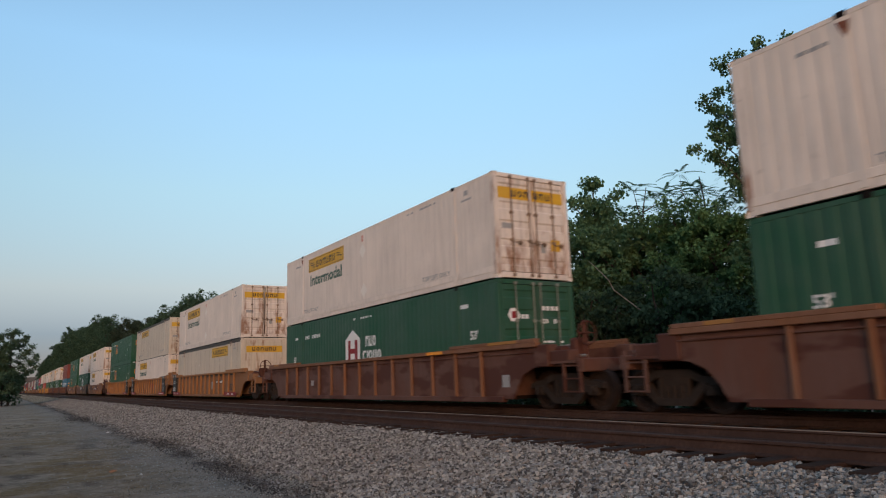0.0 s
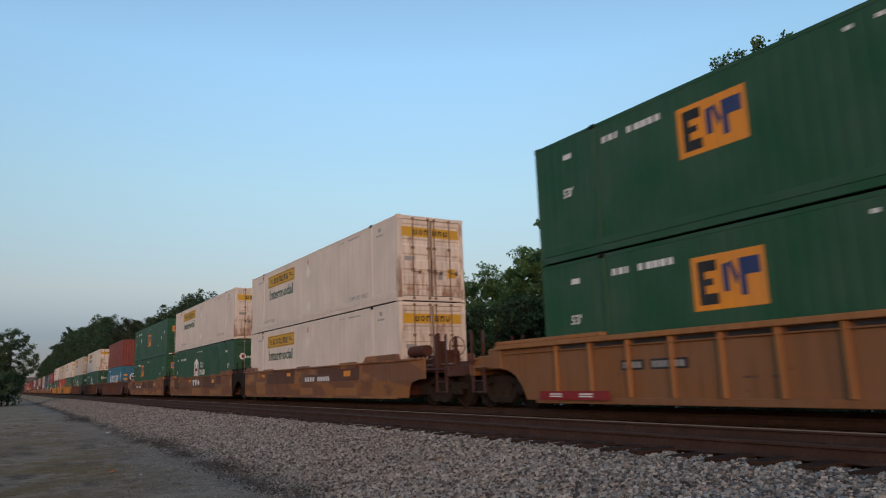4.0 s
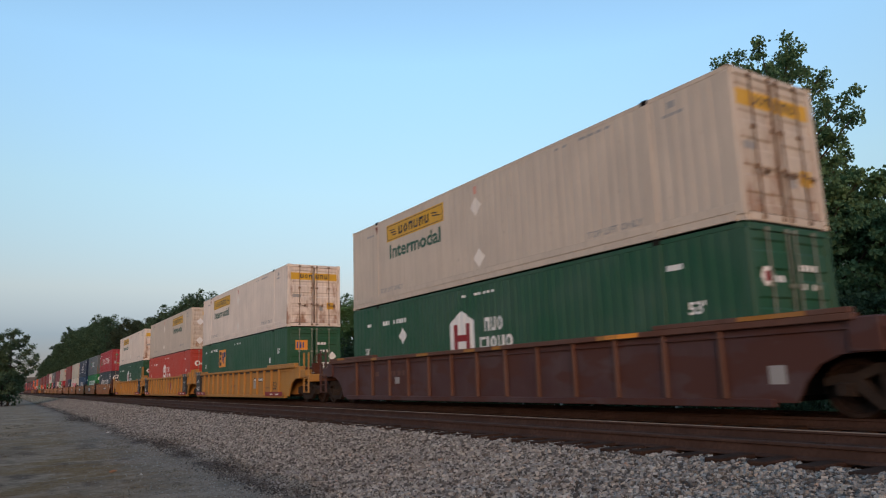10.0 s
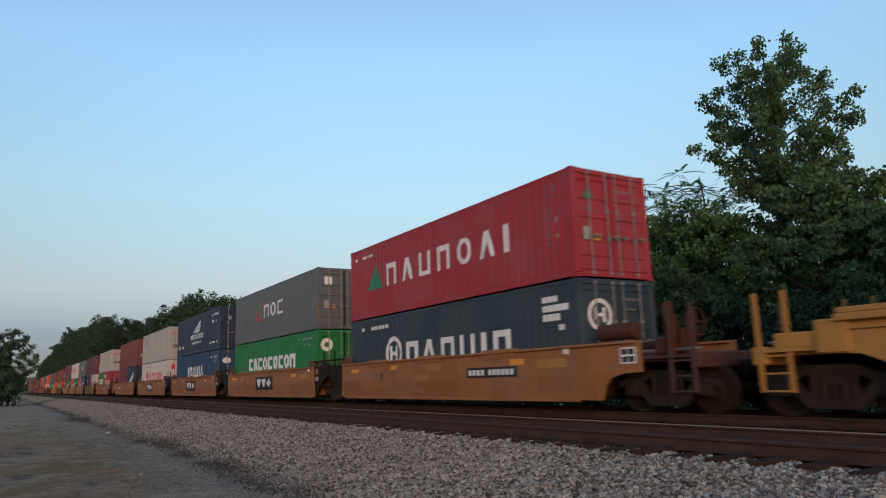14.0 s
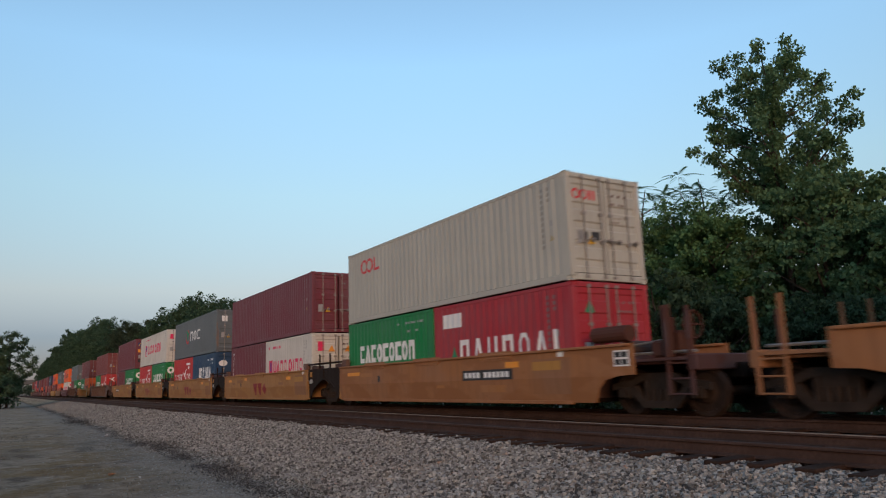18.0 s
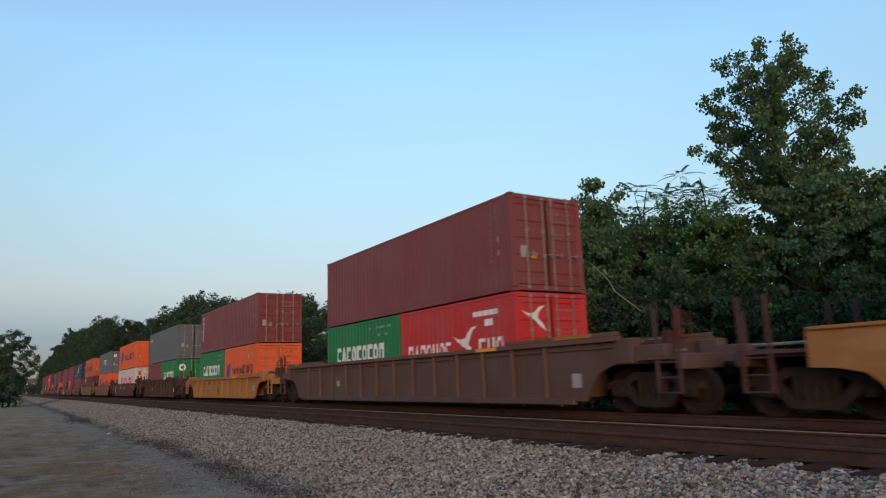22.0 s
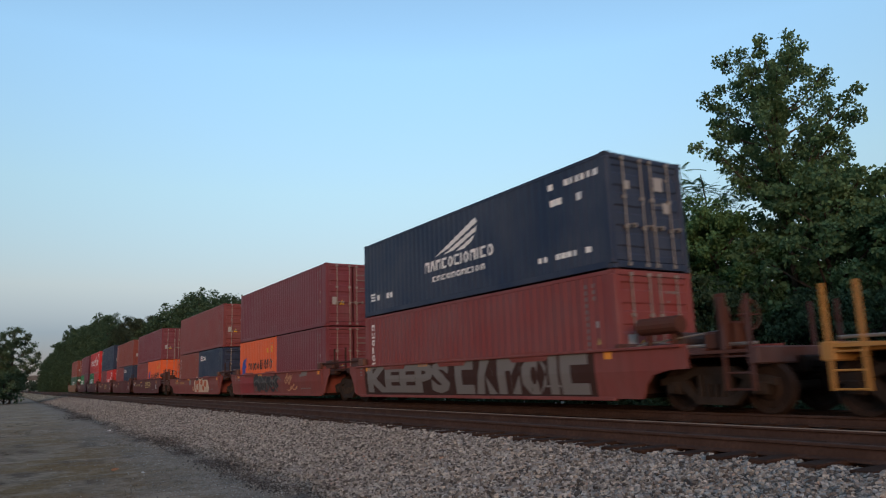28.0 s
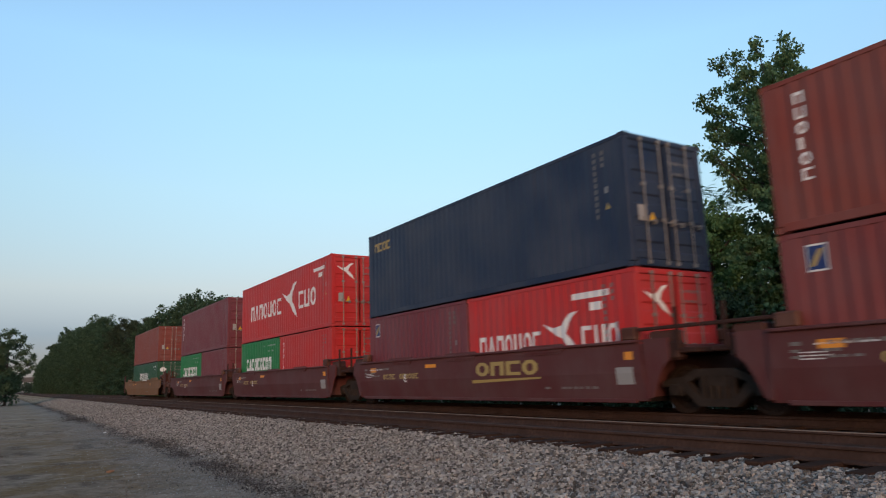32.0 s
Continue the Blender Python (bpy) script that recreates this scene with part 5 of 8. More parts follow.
def well_car(kind, colour, y, wl, jf, jr, hf, hr, label, posts=False, ribs=12, high=1.58):
    paint = PAINT[colour]
    car = rolling("well_car", y, 0.0, label, "freight car", "well cars of the train")
    top = high if kind == "ribbed" else (1.27 if colour == "redwell" else 1.44)
    worn = WORN[colour] if colour in GRIMY and kind == "ribbed" else paint
    if kind == "smooth":
        BENT.add(car.name)
    out = sill_outline("open" if colour == "darkwell" else kind, wl, jf, jr)
    out = [(p, top if z > 1.43 else z) for p, z in out]
    y0, y1 = min(p[0] for p in out), max(p[0] for p in out)
    for s in (-1, 1):
        xa, xb = sorted((s * 1.44, s * 1.38)) if kind == "ribbed" else sorted((s * 1.50, s * 1.46))
        part("side_sill", slab(out, xa, xb) if kind == "ribbed" else bend(slab(out, xa, xb)), paint, car)
        xa, xb = sorted((s * 1.56, s * 1.37))
        if kind == "ribbed":
            part("top_chord", bevelled(boxes((xa, xb, y0, y1, top - 0.11, top)), 0.012), worn, car)
            if s < 0:
                part("flange", boxes((*sorted((s * 1.44, s * 1.49)), y0 + 0.1, y1 - 0.1, top - 0.235, top - 0.21)), paint, car)
            part("bottom_chord", bevelled(boxes((*sorted((s * 1.50, s * 1.36)), -0.25, wl + 0.25, 0.185, 0.32)), 0.012), paint, car)
            for a, b in ((y0 + 0.05, 2.05), (wl - 2.05, y1 - 0.05)):
                part("end_cap", bevelled(boxes((xa, xb, a, b, top, top + 0.09)), 0.012), worn, car)
            at = [wl * (k + 0.5) / ribs for k in range(ribs)]
            if s > 0:
                tagged(part("rib_row", boxes(*[(1.44, 1.535, yy - 0.037, yy + 0.037, 0.32, top - 0.11) for yy in at]), worn, car), kind="stuff")
            else:
                for yy in at:
                    part("rib", shared(("rib", top), worn, lambda: bevelled(boxes((-1.535, -1.44, -0.037, 0.037, 0.32, top - 0.11)), 0.012)), None, car, at=pose(0, yy, 0))
        else:
            part("top_chord", bevelled(boxes((xa, xb, y0 + 0.1, y1 - 0.1, top - 0.06, top)), 0.012), paint, car)
            for k in range(3):
                yy = wl * (0.22 + 0.28 * k)
                part("top_guide", shared(("guide", s), paint, lambda: guide_mesh(s)), None, car, at=pose(0, yy, top))
            if wl > 14:
                for a, b in ((-0.2, 2.3), (wl - 1.5, wl + 0.2)):
                    part("end_cap", bevelled(slab([(a, top), (b, top), (b - 0.25, top + 0.19), (a + 0.1, top + 0.19)], *sorted((s * 1.53, s * 1.38))), 0.01), paint, car)
            part("bottom_lip", bevelled(boxes((*sorted((s * 1.455, s * 1.38)), 0.0, wl, 0.22, 0.30)), 0.01), paint, car)
    part("floor_frame", boxes(*[(-1.36, 1.36, wl * k / 7 - 0.14, wl * k / 7 + 0.14, 0.24, 0.33) for k in range(8)], (-0.5, 0.5, 0, wl, 0.25, 0.31)), STEEL, car)
    car_end(car, kind, paint, 0.0, -1, jf, hf, posts, True)
    car_end(car, kind, paint, wl, 1, jr, hr, posts, False)
    if jf == "c":
        truck(car, -2.1 if hf > 3 else -1.8)
    else:
        truck(car, -hf)
    if jr == "c":
        truck(car, wl + (2.1 if hr > 3 else 1.8))
    return car


# ---- the setting ----
def field_noise(x, y, s):
    return noise.noise(Vector((x * s, y * s, 0.3)))


def sooty(nt, v):
    """Where cinders and oil have blackened the soil along the foot of the ballast: a long broken strip."""
    sep = nt.nodes.new("ShaderNodeSeparateXYZ")
    nt.links.new(v, sep.inputs[0])
    wob = nt.nodes.new("ShaderNodeMath")
    wob.operation = "MULTIPLY_ADD"
    wob.inputs[1].default_value = 1.5
    nt.links.new(noisy(nt, spot(nt, (1, 0.28, 1), False), 1.1, 5, 0.6), wob.inputs[0])
    nt.links.new(sep.outputs[0], wob.inputs[2])
    off = nt.nodes.new("ShaderNodeMath")
    off.operation = "SUBTRACT"
    off.inputs[1].default_value = 4.42
    nt.links.new(wob.outputs[0], off.inputs[0])
    size = nt.nodes.new("ShaderNodeMath")
    size.operation = "ABSOLUTE"
    nt.links.new(off.outputs[0], size.inputs[0])
    near = ramp(nt, size.outputs[0], 0.05, 0.52, (0.85, 0.85, 0.85, 1), (0, 0, 0, 1))
    return mixed(nt, 1.0, near, ramp(nt, noisy(nt, spot(nt, (1, 0.4, 1), False), 0.9, 5, 0.6), 0.40, 0.56), "MULTIPLY")


def dirt_material():
    m, nt, b = nodes_of("trodden_dirt")
    v = spot(nt, shuffle=False)
    c = mixed(nt, ramp(nt, noisy(nt, v, 0.5, 8, 0.66), 0.36, 0.64), (0.222, 0.173, 0.128), (0.372, 0.296, 0.226))
    c = mixed(nt, ramp(nt, noisy(nt, spot(nt, (1.2, 0.7, 1), False), 0.9, 8, 0.68), 0.50, 0.60), c, (0.172, 0.134, 0.104))
    c = mixed(nt, ramp(nt, noisy(nt, v, 0.55, 8, 0.68), 0.49, 0.57), c, (0.240, 0.168, 0.100))
    # a pale, dusty stretch of the track farther along
    sep = nt.nodes.new("ShaderNodeSeparateXYZ")
    nt.links.new(v, sep.inputs[0])
    along = nt.nodes.new("ShaderNodeMath")
    along.operation = "MULTIPLY_ADD"
    along.inputs[1].default_value = 9.0
    nt.links.new(noisy(nt, v, 0.35, 4, 0.6), along.inputs[0])
    nt.links.new(sep.outputs[1], along.inputs[2])
    dusty = nt.nodes.new("ShaderNodeMapRange")
    dusty.inputs["From Min"].default_value, dusty.inputs["From Max"].default_value, dusty.inputs["To Max"].default_value = 27.0, 42.0, 0.38
    nt.links.new(along.outputs[0], dusty.inputs["Value"])
    c = mixed(nt, dusty.outputs[0], c, (0.46, 0.375, 0.29))
    # brown earth away from the line, greyer with stone dust towards it
    c = mixed(nt, ramp(nt, noisy(nt, v, 2.2, 6, 0.7), 0.4, 0.62), c, mixed(nt, 1.0, c, (0.90, 0.90, 0.92), "MULTIPLY"))
    c = mixed(nt, 1.0, c, (1.04, 0.98, 0.92), "MULTIPLY")
    edge = nt.nodes.new("ShaderNodeMath")
    edge.operation = "MULTIPLY_ADD"
    edge.inputs[1].default_value = 1.6
    nt.links.new(noisy(nt, v, 0.9, 6, 0.65), edge.inputs[0])
    nt.links.new(sep.outputs[0], edge.inputs[2])
    side = nt.nodes.new("ShaderNodeMapRange")
    side.inputs["From Min"].default_value, side.inputs["From Max"].default_value, side.inputs["To Max"].default_value = 2.6, 4.1, 0.62
    nt.links.new(edge.outputs[0], side.inputs["Value"])
    bits = node(nt, "ShaderNodeTexVoronoi", Scale=38.0, Randomness=1.0)
    nt.links.new(v, bits.inputs["Vector"])
    c = mixed(nt, side.outputs[0], c, ramp(nt, bits.outputs["Color"], 0.1, 0.9, (0.165, 0.144, 0.120, 1), (0.40, 0.352, 0.300, 1)))
    c = mixed(nt, ramp(nt, noisy(nt, v, 6, 8, 0.75), 0.48, 0.66), c, mixed(nt, 1.0, c, (0.62, 0.60, 0.59), "MULTIPLY"))
    c = mixed(nt, sooty(nt, v), c, (0.084, 0.073, 0.069))
    c = mixed(nt, ramp(nt, noisy(nt, v, 34, 5, 0.7), 0.57, 0.70), c, (0.37, 0.33, 0.28))
    nt.links.new(c, b.inputs["Base Color"])
    b.inputs["Roughness"].default_value = 0.95
    b.inputs["Specular IOR Level"].default_value = 0.0
    bumped(nt, b, noisy(nt, v, 30, 8, 0.7), 0.6, 0.03)
    return m


def gravel_material(name, tint=1.0, cell=22.0, relief=0.9, warm=(1.0, 1.0, 1.0)):
    m, nt, b = nodes_of(name)
    v = spot(nt, shuffle=False)
    vo = node(nt, "ShaderNodeTexVoronoi", Scale=cell, Randomness=1.0)
    nt.links.new(v, vo.inputs["Vector"])
    grey = ramp(nt, vo.outputs["Color"], 0.1, 0.9, tuple(tint * c * w for c, w in zip((0.190, 0.170, 0.146), warm)) + (1,), tuple(tint * c * w for c, w in zip((0.47, 0.43, 0.375), warm)) + (1,))
    gaps = ramp(nt, vo.outputs["Distance"], 0.35, 0.65, (1, 1, 1, 1), (0.30, 0.27, 0.25, 1))
    c = mixed(nt, 1.0, grey, gaps, "MULTIPLY")
    c = mixed(nt, ramp(nt, noisy(nt, v, 0.5, 5), 0.45, 0.75), c, mixed(nt, 1.0, c, (0.78, 0.68, 0.60), "MULTIPLY"))
    c = mixed(nt, sooty(nt, v), c, mixed(nt, 1.0, c, (0.34, 0.32, 0.32), "MULTIPLY"))
    # the bed turns much darker and redder from the near track's outer edge onward
    sx = nt.nodes.new("ShaderNodeSeparateXYZ")
    nt.links.new(v, sx.inputs[0])
    edge = nt.nodes.new("ShaderNodeMath")
    edge.operation = "MULTIPLY_ADD"
    edge.inputs[1].default_value = 0.5
    nt.links.new(noisy(nt, v, 1.5, 4), edge.inputs[0])
    nt.links.new(sx.outputs[0], edge.inputs[2])
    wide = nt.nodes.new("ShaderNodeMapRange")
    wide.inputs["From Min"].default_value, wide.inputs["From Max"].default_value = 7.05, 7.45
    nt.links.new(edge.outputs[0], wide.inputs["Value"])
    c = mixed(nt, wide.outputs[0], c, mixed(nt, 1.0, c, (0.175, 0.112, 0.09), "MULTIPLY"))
    nt.links.new(c, b.inputs["Base Color"])
    b.inputs["Roughness"].default_value = 0.9
    b.inputs["Specular IOR Level"].default_value = 0.0
    inv = nt.nodes.new("ShaderNodeMath")
    inv.operation = "SUBTRACT"
    inv.inputs[0].default_value = 1.0
    nt.links.new(vo.outputs["Distance"], inv.inputs[1])
    bumped(nt, b, inv.outputs[0], relief, 0.04)
    return m


def stone_material():
    m, nt, b = nodes_of("crushed_stone")
    g = nt.nodes.new("ShaderNodeNewGeometry")
    r = nt.nodes.new("ShaderNodeValToRGB")
    r.color_ramp.interpolation = "LINEAR"
    els = r.color_ramp.elements
    els[0].position, els[0].color = 0.0, (0.050, 0.046, 0.044, 1)
    els[1].position, els[1].color = 1.0, (0.47, 0.445, 0.40, 1)
    for p, c in ((0.25, (0.140, 0.130, 0.120, 1)), (0.45, (0.250, 0.228, 0.204, 1)), (0.62, (0.262, 0.256, 0.246, 1)), (0.80, (0.362, 0.344, 0.314, 1)), (0.955, (0.455, 0.432, 0.395, 1)), (0.965, (0.34, 0.225, 0.170, 1)), (0.975, (0.455, 0.432, 0.395, 1))):
        e = els.new(p)
        e.color = c
    nt.links.new(g.outputs["Random Per Island"], r.inputs[0])
    v = spot(nt, shuffle=False)
    c = mixed(nt, ramp(nt, noisy(nt, v, 60, 4), 0.35, 0.7), r.outputs[0], mixed(nt, 1.0, r.outputs[0], (0.74, 0.73, 0.72), "MULTIPLY"))
    c = mixed(nt, sooty(nt, v), c, mixed(nt, 1.0, c, (0.36, 0.35, 0.35), "MULTIPLY"))
    nt.links.new(c, b.inputs["Base Color"])
    b.inputs["Roughness"].default_value = 0.88
    b.inputs["Specular IOR Level"].default_value = 0.2
    return m


DIRT = dirt_material()
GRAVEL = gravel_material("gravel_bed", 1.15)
# same ballast, tinted paler and warmer to offset the blue light far off
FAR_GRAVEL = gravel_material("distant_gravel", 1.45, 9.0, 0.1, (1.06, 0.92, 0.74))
STONE = stone_material()
RUSTRAIL = plain("rusty_rail", (0.066, 0.038, 0.0295), 0.8, 0.3, 2.0)
DULL = plain("dull_rail_head", (0.074, 0.044, 0.034), 0.7, 0.2, 3.0)
CINDER = plain("black_cinders", (0.058, 0.050, 0.047), 0.95, 0.5, 12.0)
# matte pale brown: the sheen along the rail head is put into the colour
SHINE = plain("rail_head_sheen", (0.27, 0.195, 0.145), 0.58, 0.1, 8.0, 0.0, 0.02)
TIEWOOD = plain("creosoted_wood", (0.044, 0.024, 0.0165), 0.9, 0.4, 2.5, 0.0, 0.4)
NEARC, GZ = 8.20, -0.75


def lay(name, xs, ys, height, material, kind, label, category):
    nx, ny = len(xs), len(ys)
    verts = [(x, y, height(x, y)) for y in ys for x in xs]
    faces = [(j * nx + i, j * nx + i + 1, (j + 1) * nx + i + 1, (j + 1) * nx + i) for j in range(ny - 1) for i in range(nx - 1)]
    me = bpy.data.meshes.new(name)
    me.from_pydata(verts, [], faces)
    me.materials.append(material)
    me.shade_smooth()
    return tagged(new(name, me), label, category, kind=kind)


def ground_z(x, y):
    near = max(0.0, 1 - math.hypot(x, y - 10) / 60)
    z = GZ + near * (0.045 * field_noise(x, y, 0.55) + 0.02 * field_noise(x, y, 2.3))
    if x > 15.5:
        z += -0.35 * min(1, (x - 15.5) / 2)
    if x < -6:
        z += 0.25 * min(1, (-6 - x) / 20)
    return z


def steps(*pieces):
    out = []
    for a, b, n in pieces:
        out += [a + (b - a) * k / n for k in range(n)]
    return out + [pieces[-1][1]]


lay("ground", steps((-1500, -60, 6), (-60, -6, 18), (-6, 6, 60), (6, 30, 12), (30, 1500, 8)), steps((-600, -30, 5), (-30, 0, 10), (0, 40, 120), (40, 140, 40), (140, 3000, 14)), ground_z, DIRT, "structure", "trodden grey-brown dirt and thin dry grass beside the line", "ground")

BED = [(2.6, GZ - 0.10), (3.7, GZ + 0.015), (6.55, -0.23), (6.95, -0.21), (9.4, -0.22), (10.1, -0.28), (10.6, -0.22), (13.4, -0.22), (13.8, -0.24), (15.8, -1.15)]


def bed_z(x, y):
    for (xa, za), (xb, zb) in zip(BED, BED[1:]):
        if x <= xb:
            return za + (zb - za) * (x - xa) / (xb - xa) + 0.018 * field_noise(x, y, 3.0) * (1 if y < 60 else 0)
    return BED[-1][1]


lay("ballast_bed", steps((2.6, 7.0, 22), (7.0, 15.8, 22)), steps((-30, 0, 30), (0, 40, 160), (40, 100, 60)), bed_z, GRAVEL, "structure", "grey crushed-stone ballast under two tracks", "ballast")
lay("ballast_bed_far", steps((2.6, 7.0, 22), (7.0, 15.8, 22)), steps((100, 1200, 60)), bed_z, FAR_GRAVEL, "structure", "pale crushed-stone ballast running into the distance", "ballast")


def rail_mesh(length, step):
    out = [(-0.07, -0.175), (-0.07, -0.160), (-0.018, -0.135), (-0.010, -0.06), (-0.012, -0.045), (-0.036, -0.035), (-0.036, -0.008), (-0.028, 0.0), (0.028, 0.0), (0.036, -0.008), (0.036, -0.035), (0.012, -0.045), (0.010, -0.06), (0.018, -0.135), (0.07, -0.160), (0.07, -0.175)]
    bm = bmesh.new()
    a = [bm.verts.new((x, -30, z)) for x, z in out]
    b = [bm.verts.new((x, length, z)) for x, z in out]
    n = len(out)
    for i in range(n):
        f = bm.faces.new((a[i], b[i], b[(i + 1) % n], a[(i + 1) % n]))
        f.material_index = 1 if i in (6, 7) else 0
    bm.faces.new(a)
    bm.faces.new(b[::-1])
    bmesh.ops.recalc_face_normals(bm, faces=bm.faces[:])
    return bm


def track(cx, name, count):
    t = tagged(new(name), "rusty steel rails on dark creosoted wooden ties", "railway track", kind="structure")
    for s in (-1, 1):
        bm = rail_mesh(1200, 0)
        me = bpy.data.meshes.new("rail")
        bm.to_mesh(me)
        bm.free()
        me.materials.append(RUSTRAIL)
        me.materials.append(SHINE if cx < 10 and s > 0 else DULL)
        part("rail", me, None, t, "rusty rail, worn head with its sheen painted pale" if cx < 10 and s > 0 else "rusty brown rail", at=pose(cx + s * 0.755, 0, 0))
    rnd = random.Random(int(cx * 10))
    tie = shared(("tie",), TIEWOOD, lambda: bevelled(boxes((-1.36, 1.36, -0.115, 0.115, -0.36, -0.185)), 0.015))
    plate = shared(("tieplate",), RUSTRAIL, lambda: bevelled(boxes((-0.18, 0.18, -0.095, 0.095, -0.19, -0.168)), 0.004))
    for k in range(count):
        y = 1.0 + k * 0.535
        part("tie", tie, None, t, at=pose(cx + rnd.uniform(-0.10, 0.08), y + rnd.uniform(-0.03, 0.03), rnd.uniform(0.015, 0.04), 0, 0, rnd.uniform(-1.5, 1.5)))
        if k < 22 and cx < 10:
            for s in (-1, 1):
                part("tie_plate", plate, None, t, at=pose(cx + s * 0.755, y, 0.0))
    y0 = 1.0 + count * 0.535
    bm = bmesh.new()
    for k in range(500):
        y = y0 + k * 0.535
        box(bm, cx - 1.3, cx + 1.3, y - 0.115, y + 0.115, -0.3, -0.185)
    for k in range(50):
        y = 1.0 - (k + 1) * 0.535
        box(bm, cx - 1.3, cx + 1.3, y - 0.115, y + 0.115, -0.3, -0.185)
    tagged(part("far_ties", bm, TIEWOOD, t), kind="stuff")
    return t


track(NEARC, "near_track", 84)
track(XC, "far_track", 16)


def scattered(name, count, lo, hi, size, seed, place, material, label, category, power=1.0):
    """Many small stones in one mesh, denser towards the camera."""
    rng = np.random.default_rng(seed)
    bv = np.array([(a, b, c) for a in (-0.72, 0.72) for b in (-0.72, 0.72) for c in (-0.72, 0.72)])
    bf = np.array([(0, 1, 3), (0, 3, 2), (4, 6, 7), (4, 7, 5), (0, 4, 5), (0, 5, 1), (2, 3, 7), (2, 7, 6), (0, 2, 6), (0, 6, 4), (1, 5, 7), (1, 7, 3)])
    x = lo[0] + (hi[0] - lo[0]) * rng.random(count)
    y = lo[1] + (hi[1] - lo[1]) * rng.random(count) ** power
    keep = place(x, y, rng)
    x, y = x[keep], y[keep]
    n = len(x)
    z = np.array([max(bed_z(a, b), ground_z(a, b) + 0.0) if 2.6 < a < 15.8 else ground_z(a, b) for a, b in zip(x, y)])
    s = (size[0] + (size[1] - size[0]) * rng.random(n) ** 1.5) * (np.clip((x - 2.6) / 1.5, 0.3, 1) if name == "ballast_stones" else 1)
    sq = rng.uniform(0.55, 1.15, (n, 1, 3))
    jit = 1 + rng.uniform(-0.5, 0.35, (n, len(bv), 3))
    ang = rng.random(n) * math.tau
    tilt = rng.uniform(-0.7, 0.7, n)
    v = bv[None] * sq * jit * s[:, None, None]
    ct, st = np.cos(tilt)[:, None], np.sin(tilt)[:, None]
    v = np.stack([v[..., 0], v[..., 1] * ct - v[..., 2] * st, v[..., 1] * st + v[..., 2] * ct], -1)
    c, sn = np.cos(ang)[:, None], np.sin(ang)[:, None]
    v = np.stack([v[..., 0] * c - v[..., 1] * sn, v[..., 0] * sn + v[..., 1] * c, v[..., 2]], -1)
    v += np.stack([x, y, z + s * rng.uniform(0.1, 0.75, n)], -1)[:, None]
    f = bf[None] + (np.arange(n) * len(bv))[:, None, None]
    me = bpy.data.meshes.new(name)
    me.vertices.add(n * len(bv))
    me.vertices.foreach_set("co", v.reshape(-1))
    me.loops.add(f.size)
    me.loops.foreach_set("vertex_index", f.reshape(-1).astype(np.int32))
    me.polygons.add(f.size // 3)
    me.polygons.foreach_set("loop_start", np.arange(0, f.size, 3, dtype=np.int32))
    me.update(calc_edges=True)
    me.shade_flat()
    me.materials.append(material)
    return tagged(new(name, me), label, category, kind="stuff")


def on_shoulder(x, y, rng):
    toe = 4.02 + 0.15 * np.sin(y * 0.45) + 0.12 * np.sin(y * 1.3)
    between = np.abs((y - 1.0) / 0.535 % 1.0 - 0.5) < 0.5 - 0.27
    return (x > toe + 0.1 - 1.3 * rng.random(len(x)) ** 14) & ((x < 6.80) | (between & (x < 7.22 - 0.12 * rng.random(len(x)))))


scattered("ballast_stones", 135000, (2.2, 3.2), (7.25, 30.0), (0.016, 0.035), 5, on_shoulder, STONE, "pale grey crushed ballast stones on the track shoulder", "ballast", 1.7)
scattered("ballast_stones", 66000, (2.6, 28.0), (7.0, 110.0), (0.019, 0.037), 15, on_shoulder, STONE, "pale grey crushed ballast stones on the track shoulder", "ballast", 1.5)
scattered("loose_gravel", 62000, (-2.0, 6.0), (4.2, 34.0), (0.003, 0.011), 6, lambda x, y, rng: rng.random(len(x)) < np.clip((x + 1.0) / 4.6, 0.01, 1) ** 3.0, STONE, "scattered small stones on the dirt", "gravel", 1.5)
STRIPS = [(3.4, 44.0, 0.5, 5.0), (3.75, 27.0, 0.3, 3.0), (3.72, 19.5, 0.26, 2.0), (3.5, 14.0, 0.26, 1.4), (3.5, 10.8, 0.24, 0.9)]


def on_strip(x, y, rng):
    """Long dark strips of cinders along the foot of the ballast."""
    near = np.zeros(len(x))
    for cx, cy, wx, wy in STRIPS:
        near = np.maximum(near, np.exp(-((x - cx) / wx) ** 2 - ((y - cy) / wy) ** 2))
    return rng.random(len(x)) < near ** 1.2


scattered("black_cinder", 30000, (2.0, 8.5), (4.3, 50.0), (0.006, 0.018), 8, on_strip, CINDER, "dark cinders and soot along the foot of the ballast", "cinders", 1.4)


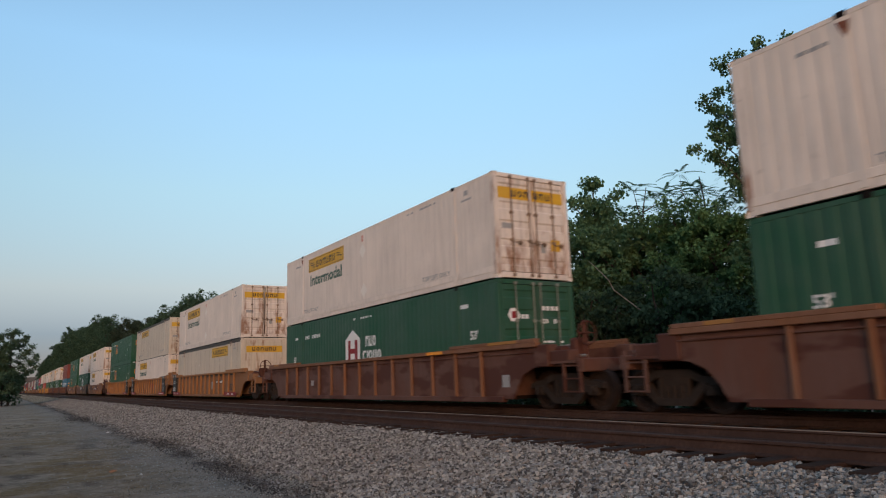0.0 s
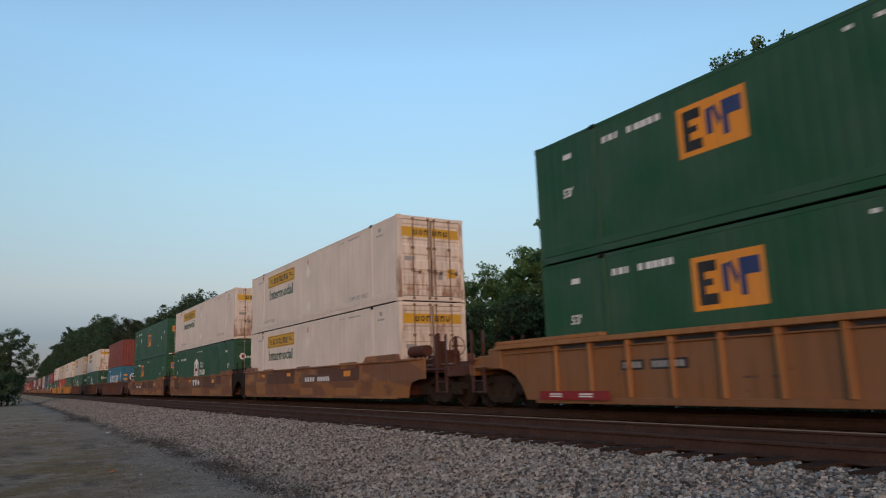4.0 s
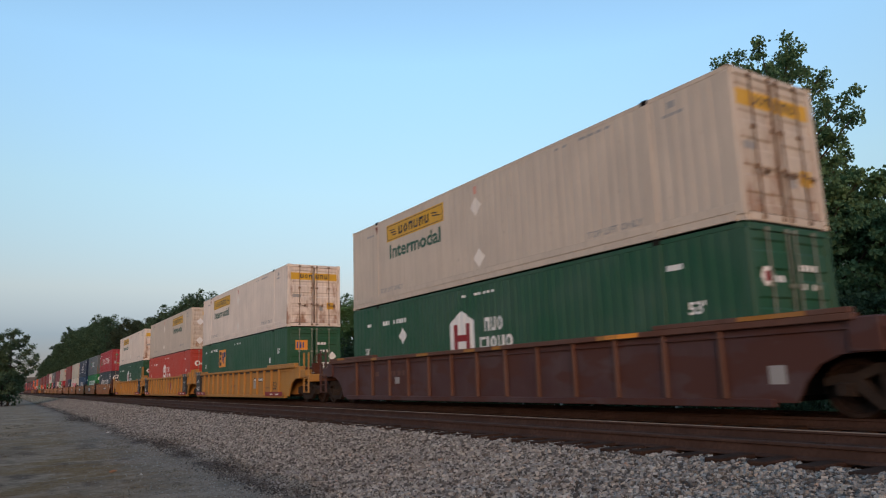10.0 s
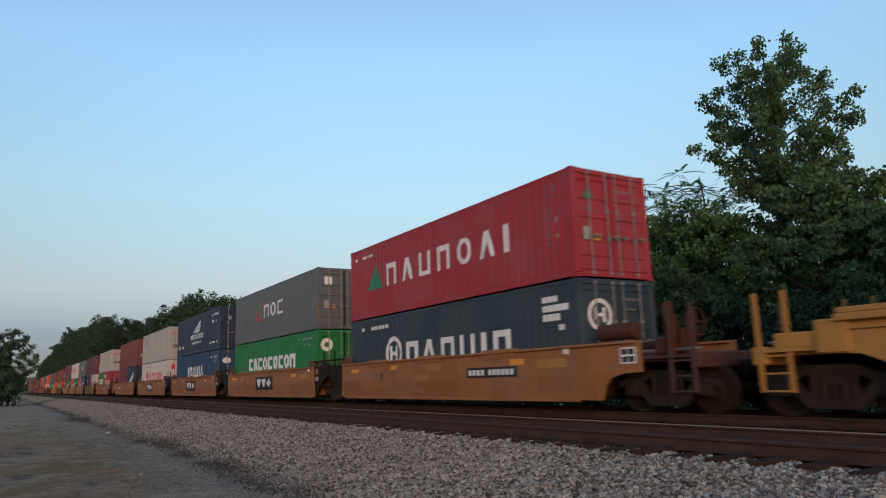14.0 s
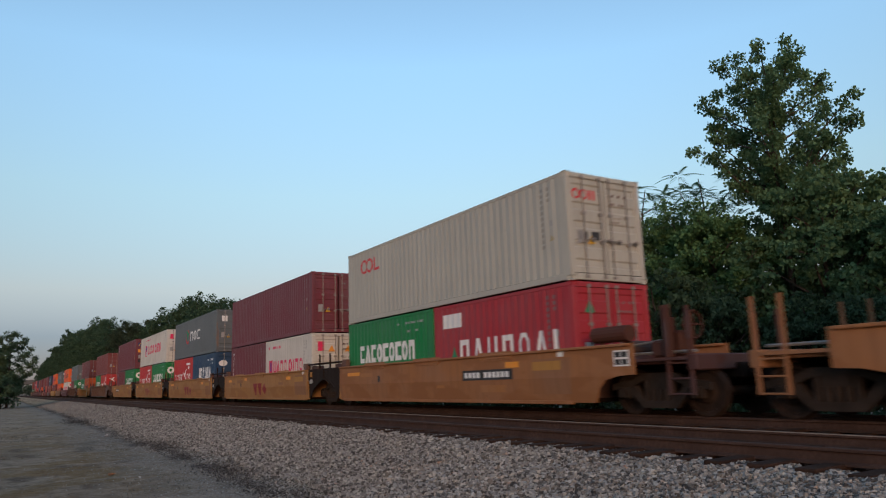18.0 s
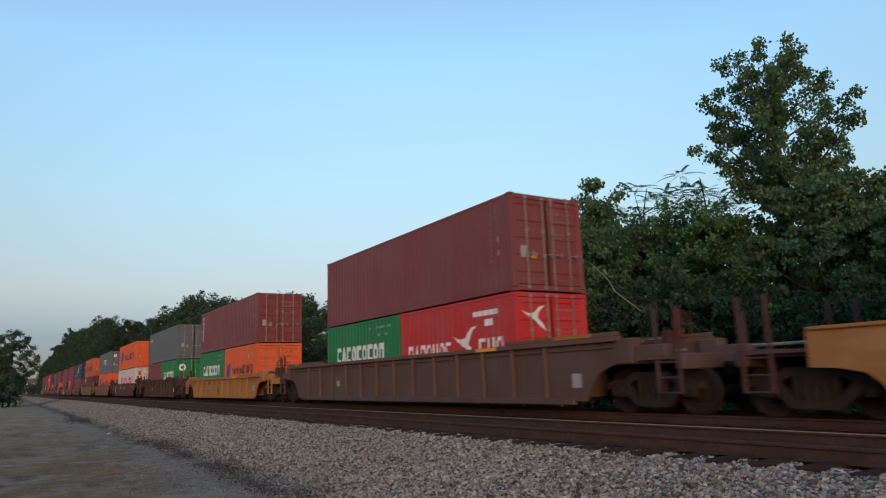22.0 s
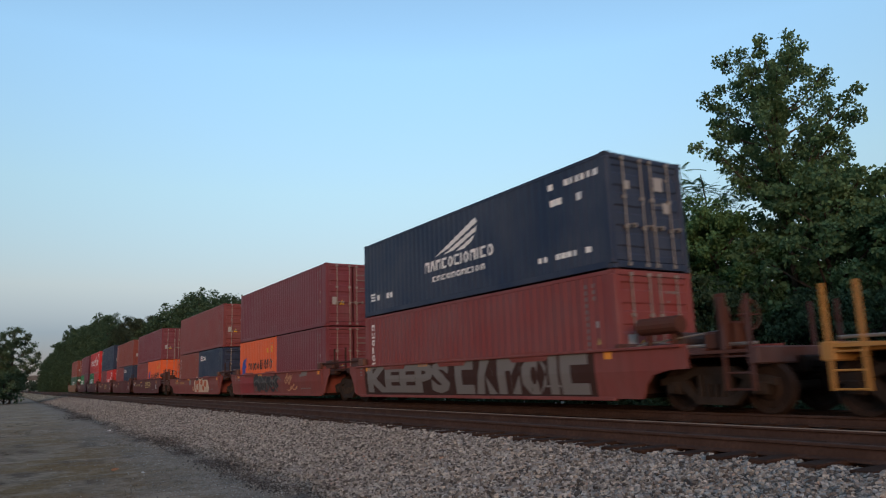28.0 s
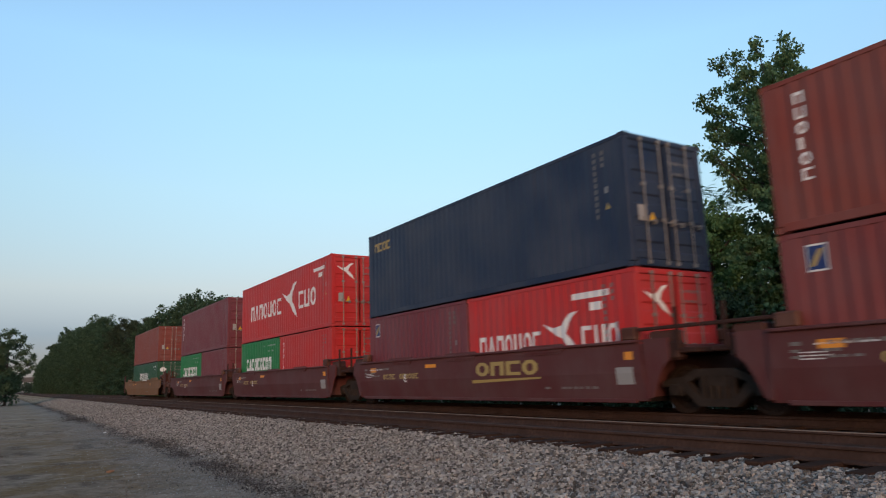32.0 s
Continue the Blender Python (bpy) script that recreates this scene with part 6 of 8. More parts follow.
def dry_grass():
    """Thin dry grass in loose tufts on the dirt."""
    rng = np.random.default_rng(31)
    n = 2300
    tx, ty = rng.uniform(-6, 3.0, n), 7.5 + 55 * rng.random(n) ** 1.6
    keep = np.array([field_noise(a + 9, b, 0.35) + 0.25 * field_noise(a, b, 1.3) > 0.08 + 0.07 * a / 3 for a, b in zip(tx, ty)])
    tx, ty = tx[keep], ty[keep]
    per = 14
    x = np.repeat(tx, per) + rng.normal(0, 0.09, len(tx) * per)
    y = np.repeat(ty, per) + rng.normal(0, 0.09, len(tx) * per)
    z = np.repeat(np.array([ground_z(a, b) for a, b in zip(tx, ty)]), per) - 0.01
    h = rng.uniform(0.02, 0.07, len(x)) * np.clip(22 / y, 0.4, 1)
    a = rng.random(len(x)) * math.tau
    lx, ly = rng.normal(0, 0.5, len(x)) * h, rng.normal(0, 0.5, len(x)) * h
    w = 0.004 + 0.0006 * np.maximum(0, y - 8)
    p0 = np.stack([x - np.cos(a) * w, y - np.sin(a) * w, z], -1)
    p1 = np.stack([x + np.cos(a) * w, y + np.sin(a) * w, z], -1)
    p2 = np.stack([x + lx, y + ly, z + h], -1)
    v = np.stack([p0, p1, p2], 1).reshape(-1, 3)
    me = bpy.data.meshes.new("dry_grass")
    me.from_pydata(v.tolist(), [], np.arange(len(v)).reshape(-1, 3).tolist())
    me.materials.append(GRASS)
    tagged(new("dry_grass", me), "thin dry yellow-green grass on the dirt", "grass", kind="stuff")


def grass_material():
    m, nt, b = nodes_of("dry_grass")
    g = nt.nodes.new("ShaderNodeNewGeometry")
    c = ramp(nt, g.outputs["Random Per Island"], 0.0, 1.0, (0.066, 0.058, 0.038, 1), (0.120, 0.100, 0.070, 1))
    nt.links.new(c, b.inputs["Base Color"])
    b.inputs["Roughness"].default_value = 0.8
    return m


GRASS = grass_material()
dry_grass()


def litter(name, x, y, size, ink, label, seed):
    """A small crumpled scrap on the dirt."""
    rnd2 = random.Random(seed)
    bm = bmesh.new()
    n = 4
    grid = [[bm.verts.new((size[0] * (i / n - 0.5) + rnd2.uniform(-0.01, 0.01), size[1] * (j / n - 0.5) + rnd2.uniform(-0.01, 0.01), rnd2.uniform(0.0, size[2]))) for i in range(n + 1)] for j in range(n + 1)]
    for j in range(n):
        for i in range(n):
            bm.faces.new((grid[j][i], grid[j][i + 1], grid[j + 1][i + 1], grid[j + 1][i]))
    bmesh.ops.solidify(bm, geom=bm.faces[:], thickness=0.003)
    me = bpy.data.meshes.new(name)
    bm.to_mesh(me)
    bm.free()
    me.materials.append(ink)
    ob = tagged(new(name, me), label, "litter")
    ob.matrix_basis = pose(x, y, ground_z(x, y) + 0.005, 0, 0, rnd2.uniform(0, 90))


litter("crumpled_wrapper", 1.88, 15.18, (0.13, 0.06, 0.05), INK["peach"], "crumpled orange wrapper lying on the dirt", 3)
litter("paper_scrap", 3.30, 28.6, (0.11, 0.10, 0.07), INK["white"], "small white paper scrap beside the ballast", 4)
litter("paper_scrap", 2.22, 14.08, (0.05, 0.04, 0.03), INK["white"], "tiny white paper scrap on the dirt", 5)


# ---- trees ----
def leaf_material(name, a, b_col):
    m, nt, b = nodes_of(name)
    g = nt.nodes.new("ShaderNodeNewGeometry")
    c = ramp(nt, g.outputs["Random Per Island"], 0.0, 1.0, (*a, 1), (*b_col, 1))
    v = spot(nt, shuffle=False)
    c = mixed(nt, ramp(nt, noisy(nt, v, 1.1, 3), 0.42, 0.6), c, mixed(nt, 1.0, c, (0.60, 0.64, 0.60), "MULTIPLY"))
    nt.links.new(c, b.inputs["Base Color"])
    b.inputs["Roughness"].default_value = 0.85
    b.inputs["Specular IOR Level"].default_value = 0.06
    tr = nt.nodes.new("ShaderNodeBsdfTranslucent")
    nt.links.new(c, tr.inputs[0])
    mx = nt.nodes.new("ShaderNodeMixShader")
    mx.inputs[0].default_value = 0.35
    nt.links.new(b.outputs[0], mx.inputs[1])
    nt.links.new(tr.outputs[0], mx.inputs[2])
    nt.links.new(mx.outputs[0], nt.nodes["Material Output"].inputs[0])
    return m


LEAF_A = leaf_material("dark_leaves", (0.090, 0.168, 0.082), (0.152, 0.245, 0.122))
LEAF_B = leaf_material("fresh_leaves", (0.088, 0.176, 0.074), (0.148, 0.255, 0.106))
LEAF_C = leaf_material("far_and_shaded_leaves", (0.044, 0.078, 0.046), (0.098, 0.150, 0.084))
LEAF_D = leaf_material("brownish_leaves", (0.036, 0.050, 0.032), (0.074, 0.094, 0.056))
# paler green: the distance haze over the near-side trees is put into the colour
LEAF_E = leaf_material("hazed_leaves", (0.070, 0.110, 0.062), (0.125, 0.180, 0.100))
BARK = plain("grey_bark", (0.075, 0.060, 0.048), 0.95, 0.35, 6.0, 0.0, 0.5)


def leaves_mesh(name, centres, radii, per, size, seed, flat=0.75):
    """Leaves round many clump centres; each a small folded blade."""
    rng = np.random.default_rng(seed)
    cs = np.repeat(np.array(centres), per, 0)
    rs = np.repeat(np.array(radii), per)
    n = len(cs)
    d = rng.normal(size=(n, 3))
    d /= np.linalg.norm(d, axis=1, keepdims=True)
    p = cs + d * (rs * rng.random(n) ** 0.45)[:, None] * np.array([1, 1, flat])
    s = size * rng.uniform(0.6, 1.35, n)
    a = rng.normal(size=(n, 3))
    a[:, 2] -= 0.5
    a /= np.linalg.norm(a, axis=1, keepdims=True)
    u = np.cross(a, rng.normal(size=(n, 3)))
    u /= np.linalg.norm(u, axis=1, keepdims=True)
    w = np.cross(a, u)
    loc = [(0, 0, 0), (0.42, 0.45, 0.10), (0, 1.0, -0.06), (-0.42, 0.45, 0.10)]
    v = np.stack([p + (u * lx + a * ly + w * lz) * s[:, None] for lx, ly, lz in loc], 1)
    f = np.array([[0, 1, 2], [0, 2, 3]])[None] + (np.arange(n) * 4)[:, None, None]
    me = bpy.data.meshes.new(name)
    me.vertices.add(n * 4)
    me.vertices.foreach_set("co", v.reshape(-1))
    me.loops.add(f.size)
    me.loops.foreach_set("vertex_index", f.reshape(-1).astype(np.int32))
    me.polygons.add(f.size // 3)
    me.polygons.foreach_set("loop_start", np.arange(0, f.size, 3, dtype=np.int32))
    me.update(calc_edges=True)
    return me


def skeleton(seed, height, spread, bare, lobes, clumps, taper=0.0, twigs=True):
    """A trunk with limbs, each ending in a lobe of twigs: the wood as a bmesh, and the places for leaves."""
    rnd = random.Random(seed)
    bm = bmesh.new()
    tips = []
    pts = [Vector((0, 0, -0.3))]
    n = 9
    for k in range(1, n + 1):
        pts.append(Vector((rnd.uniform(-0.12, 0.12), rnd.uniform(-0.12, 0.12), height * 0.88 * k / n)))
    r0 = 0.014 * height + 0.03
    rad = lambda t: r0 * (1 - 0.9 * t) + 0.01
    for k in range(n):
        rod(bm, pts[k], pts[k + 1], rad(k / n), 8, rad((k + 1) / n))
    z0, z1 = height * bare, height
    mid, rz = (z0 + z1) / 2, (z1 - z0) / 2
    for i in range(lobes):
        h = -0.92 + 1.84 * (i + 0.5) / lobes
        ang = i * 2.39996 + rnd.uniform(-0.35, 0.35)
        rim = math.sqrt(max(0.0, 1 - h * h)) ** 0.8 * (1 - taper * max(0.0, h + 0.2))
        reach = spread * rim * rnd.uniform(0.55, 0.86)
        size = spread * rnd.uniform(0.24, 0.38)
        c = Vector((math.cos(ang) * reach, math.sin(ang) * reach, mid + h * (rz - size * 0.7) + rnd.uniform(-0.2, 0.2)))
        t = min(0.95, max(bare * 0.75, (c.z - reach * 0.75) / height))
        k = min(int(t / 0.88 * n), n - 1)
        at = pts[k].lerp(pts[k + 1], min(1.0, t / 0.88 * n - k))
        bend_at = at.lerp(c, 0.55) + Vector((rnd.uniform(-0.15, 0.15), rnd.uniform(-0.15, 0.15), -0.06 * reach))
        rod(bm, at, bend_at, rad(t) * 0.5 + 0.012, 6, rad(t) * 0.32 + 0.01)
        rod(bm, bend_at, c, rad(t) * 0.32 + 0.01, 6, 0.014)
        for j in range(clumps):
            d = Vector((rnd.gauss(0, 1), rnd.gauss(0, 1), rnd.gauss(0, 1) + 0.15)).normalized()
            e = c + Vector((d.x, d.y, d.z * 0.8)) * size * rnd.uniform(0.45, 1.15)
            if twigs:
                rod(bm, c, e, 0.011, 4, 0.004)
            tips.append((e, size * rnd.uniform(0.26, 0.46)))
        tips.append((c, size * 0.55))
    for k in range(int(lobes * (2 - 2 * taper))):
        q = rnd.uniform(0.15, 0.95)
        tips.append((Vector((rnd.gauss(0, 0.3) * spread, rnd.gauss(0, 0.3) * spread, z0 + (z1 - z0) * q)), 0.2 * spread))
    return bm, tips


def open_skeleton(seed, height, base, outline, limbs, clump):
    """A tree with an open crown: limbs rise from the trunk to an uneven outline and carry separate clumps of leaves, with sky between them.
    outline: (part of the crown's height, half its width)."""
    rnd = random.Random(seed)
    bm, tips = bmesh.new(), []
    n = 9
    pts = [Vector((0, 0, -0.3))] + [Vector((rnd.uniform(-0.13, 0.13), rnd.uniform(-0.13, 0.13), height * 0.95 * k / n)) for k in range(1, n + 1)]
    r0 = 0.011 * height + 0.02
    rad = lambda q: r0 * (1 - 0.92 * q) + 0.008
    for k in range(n):
        rod(bm, pts[k], pts[k + 1], rad(k / n), 8, rad((k + 1) / n))

    def on_trunk(z):
        q = max(0.0, min(0.999, z / (height * 0.95))) * n
        return pts[int(q)].lerp(pts[int(q) + 1], q - int(q))

    def half(q):
        for (qa, wa), (qb, wb) in zip(outline, outline[1:]):
            if q <= qb:
                return wa + (wb - wa) * (q - qa) / (qb - qa)
        return outline[-1][1]
    for i in range(limbs):
        q = (i + rnd.uniform(0.2, 0.8)) / limbs
        ang = i * 2.39996 + rnd.uniform(-0.5, 0.5)
        reach = half(q) * rnd.uniform(0.72, 1.06)
        end = Vector((math.cos(ang) * reach, math.sin(ang) * reach, base + q * (height - base) - clump * 0.5))
        root = on_trunk(max(base * 0.7, end.z - reach * rnd.uniform(0.55, 0.95)))
        mid = root.lerp(end, 0.5) + Vector((rnd.uniform(-0.12, 0.12), rnd.uniform(-0.12, 0.12), -0.07 * reach))
        thick = rad(root.z / height)
        rod(bm, root, mid, thick * 0.5 + 0.01, 6, thick * 0.3 + 0.008)
        rod(bm, mid, end, thick * 0.3 + 0.008, 6, 0.010)
        count = 2 + int(reach / clump * 1.15)
        for j in range(count):
            w = 0.22 + 0.78 * (j + rnd.random()) / count
            at = root.lerp(mid, w * 2) if w < 0.5 else mid.lerp(end, w * 2 - 1)
            side = Vector((rnd.gauss(0, 1), rnd.gauss(0, 1), rnd.gauss(0.25, 0.8))).normalized() * clump * rnd.uniform(0.5, 1.5) * (1.25 - 0.5 * w)
            e = at + side
            rod(bm, at, e, 0.010, 4, 0.004)
            tips.append((e, clump * rnd.uniform(0.55, 1.05)))
        tips.append((end, clump * rnd.uniform(0.6, 0.9)))
    return bm, tips


def fronds_mesh(name, tips, seed, length=0.75):
    """Feathered leaves: about each twig's end a whorl of fronds, each with two rows of narrow leaflets."""
    rng = np.random.default_rng(seed)
    verts = []
    for e, _r in tips:
        turn = rng.random() * math.tau
        for k in range(8):
            az, up = turn + k * math.tau / 8 + rng.normal() * 0.2, rng.uniform(-0.1, 0.75)
            size = length * rng.uniform(0.7, 1.2)
            out = np.array([math.cos(az) * math.cos(up), math.sin(az) * math.cos(up), math.sin(up)])
            across = np.array([-math.sin(az), math.cos(az), 0.0])
            for j in range(9):
                q = 0.22 + 0.78 * j / 8
                at = np.array(e) + out * size * q - np.array([0, 0, 0.30 * size * q * q])
                tall = 0.20 * size * (1.25 - 0.6 * q)
                for side in (-1, 1):
                    tip = at + (across * side * 0.86 + out * 0.42) * tall - np.array([0, 0, 0.25 * tall])
                    verts += [at - out * 0.035 * size, tip, at + out * 0.035 * size]
    me = bpy.data.meshes.new(name)
    me.from_pydata([tuple(v) for v in verts], [], np.arange(len(verts)).reshape(-1, 3).tolist())
    return me


TREES = {}


def keep_kind(key, bm, crown, leaf, height):
    me = bpy.data.meshes.new("trunk")
    bm.to_mesh(me)
    bm.free()
    me.materials.append(BARK)
    crown.materials.append(leaf)
    TREES[key] = (me, crown, height)


def tree_kind(key, seed, height, spread, bare, per, leaf, size, lobes, clumps, taper=0.0, twigs=True, flat=0.75):
    bm, tips = skeleton(seed, height, spread, bare, lobes, clumps, taper, twigs)
    keep_kind(key, bm, leaves_mesh("crown", [t[0] for t in tips], [t[1] for t in tips], per, size, seed, flat), leaf, height)


def open_kind(key, seed, height, base, outline, limbs, clump, per, leaf, size):
    bm, tips = open_skeleton(seed, height, base, outline, limbs, clump)
    keep_kind(key, bm, leaves_mesh("crown", [t[0] for t in tips], [t[1] for t in tips], per, size, seed, 0.8), leaf, height)


def feather_kind(key, seed, height, base, outline, limbs, leaf):
    bm, tips = open_skeleton(seed, height, base, outline, limbs, 0.75)
    keep_kind(key, bm, fronds_mesh("crown", tips, seed), leaf, height)


def tree(key, x, y, height, turn, label, z=None, wide=1.0):
    """A tree of that kind whose top stands that high above the ground."""
    t = tagged(new("tree"), label, "tree", "trees along the line")
    trunk, crown, own = TREES[key]
    s = height / own
    t.matrix_basis = pose(x, y, (ground_z(x, y) if z is None else z), 0, 0, turn) @ Matrix.Diagonal((s * wide, s * wide, s, 1))
    part("trunk", trunk, None, t)
    part("crown", crown, None, t)
    return t


open_kind("tall", 11, 14.0, 8.2, [(0, 1.2), (0.14, 2.0), (0.34, 2.9), (0.52, 3.0), (0.72, 2.6), (0.88, 2.15), (1.0, 1.1)], 52, 0.37, 60, LEAF_A, 0.122)
open_kind("airy", 21, 9.5, 2.5, [(0, 1.2), (0.3, 2.3), (0.6, 2.2), (0.85, 1.3), (1.0, 0.4)], 26, 0.5, 70, LEAF_A, 0.15)
feather_kind("feathery", 22, 9.0, 5.2, [(0, 1.4), (0.4, 2.0), (0.8, 1.7), (1.0, 1.0)], 11, LEAF_A)
tree_kind("round", 12, 10.0, 2.9, 0.10, 66, LEAF_A, 0.155, 30, 8, flat=0.55)
tree_kind("broad", 13, 9.0, 3.1, 0.06, 66, LEAF_A, 0.155, 30, 8, flat=0.5)
tree_kind("leafy", 24, 9.0, 2.7, 0.05, 92, LEAF_B, 0.125, 30, 8, 0.45, flat=0.65)
# bushes get the darker leaf colour in place of shade at the wood's foot
tree_kind("low", 14, 5.0, 2.4, 0.0, 50, LEAF_C, 0.15, 22, 7, flat=0.55)
tree_kind("farlow", 17, 5.0, 2.6, 0.0, 24, LEAF_C, 0.22, 14, 7, 0.0, False)
tree_kind("far", 15, 13.0, 3.6, 0.10, 44, LEAF_C, 0.21, 20, 8, 0.0, False)
tree_kind("farround", 16, 11.0, 4.0, 0.0, 44, LEAF_C, 0.22, 20, 8, 0.0, False)
tree_kind("fardark", 18, 13.0, 3.4, 0.10, 46, LEAF_D, 0.20, 22, 8, 0.1, False)
open_kind("faropen", 23, 13.0, 4.0, [(0, 2.4), (0.3, 3.3), (0.65, 2.9), (0.9, 1.8), (1.0, 0.6)], 36, 0.75, 46, LEAF_C, 0.24)

tree("tall", 23.6, 14.1, 14.0, 20, "tall broad-leaved tree with an open dark green crown", wide=0.93)
tree("airy", 24.6, 9.3, 8.9, 200, "open-crowned tree at the edge of the wood")
tree("feathery", 24.4, 21.2, 10.8, 60, "slender tree with feathered leaves above the wood", wide=0.9)
tree("feathery", 23.8, 17.6, 10.3, 150, "slender tree with feathered leaves above the wood", wide=0.95)
tree("airy", 24.4, 24.6, 11.6, 30, "open-crowned tree at the edge of the wood")
for key, x, y, h, a in (("round", 24.4, 25.2, 10.6, 10), ("round", 24.5, 29.0, 9.0, 100), ("broad", 23.6, 21.6, 9.2, 40), ("broad", 23.4, 18.4, 8.9, 150), ("broad", 22.3, 16.2, 8.6, 60), ("broad", 23.2, 12.6, 8.7, 260),
                        ("broad", 22.0, 9.0, 7.0, 200), ("round", 23.0, 6.0, 6.8, 310), ("low", 19.8, 14.6, 4.6, 0), ("low", 19.6, 17.0, 5.6, 70), ("low", 19.4, 20.0, 5.4, 140), ("low", 20.2, 11.8, 4.2, 30), ("low", 19.6, 23.2, 5.6, 180),
                        ("low", 19.6, 9.4, 4.0, 210), ("low", 19.6, 26.5, 5.4, 290), ("broad", 22.5, 27.4, 8.6, 50), ("round", 23.0, 31.0, 8.2, 150), ("broad", 22.4, 34.0, 8.4, 90), ("low", 19.5, 30.0, 4.8, 20), ("low", 19.5, 33.5, 4.6, 80),
                        ("broad", 22.4, 38.0, 8.2, 130), ("round", 23.0, 43.0, 8.4, 200), ("low", 19.5, 37.0, 4.8, 240), ("low", 19.5, 44.0, 5.0, 300), ("low", 19.6, 40.5, 4.6, 110), ("broad", 22.5, 49.0, 8.6, 10), ("low", 19.6, 48.0, 4.8, 60), ("broad", 25.0, 11.6, 8.8, 15), ("round", 27.5, 15.0, 10.0, 75), ("broad", 27.0, 19.0, 8.6, 170), ("broad", 27.0, 23.0, 8.8, 220), ("round", 27.0, 27.5, 8.8, 35), ("broad", 25.5, 8.6, 7.6, 95)):
    key = "leafy" if key != "low" and (y > 26 or y in (16.2, 18.4)) else key
    tree(key, x, y, h, a, "dark green broad-leaved tree at the edge of the wood" if key != "low" else "low leafy bush at the foot of the wood")

# the wood runs on along the line: (distance, height of its top)
SKYLINE = [(54, 9.5), (69, 12.0), (84, 12.8), (95, 15.0), (104, 15.6), (118, 15.8), (124, 14.0), (134, 14.6), (146, 16.4), (160, 18.2), (176, 18.2), (188, 18.0), (202, 20.5), (218, 23.2), (232, 24.0), (252, 23.0), (280, 24.0), (306, 27.0), (345, 25.5), (420, 24.0), (540, 21.5)]


def skyline(y):
    for (ya, ha), (yb, hb) in zip(SKYLINE, SKYLINE[1:]):
        if y <= yb:
            return ha + (hb - ha) * (y - ya) / (yb - ya)
    return SKYLINE[-1][1]


rnd = random.Random(40)
for k in range(48):
    y = 54 + k * 3.2 + k * k * 0.145
    want = skyline(y) + rnd.uniform(-1.3, 0.3)
    key = "fardark" if 141 < y < 182 else ("faropen" if 90 < y < 121 or 205 < y < 240 or k % 5 == 0 else rnd.choice(("far", "farround")))
    tree(key, rnd.uniform(21.8, 23.6), y, want, rnd.uniform(0, 360), "dark tree in the wood beside the line", wide=1.12 if want < 15 else 0.95)
    tree("farround", rnd.uniform(20.0, 21.5), y + 1.5, want * rnd.uniform(0.52, 0.68), rnd.uniform(0, 360), "leafy tree at the edge of the wood", wide=1.2)
    if k % 2 == 0:
        tree("farlow", rnd.uniform(18.2, 19.6), y + 1, rnd.uniform(4.5, 6.0), rnd.uniform(0, 360), "low leafy bush at the foot of the wood", wide=1.3)
tree_kind("sideround", 16, 11.0, 4.0, 0.0, 44, LEAF_E, 0.22, 20, 8, 0.0, False)
tree_kind("sidelow", 17, 5.0, 2.6, 0.0, 24, LEAF_E, 0.22, 14, 7, 0.0, False)
open_kind("sideopen", 23, 13.0, 4.0, [(0, 1.8), (0.3, 3.4), (0.55, 3.3), (0.8, 2.2), (1.0, 0.8)], 36, 0.62, 42, LEAF_E, 0.24)
for x, y, h in ((-2.9, 104, 8.6), (-1.8, 106, 7.6), (-4.5, 100, 6.0)):
    tree("sideround", x, y, h, x * 40, "dark tree on the near side of the line", z=-0.6)
tree("sideopen", 0.45, 103, 9.4, 50, "tree with an open crown on the near side of the line", z=-0.6, wide=1.2)
for x, y, h in ((-1.6, 97, 4.2), (-0.2, 100, 4.4), (-4.2, 94, 4.0)):
    tree("sidelow", x, y, h, x * 70, "low bush on the near side of the line", z=-0.7, wide=1.1)


def undergrowth():
    """Weeds and brambles along the foot of the wood."""
    rng = np.random.default_rng(61)
    cs, rs = [], []
    for _k in range(520):
        y = 3 + 75 * rng.random() ** 1.3
        cs.append((rng.uniform(16.2, 18.8), y, -1.0 + rng.uniform(0.1, 1.2)))
        rs.append(rng.uniform(0.35, 0.7))
    me = leaves_mesh("undergrowth", cs, rs, 60, 0.12, 62, 0.8)
    # darker leaf colour imitates the shade behind and below the train
    me.materials.append(LEAF_C)
    tagged(new("undergrowth", me), "low green weeds along the foot of the wood", "undergrowth", kind="stuff")


undergrowth()
branch = tagged(new("dead_branch"), "pale bare bent branch in front of the leaves", "branch")
bm = bmesh.new()
bends = [(17.9, 18.4, 4.85), (17.7, 18.0, 4.65), (17.5, 17.4, 4.25), (17.45, 17.05, 3.95), (17.5, 16.9, 3.6), (18.4, 16.6, 2.9)]
for k, (a, b) in enumerate(zip(bends, bends[1:])):
    rod(bm, a, b, 0.007 + 0.003 * k, 6, 0.010 + 0.003 * k)
part("stem", bm, plain("bleached_wood", (0.34, 0.28, 0.22), 0.9, 0.2, 6.0), branch)


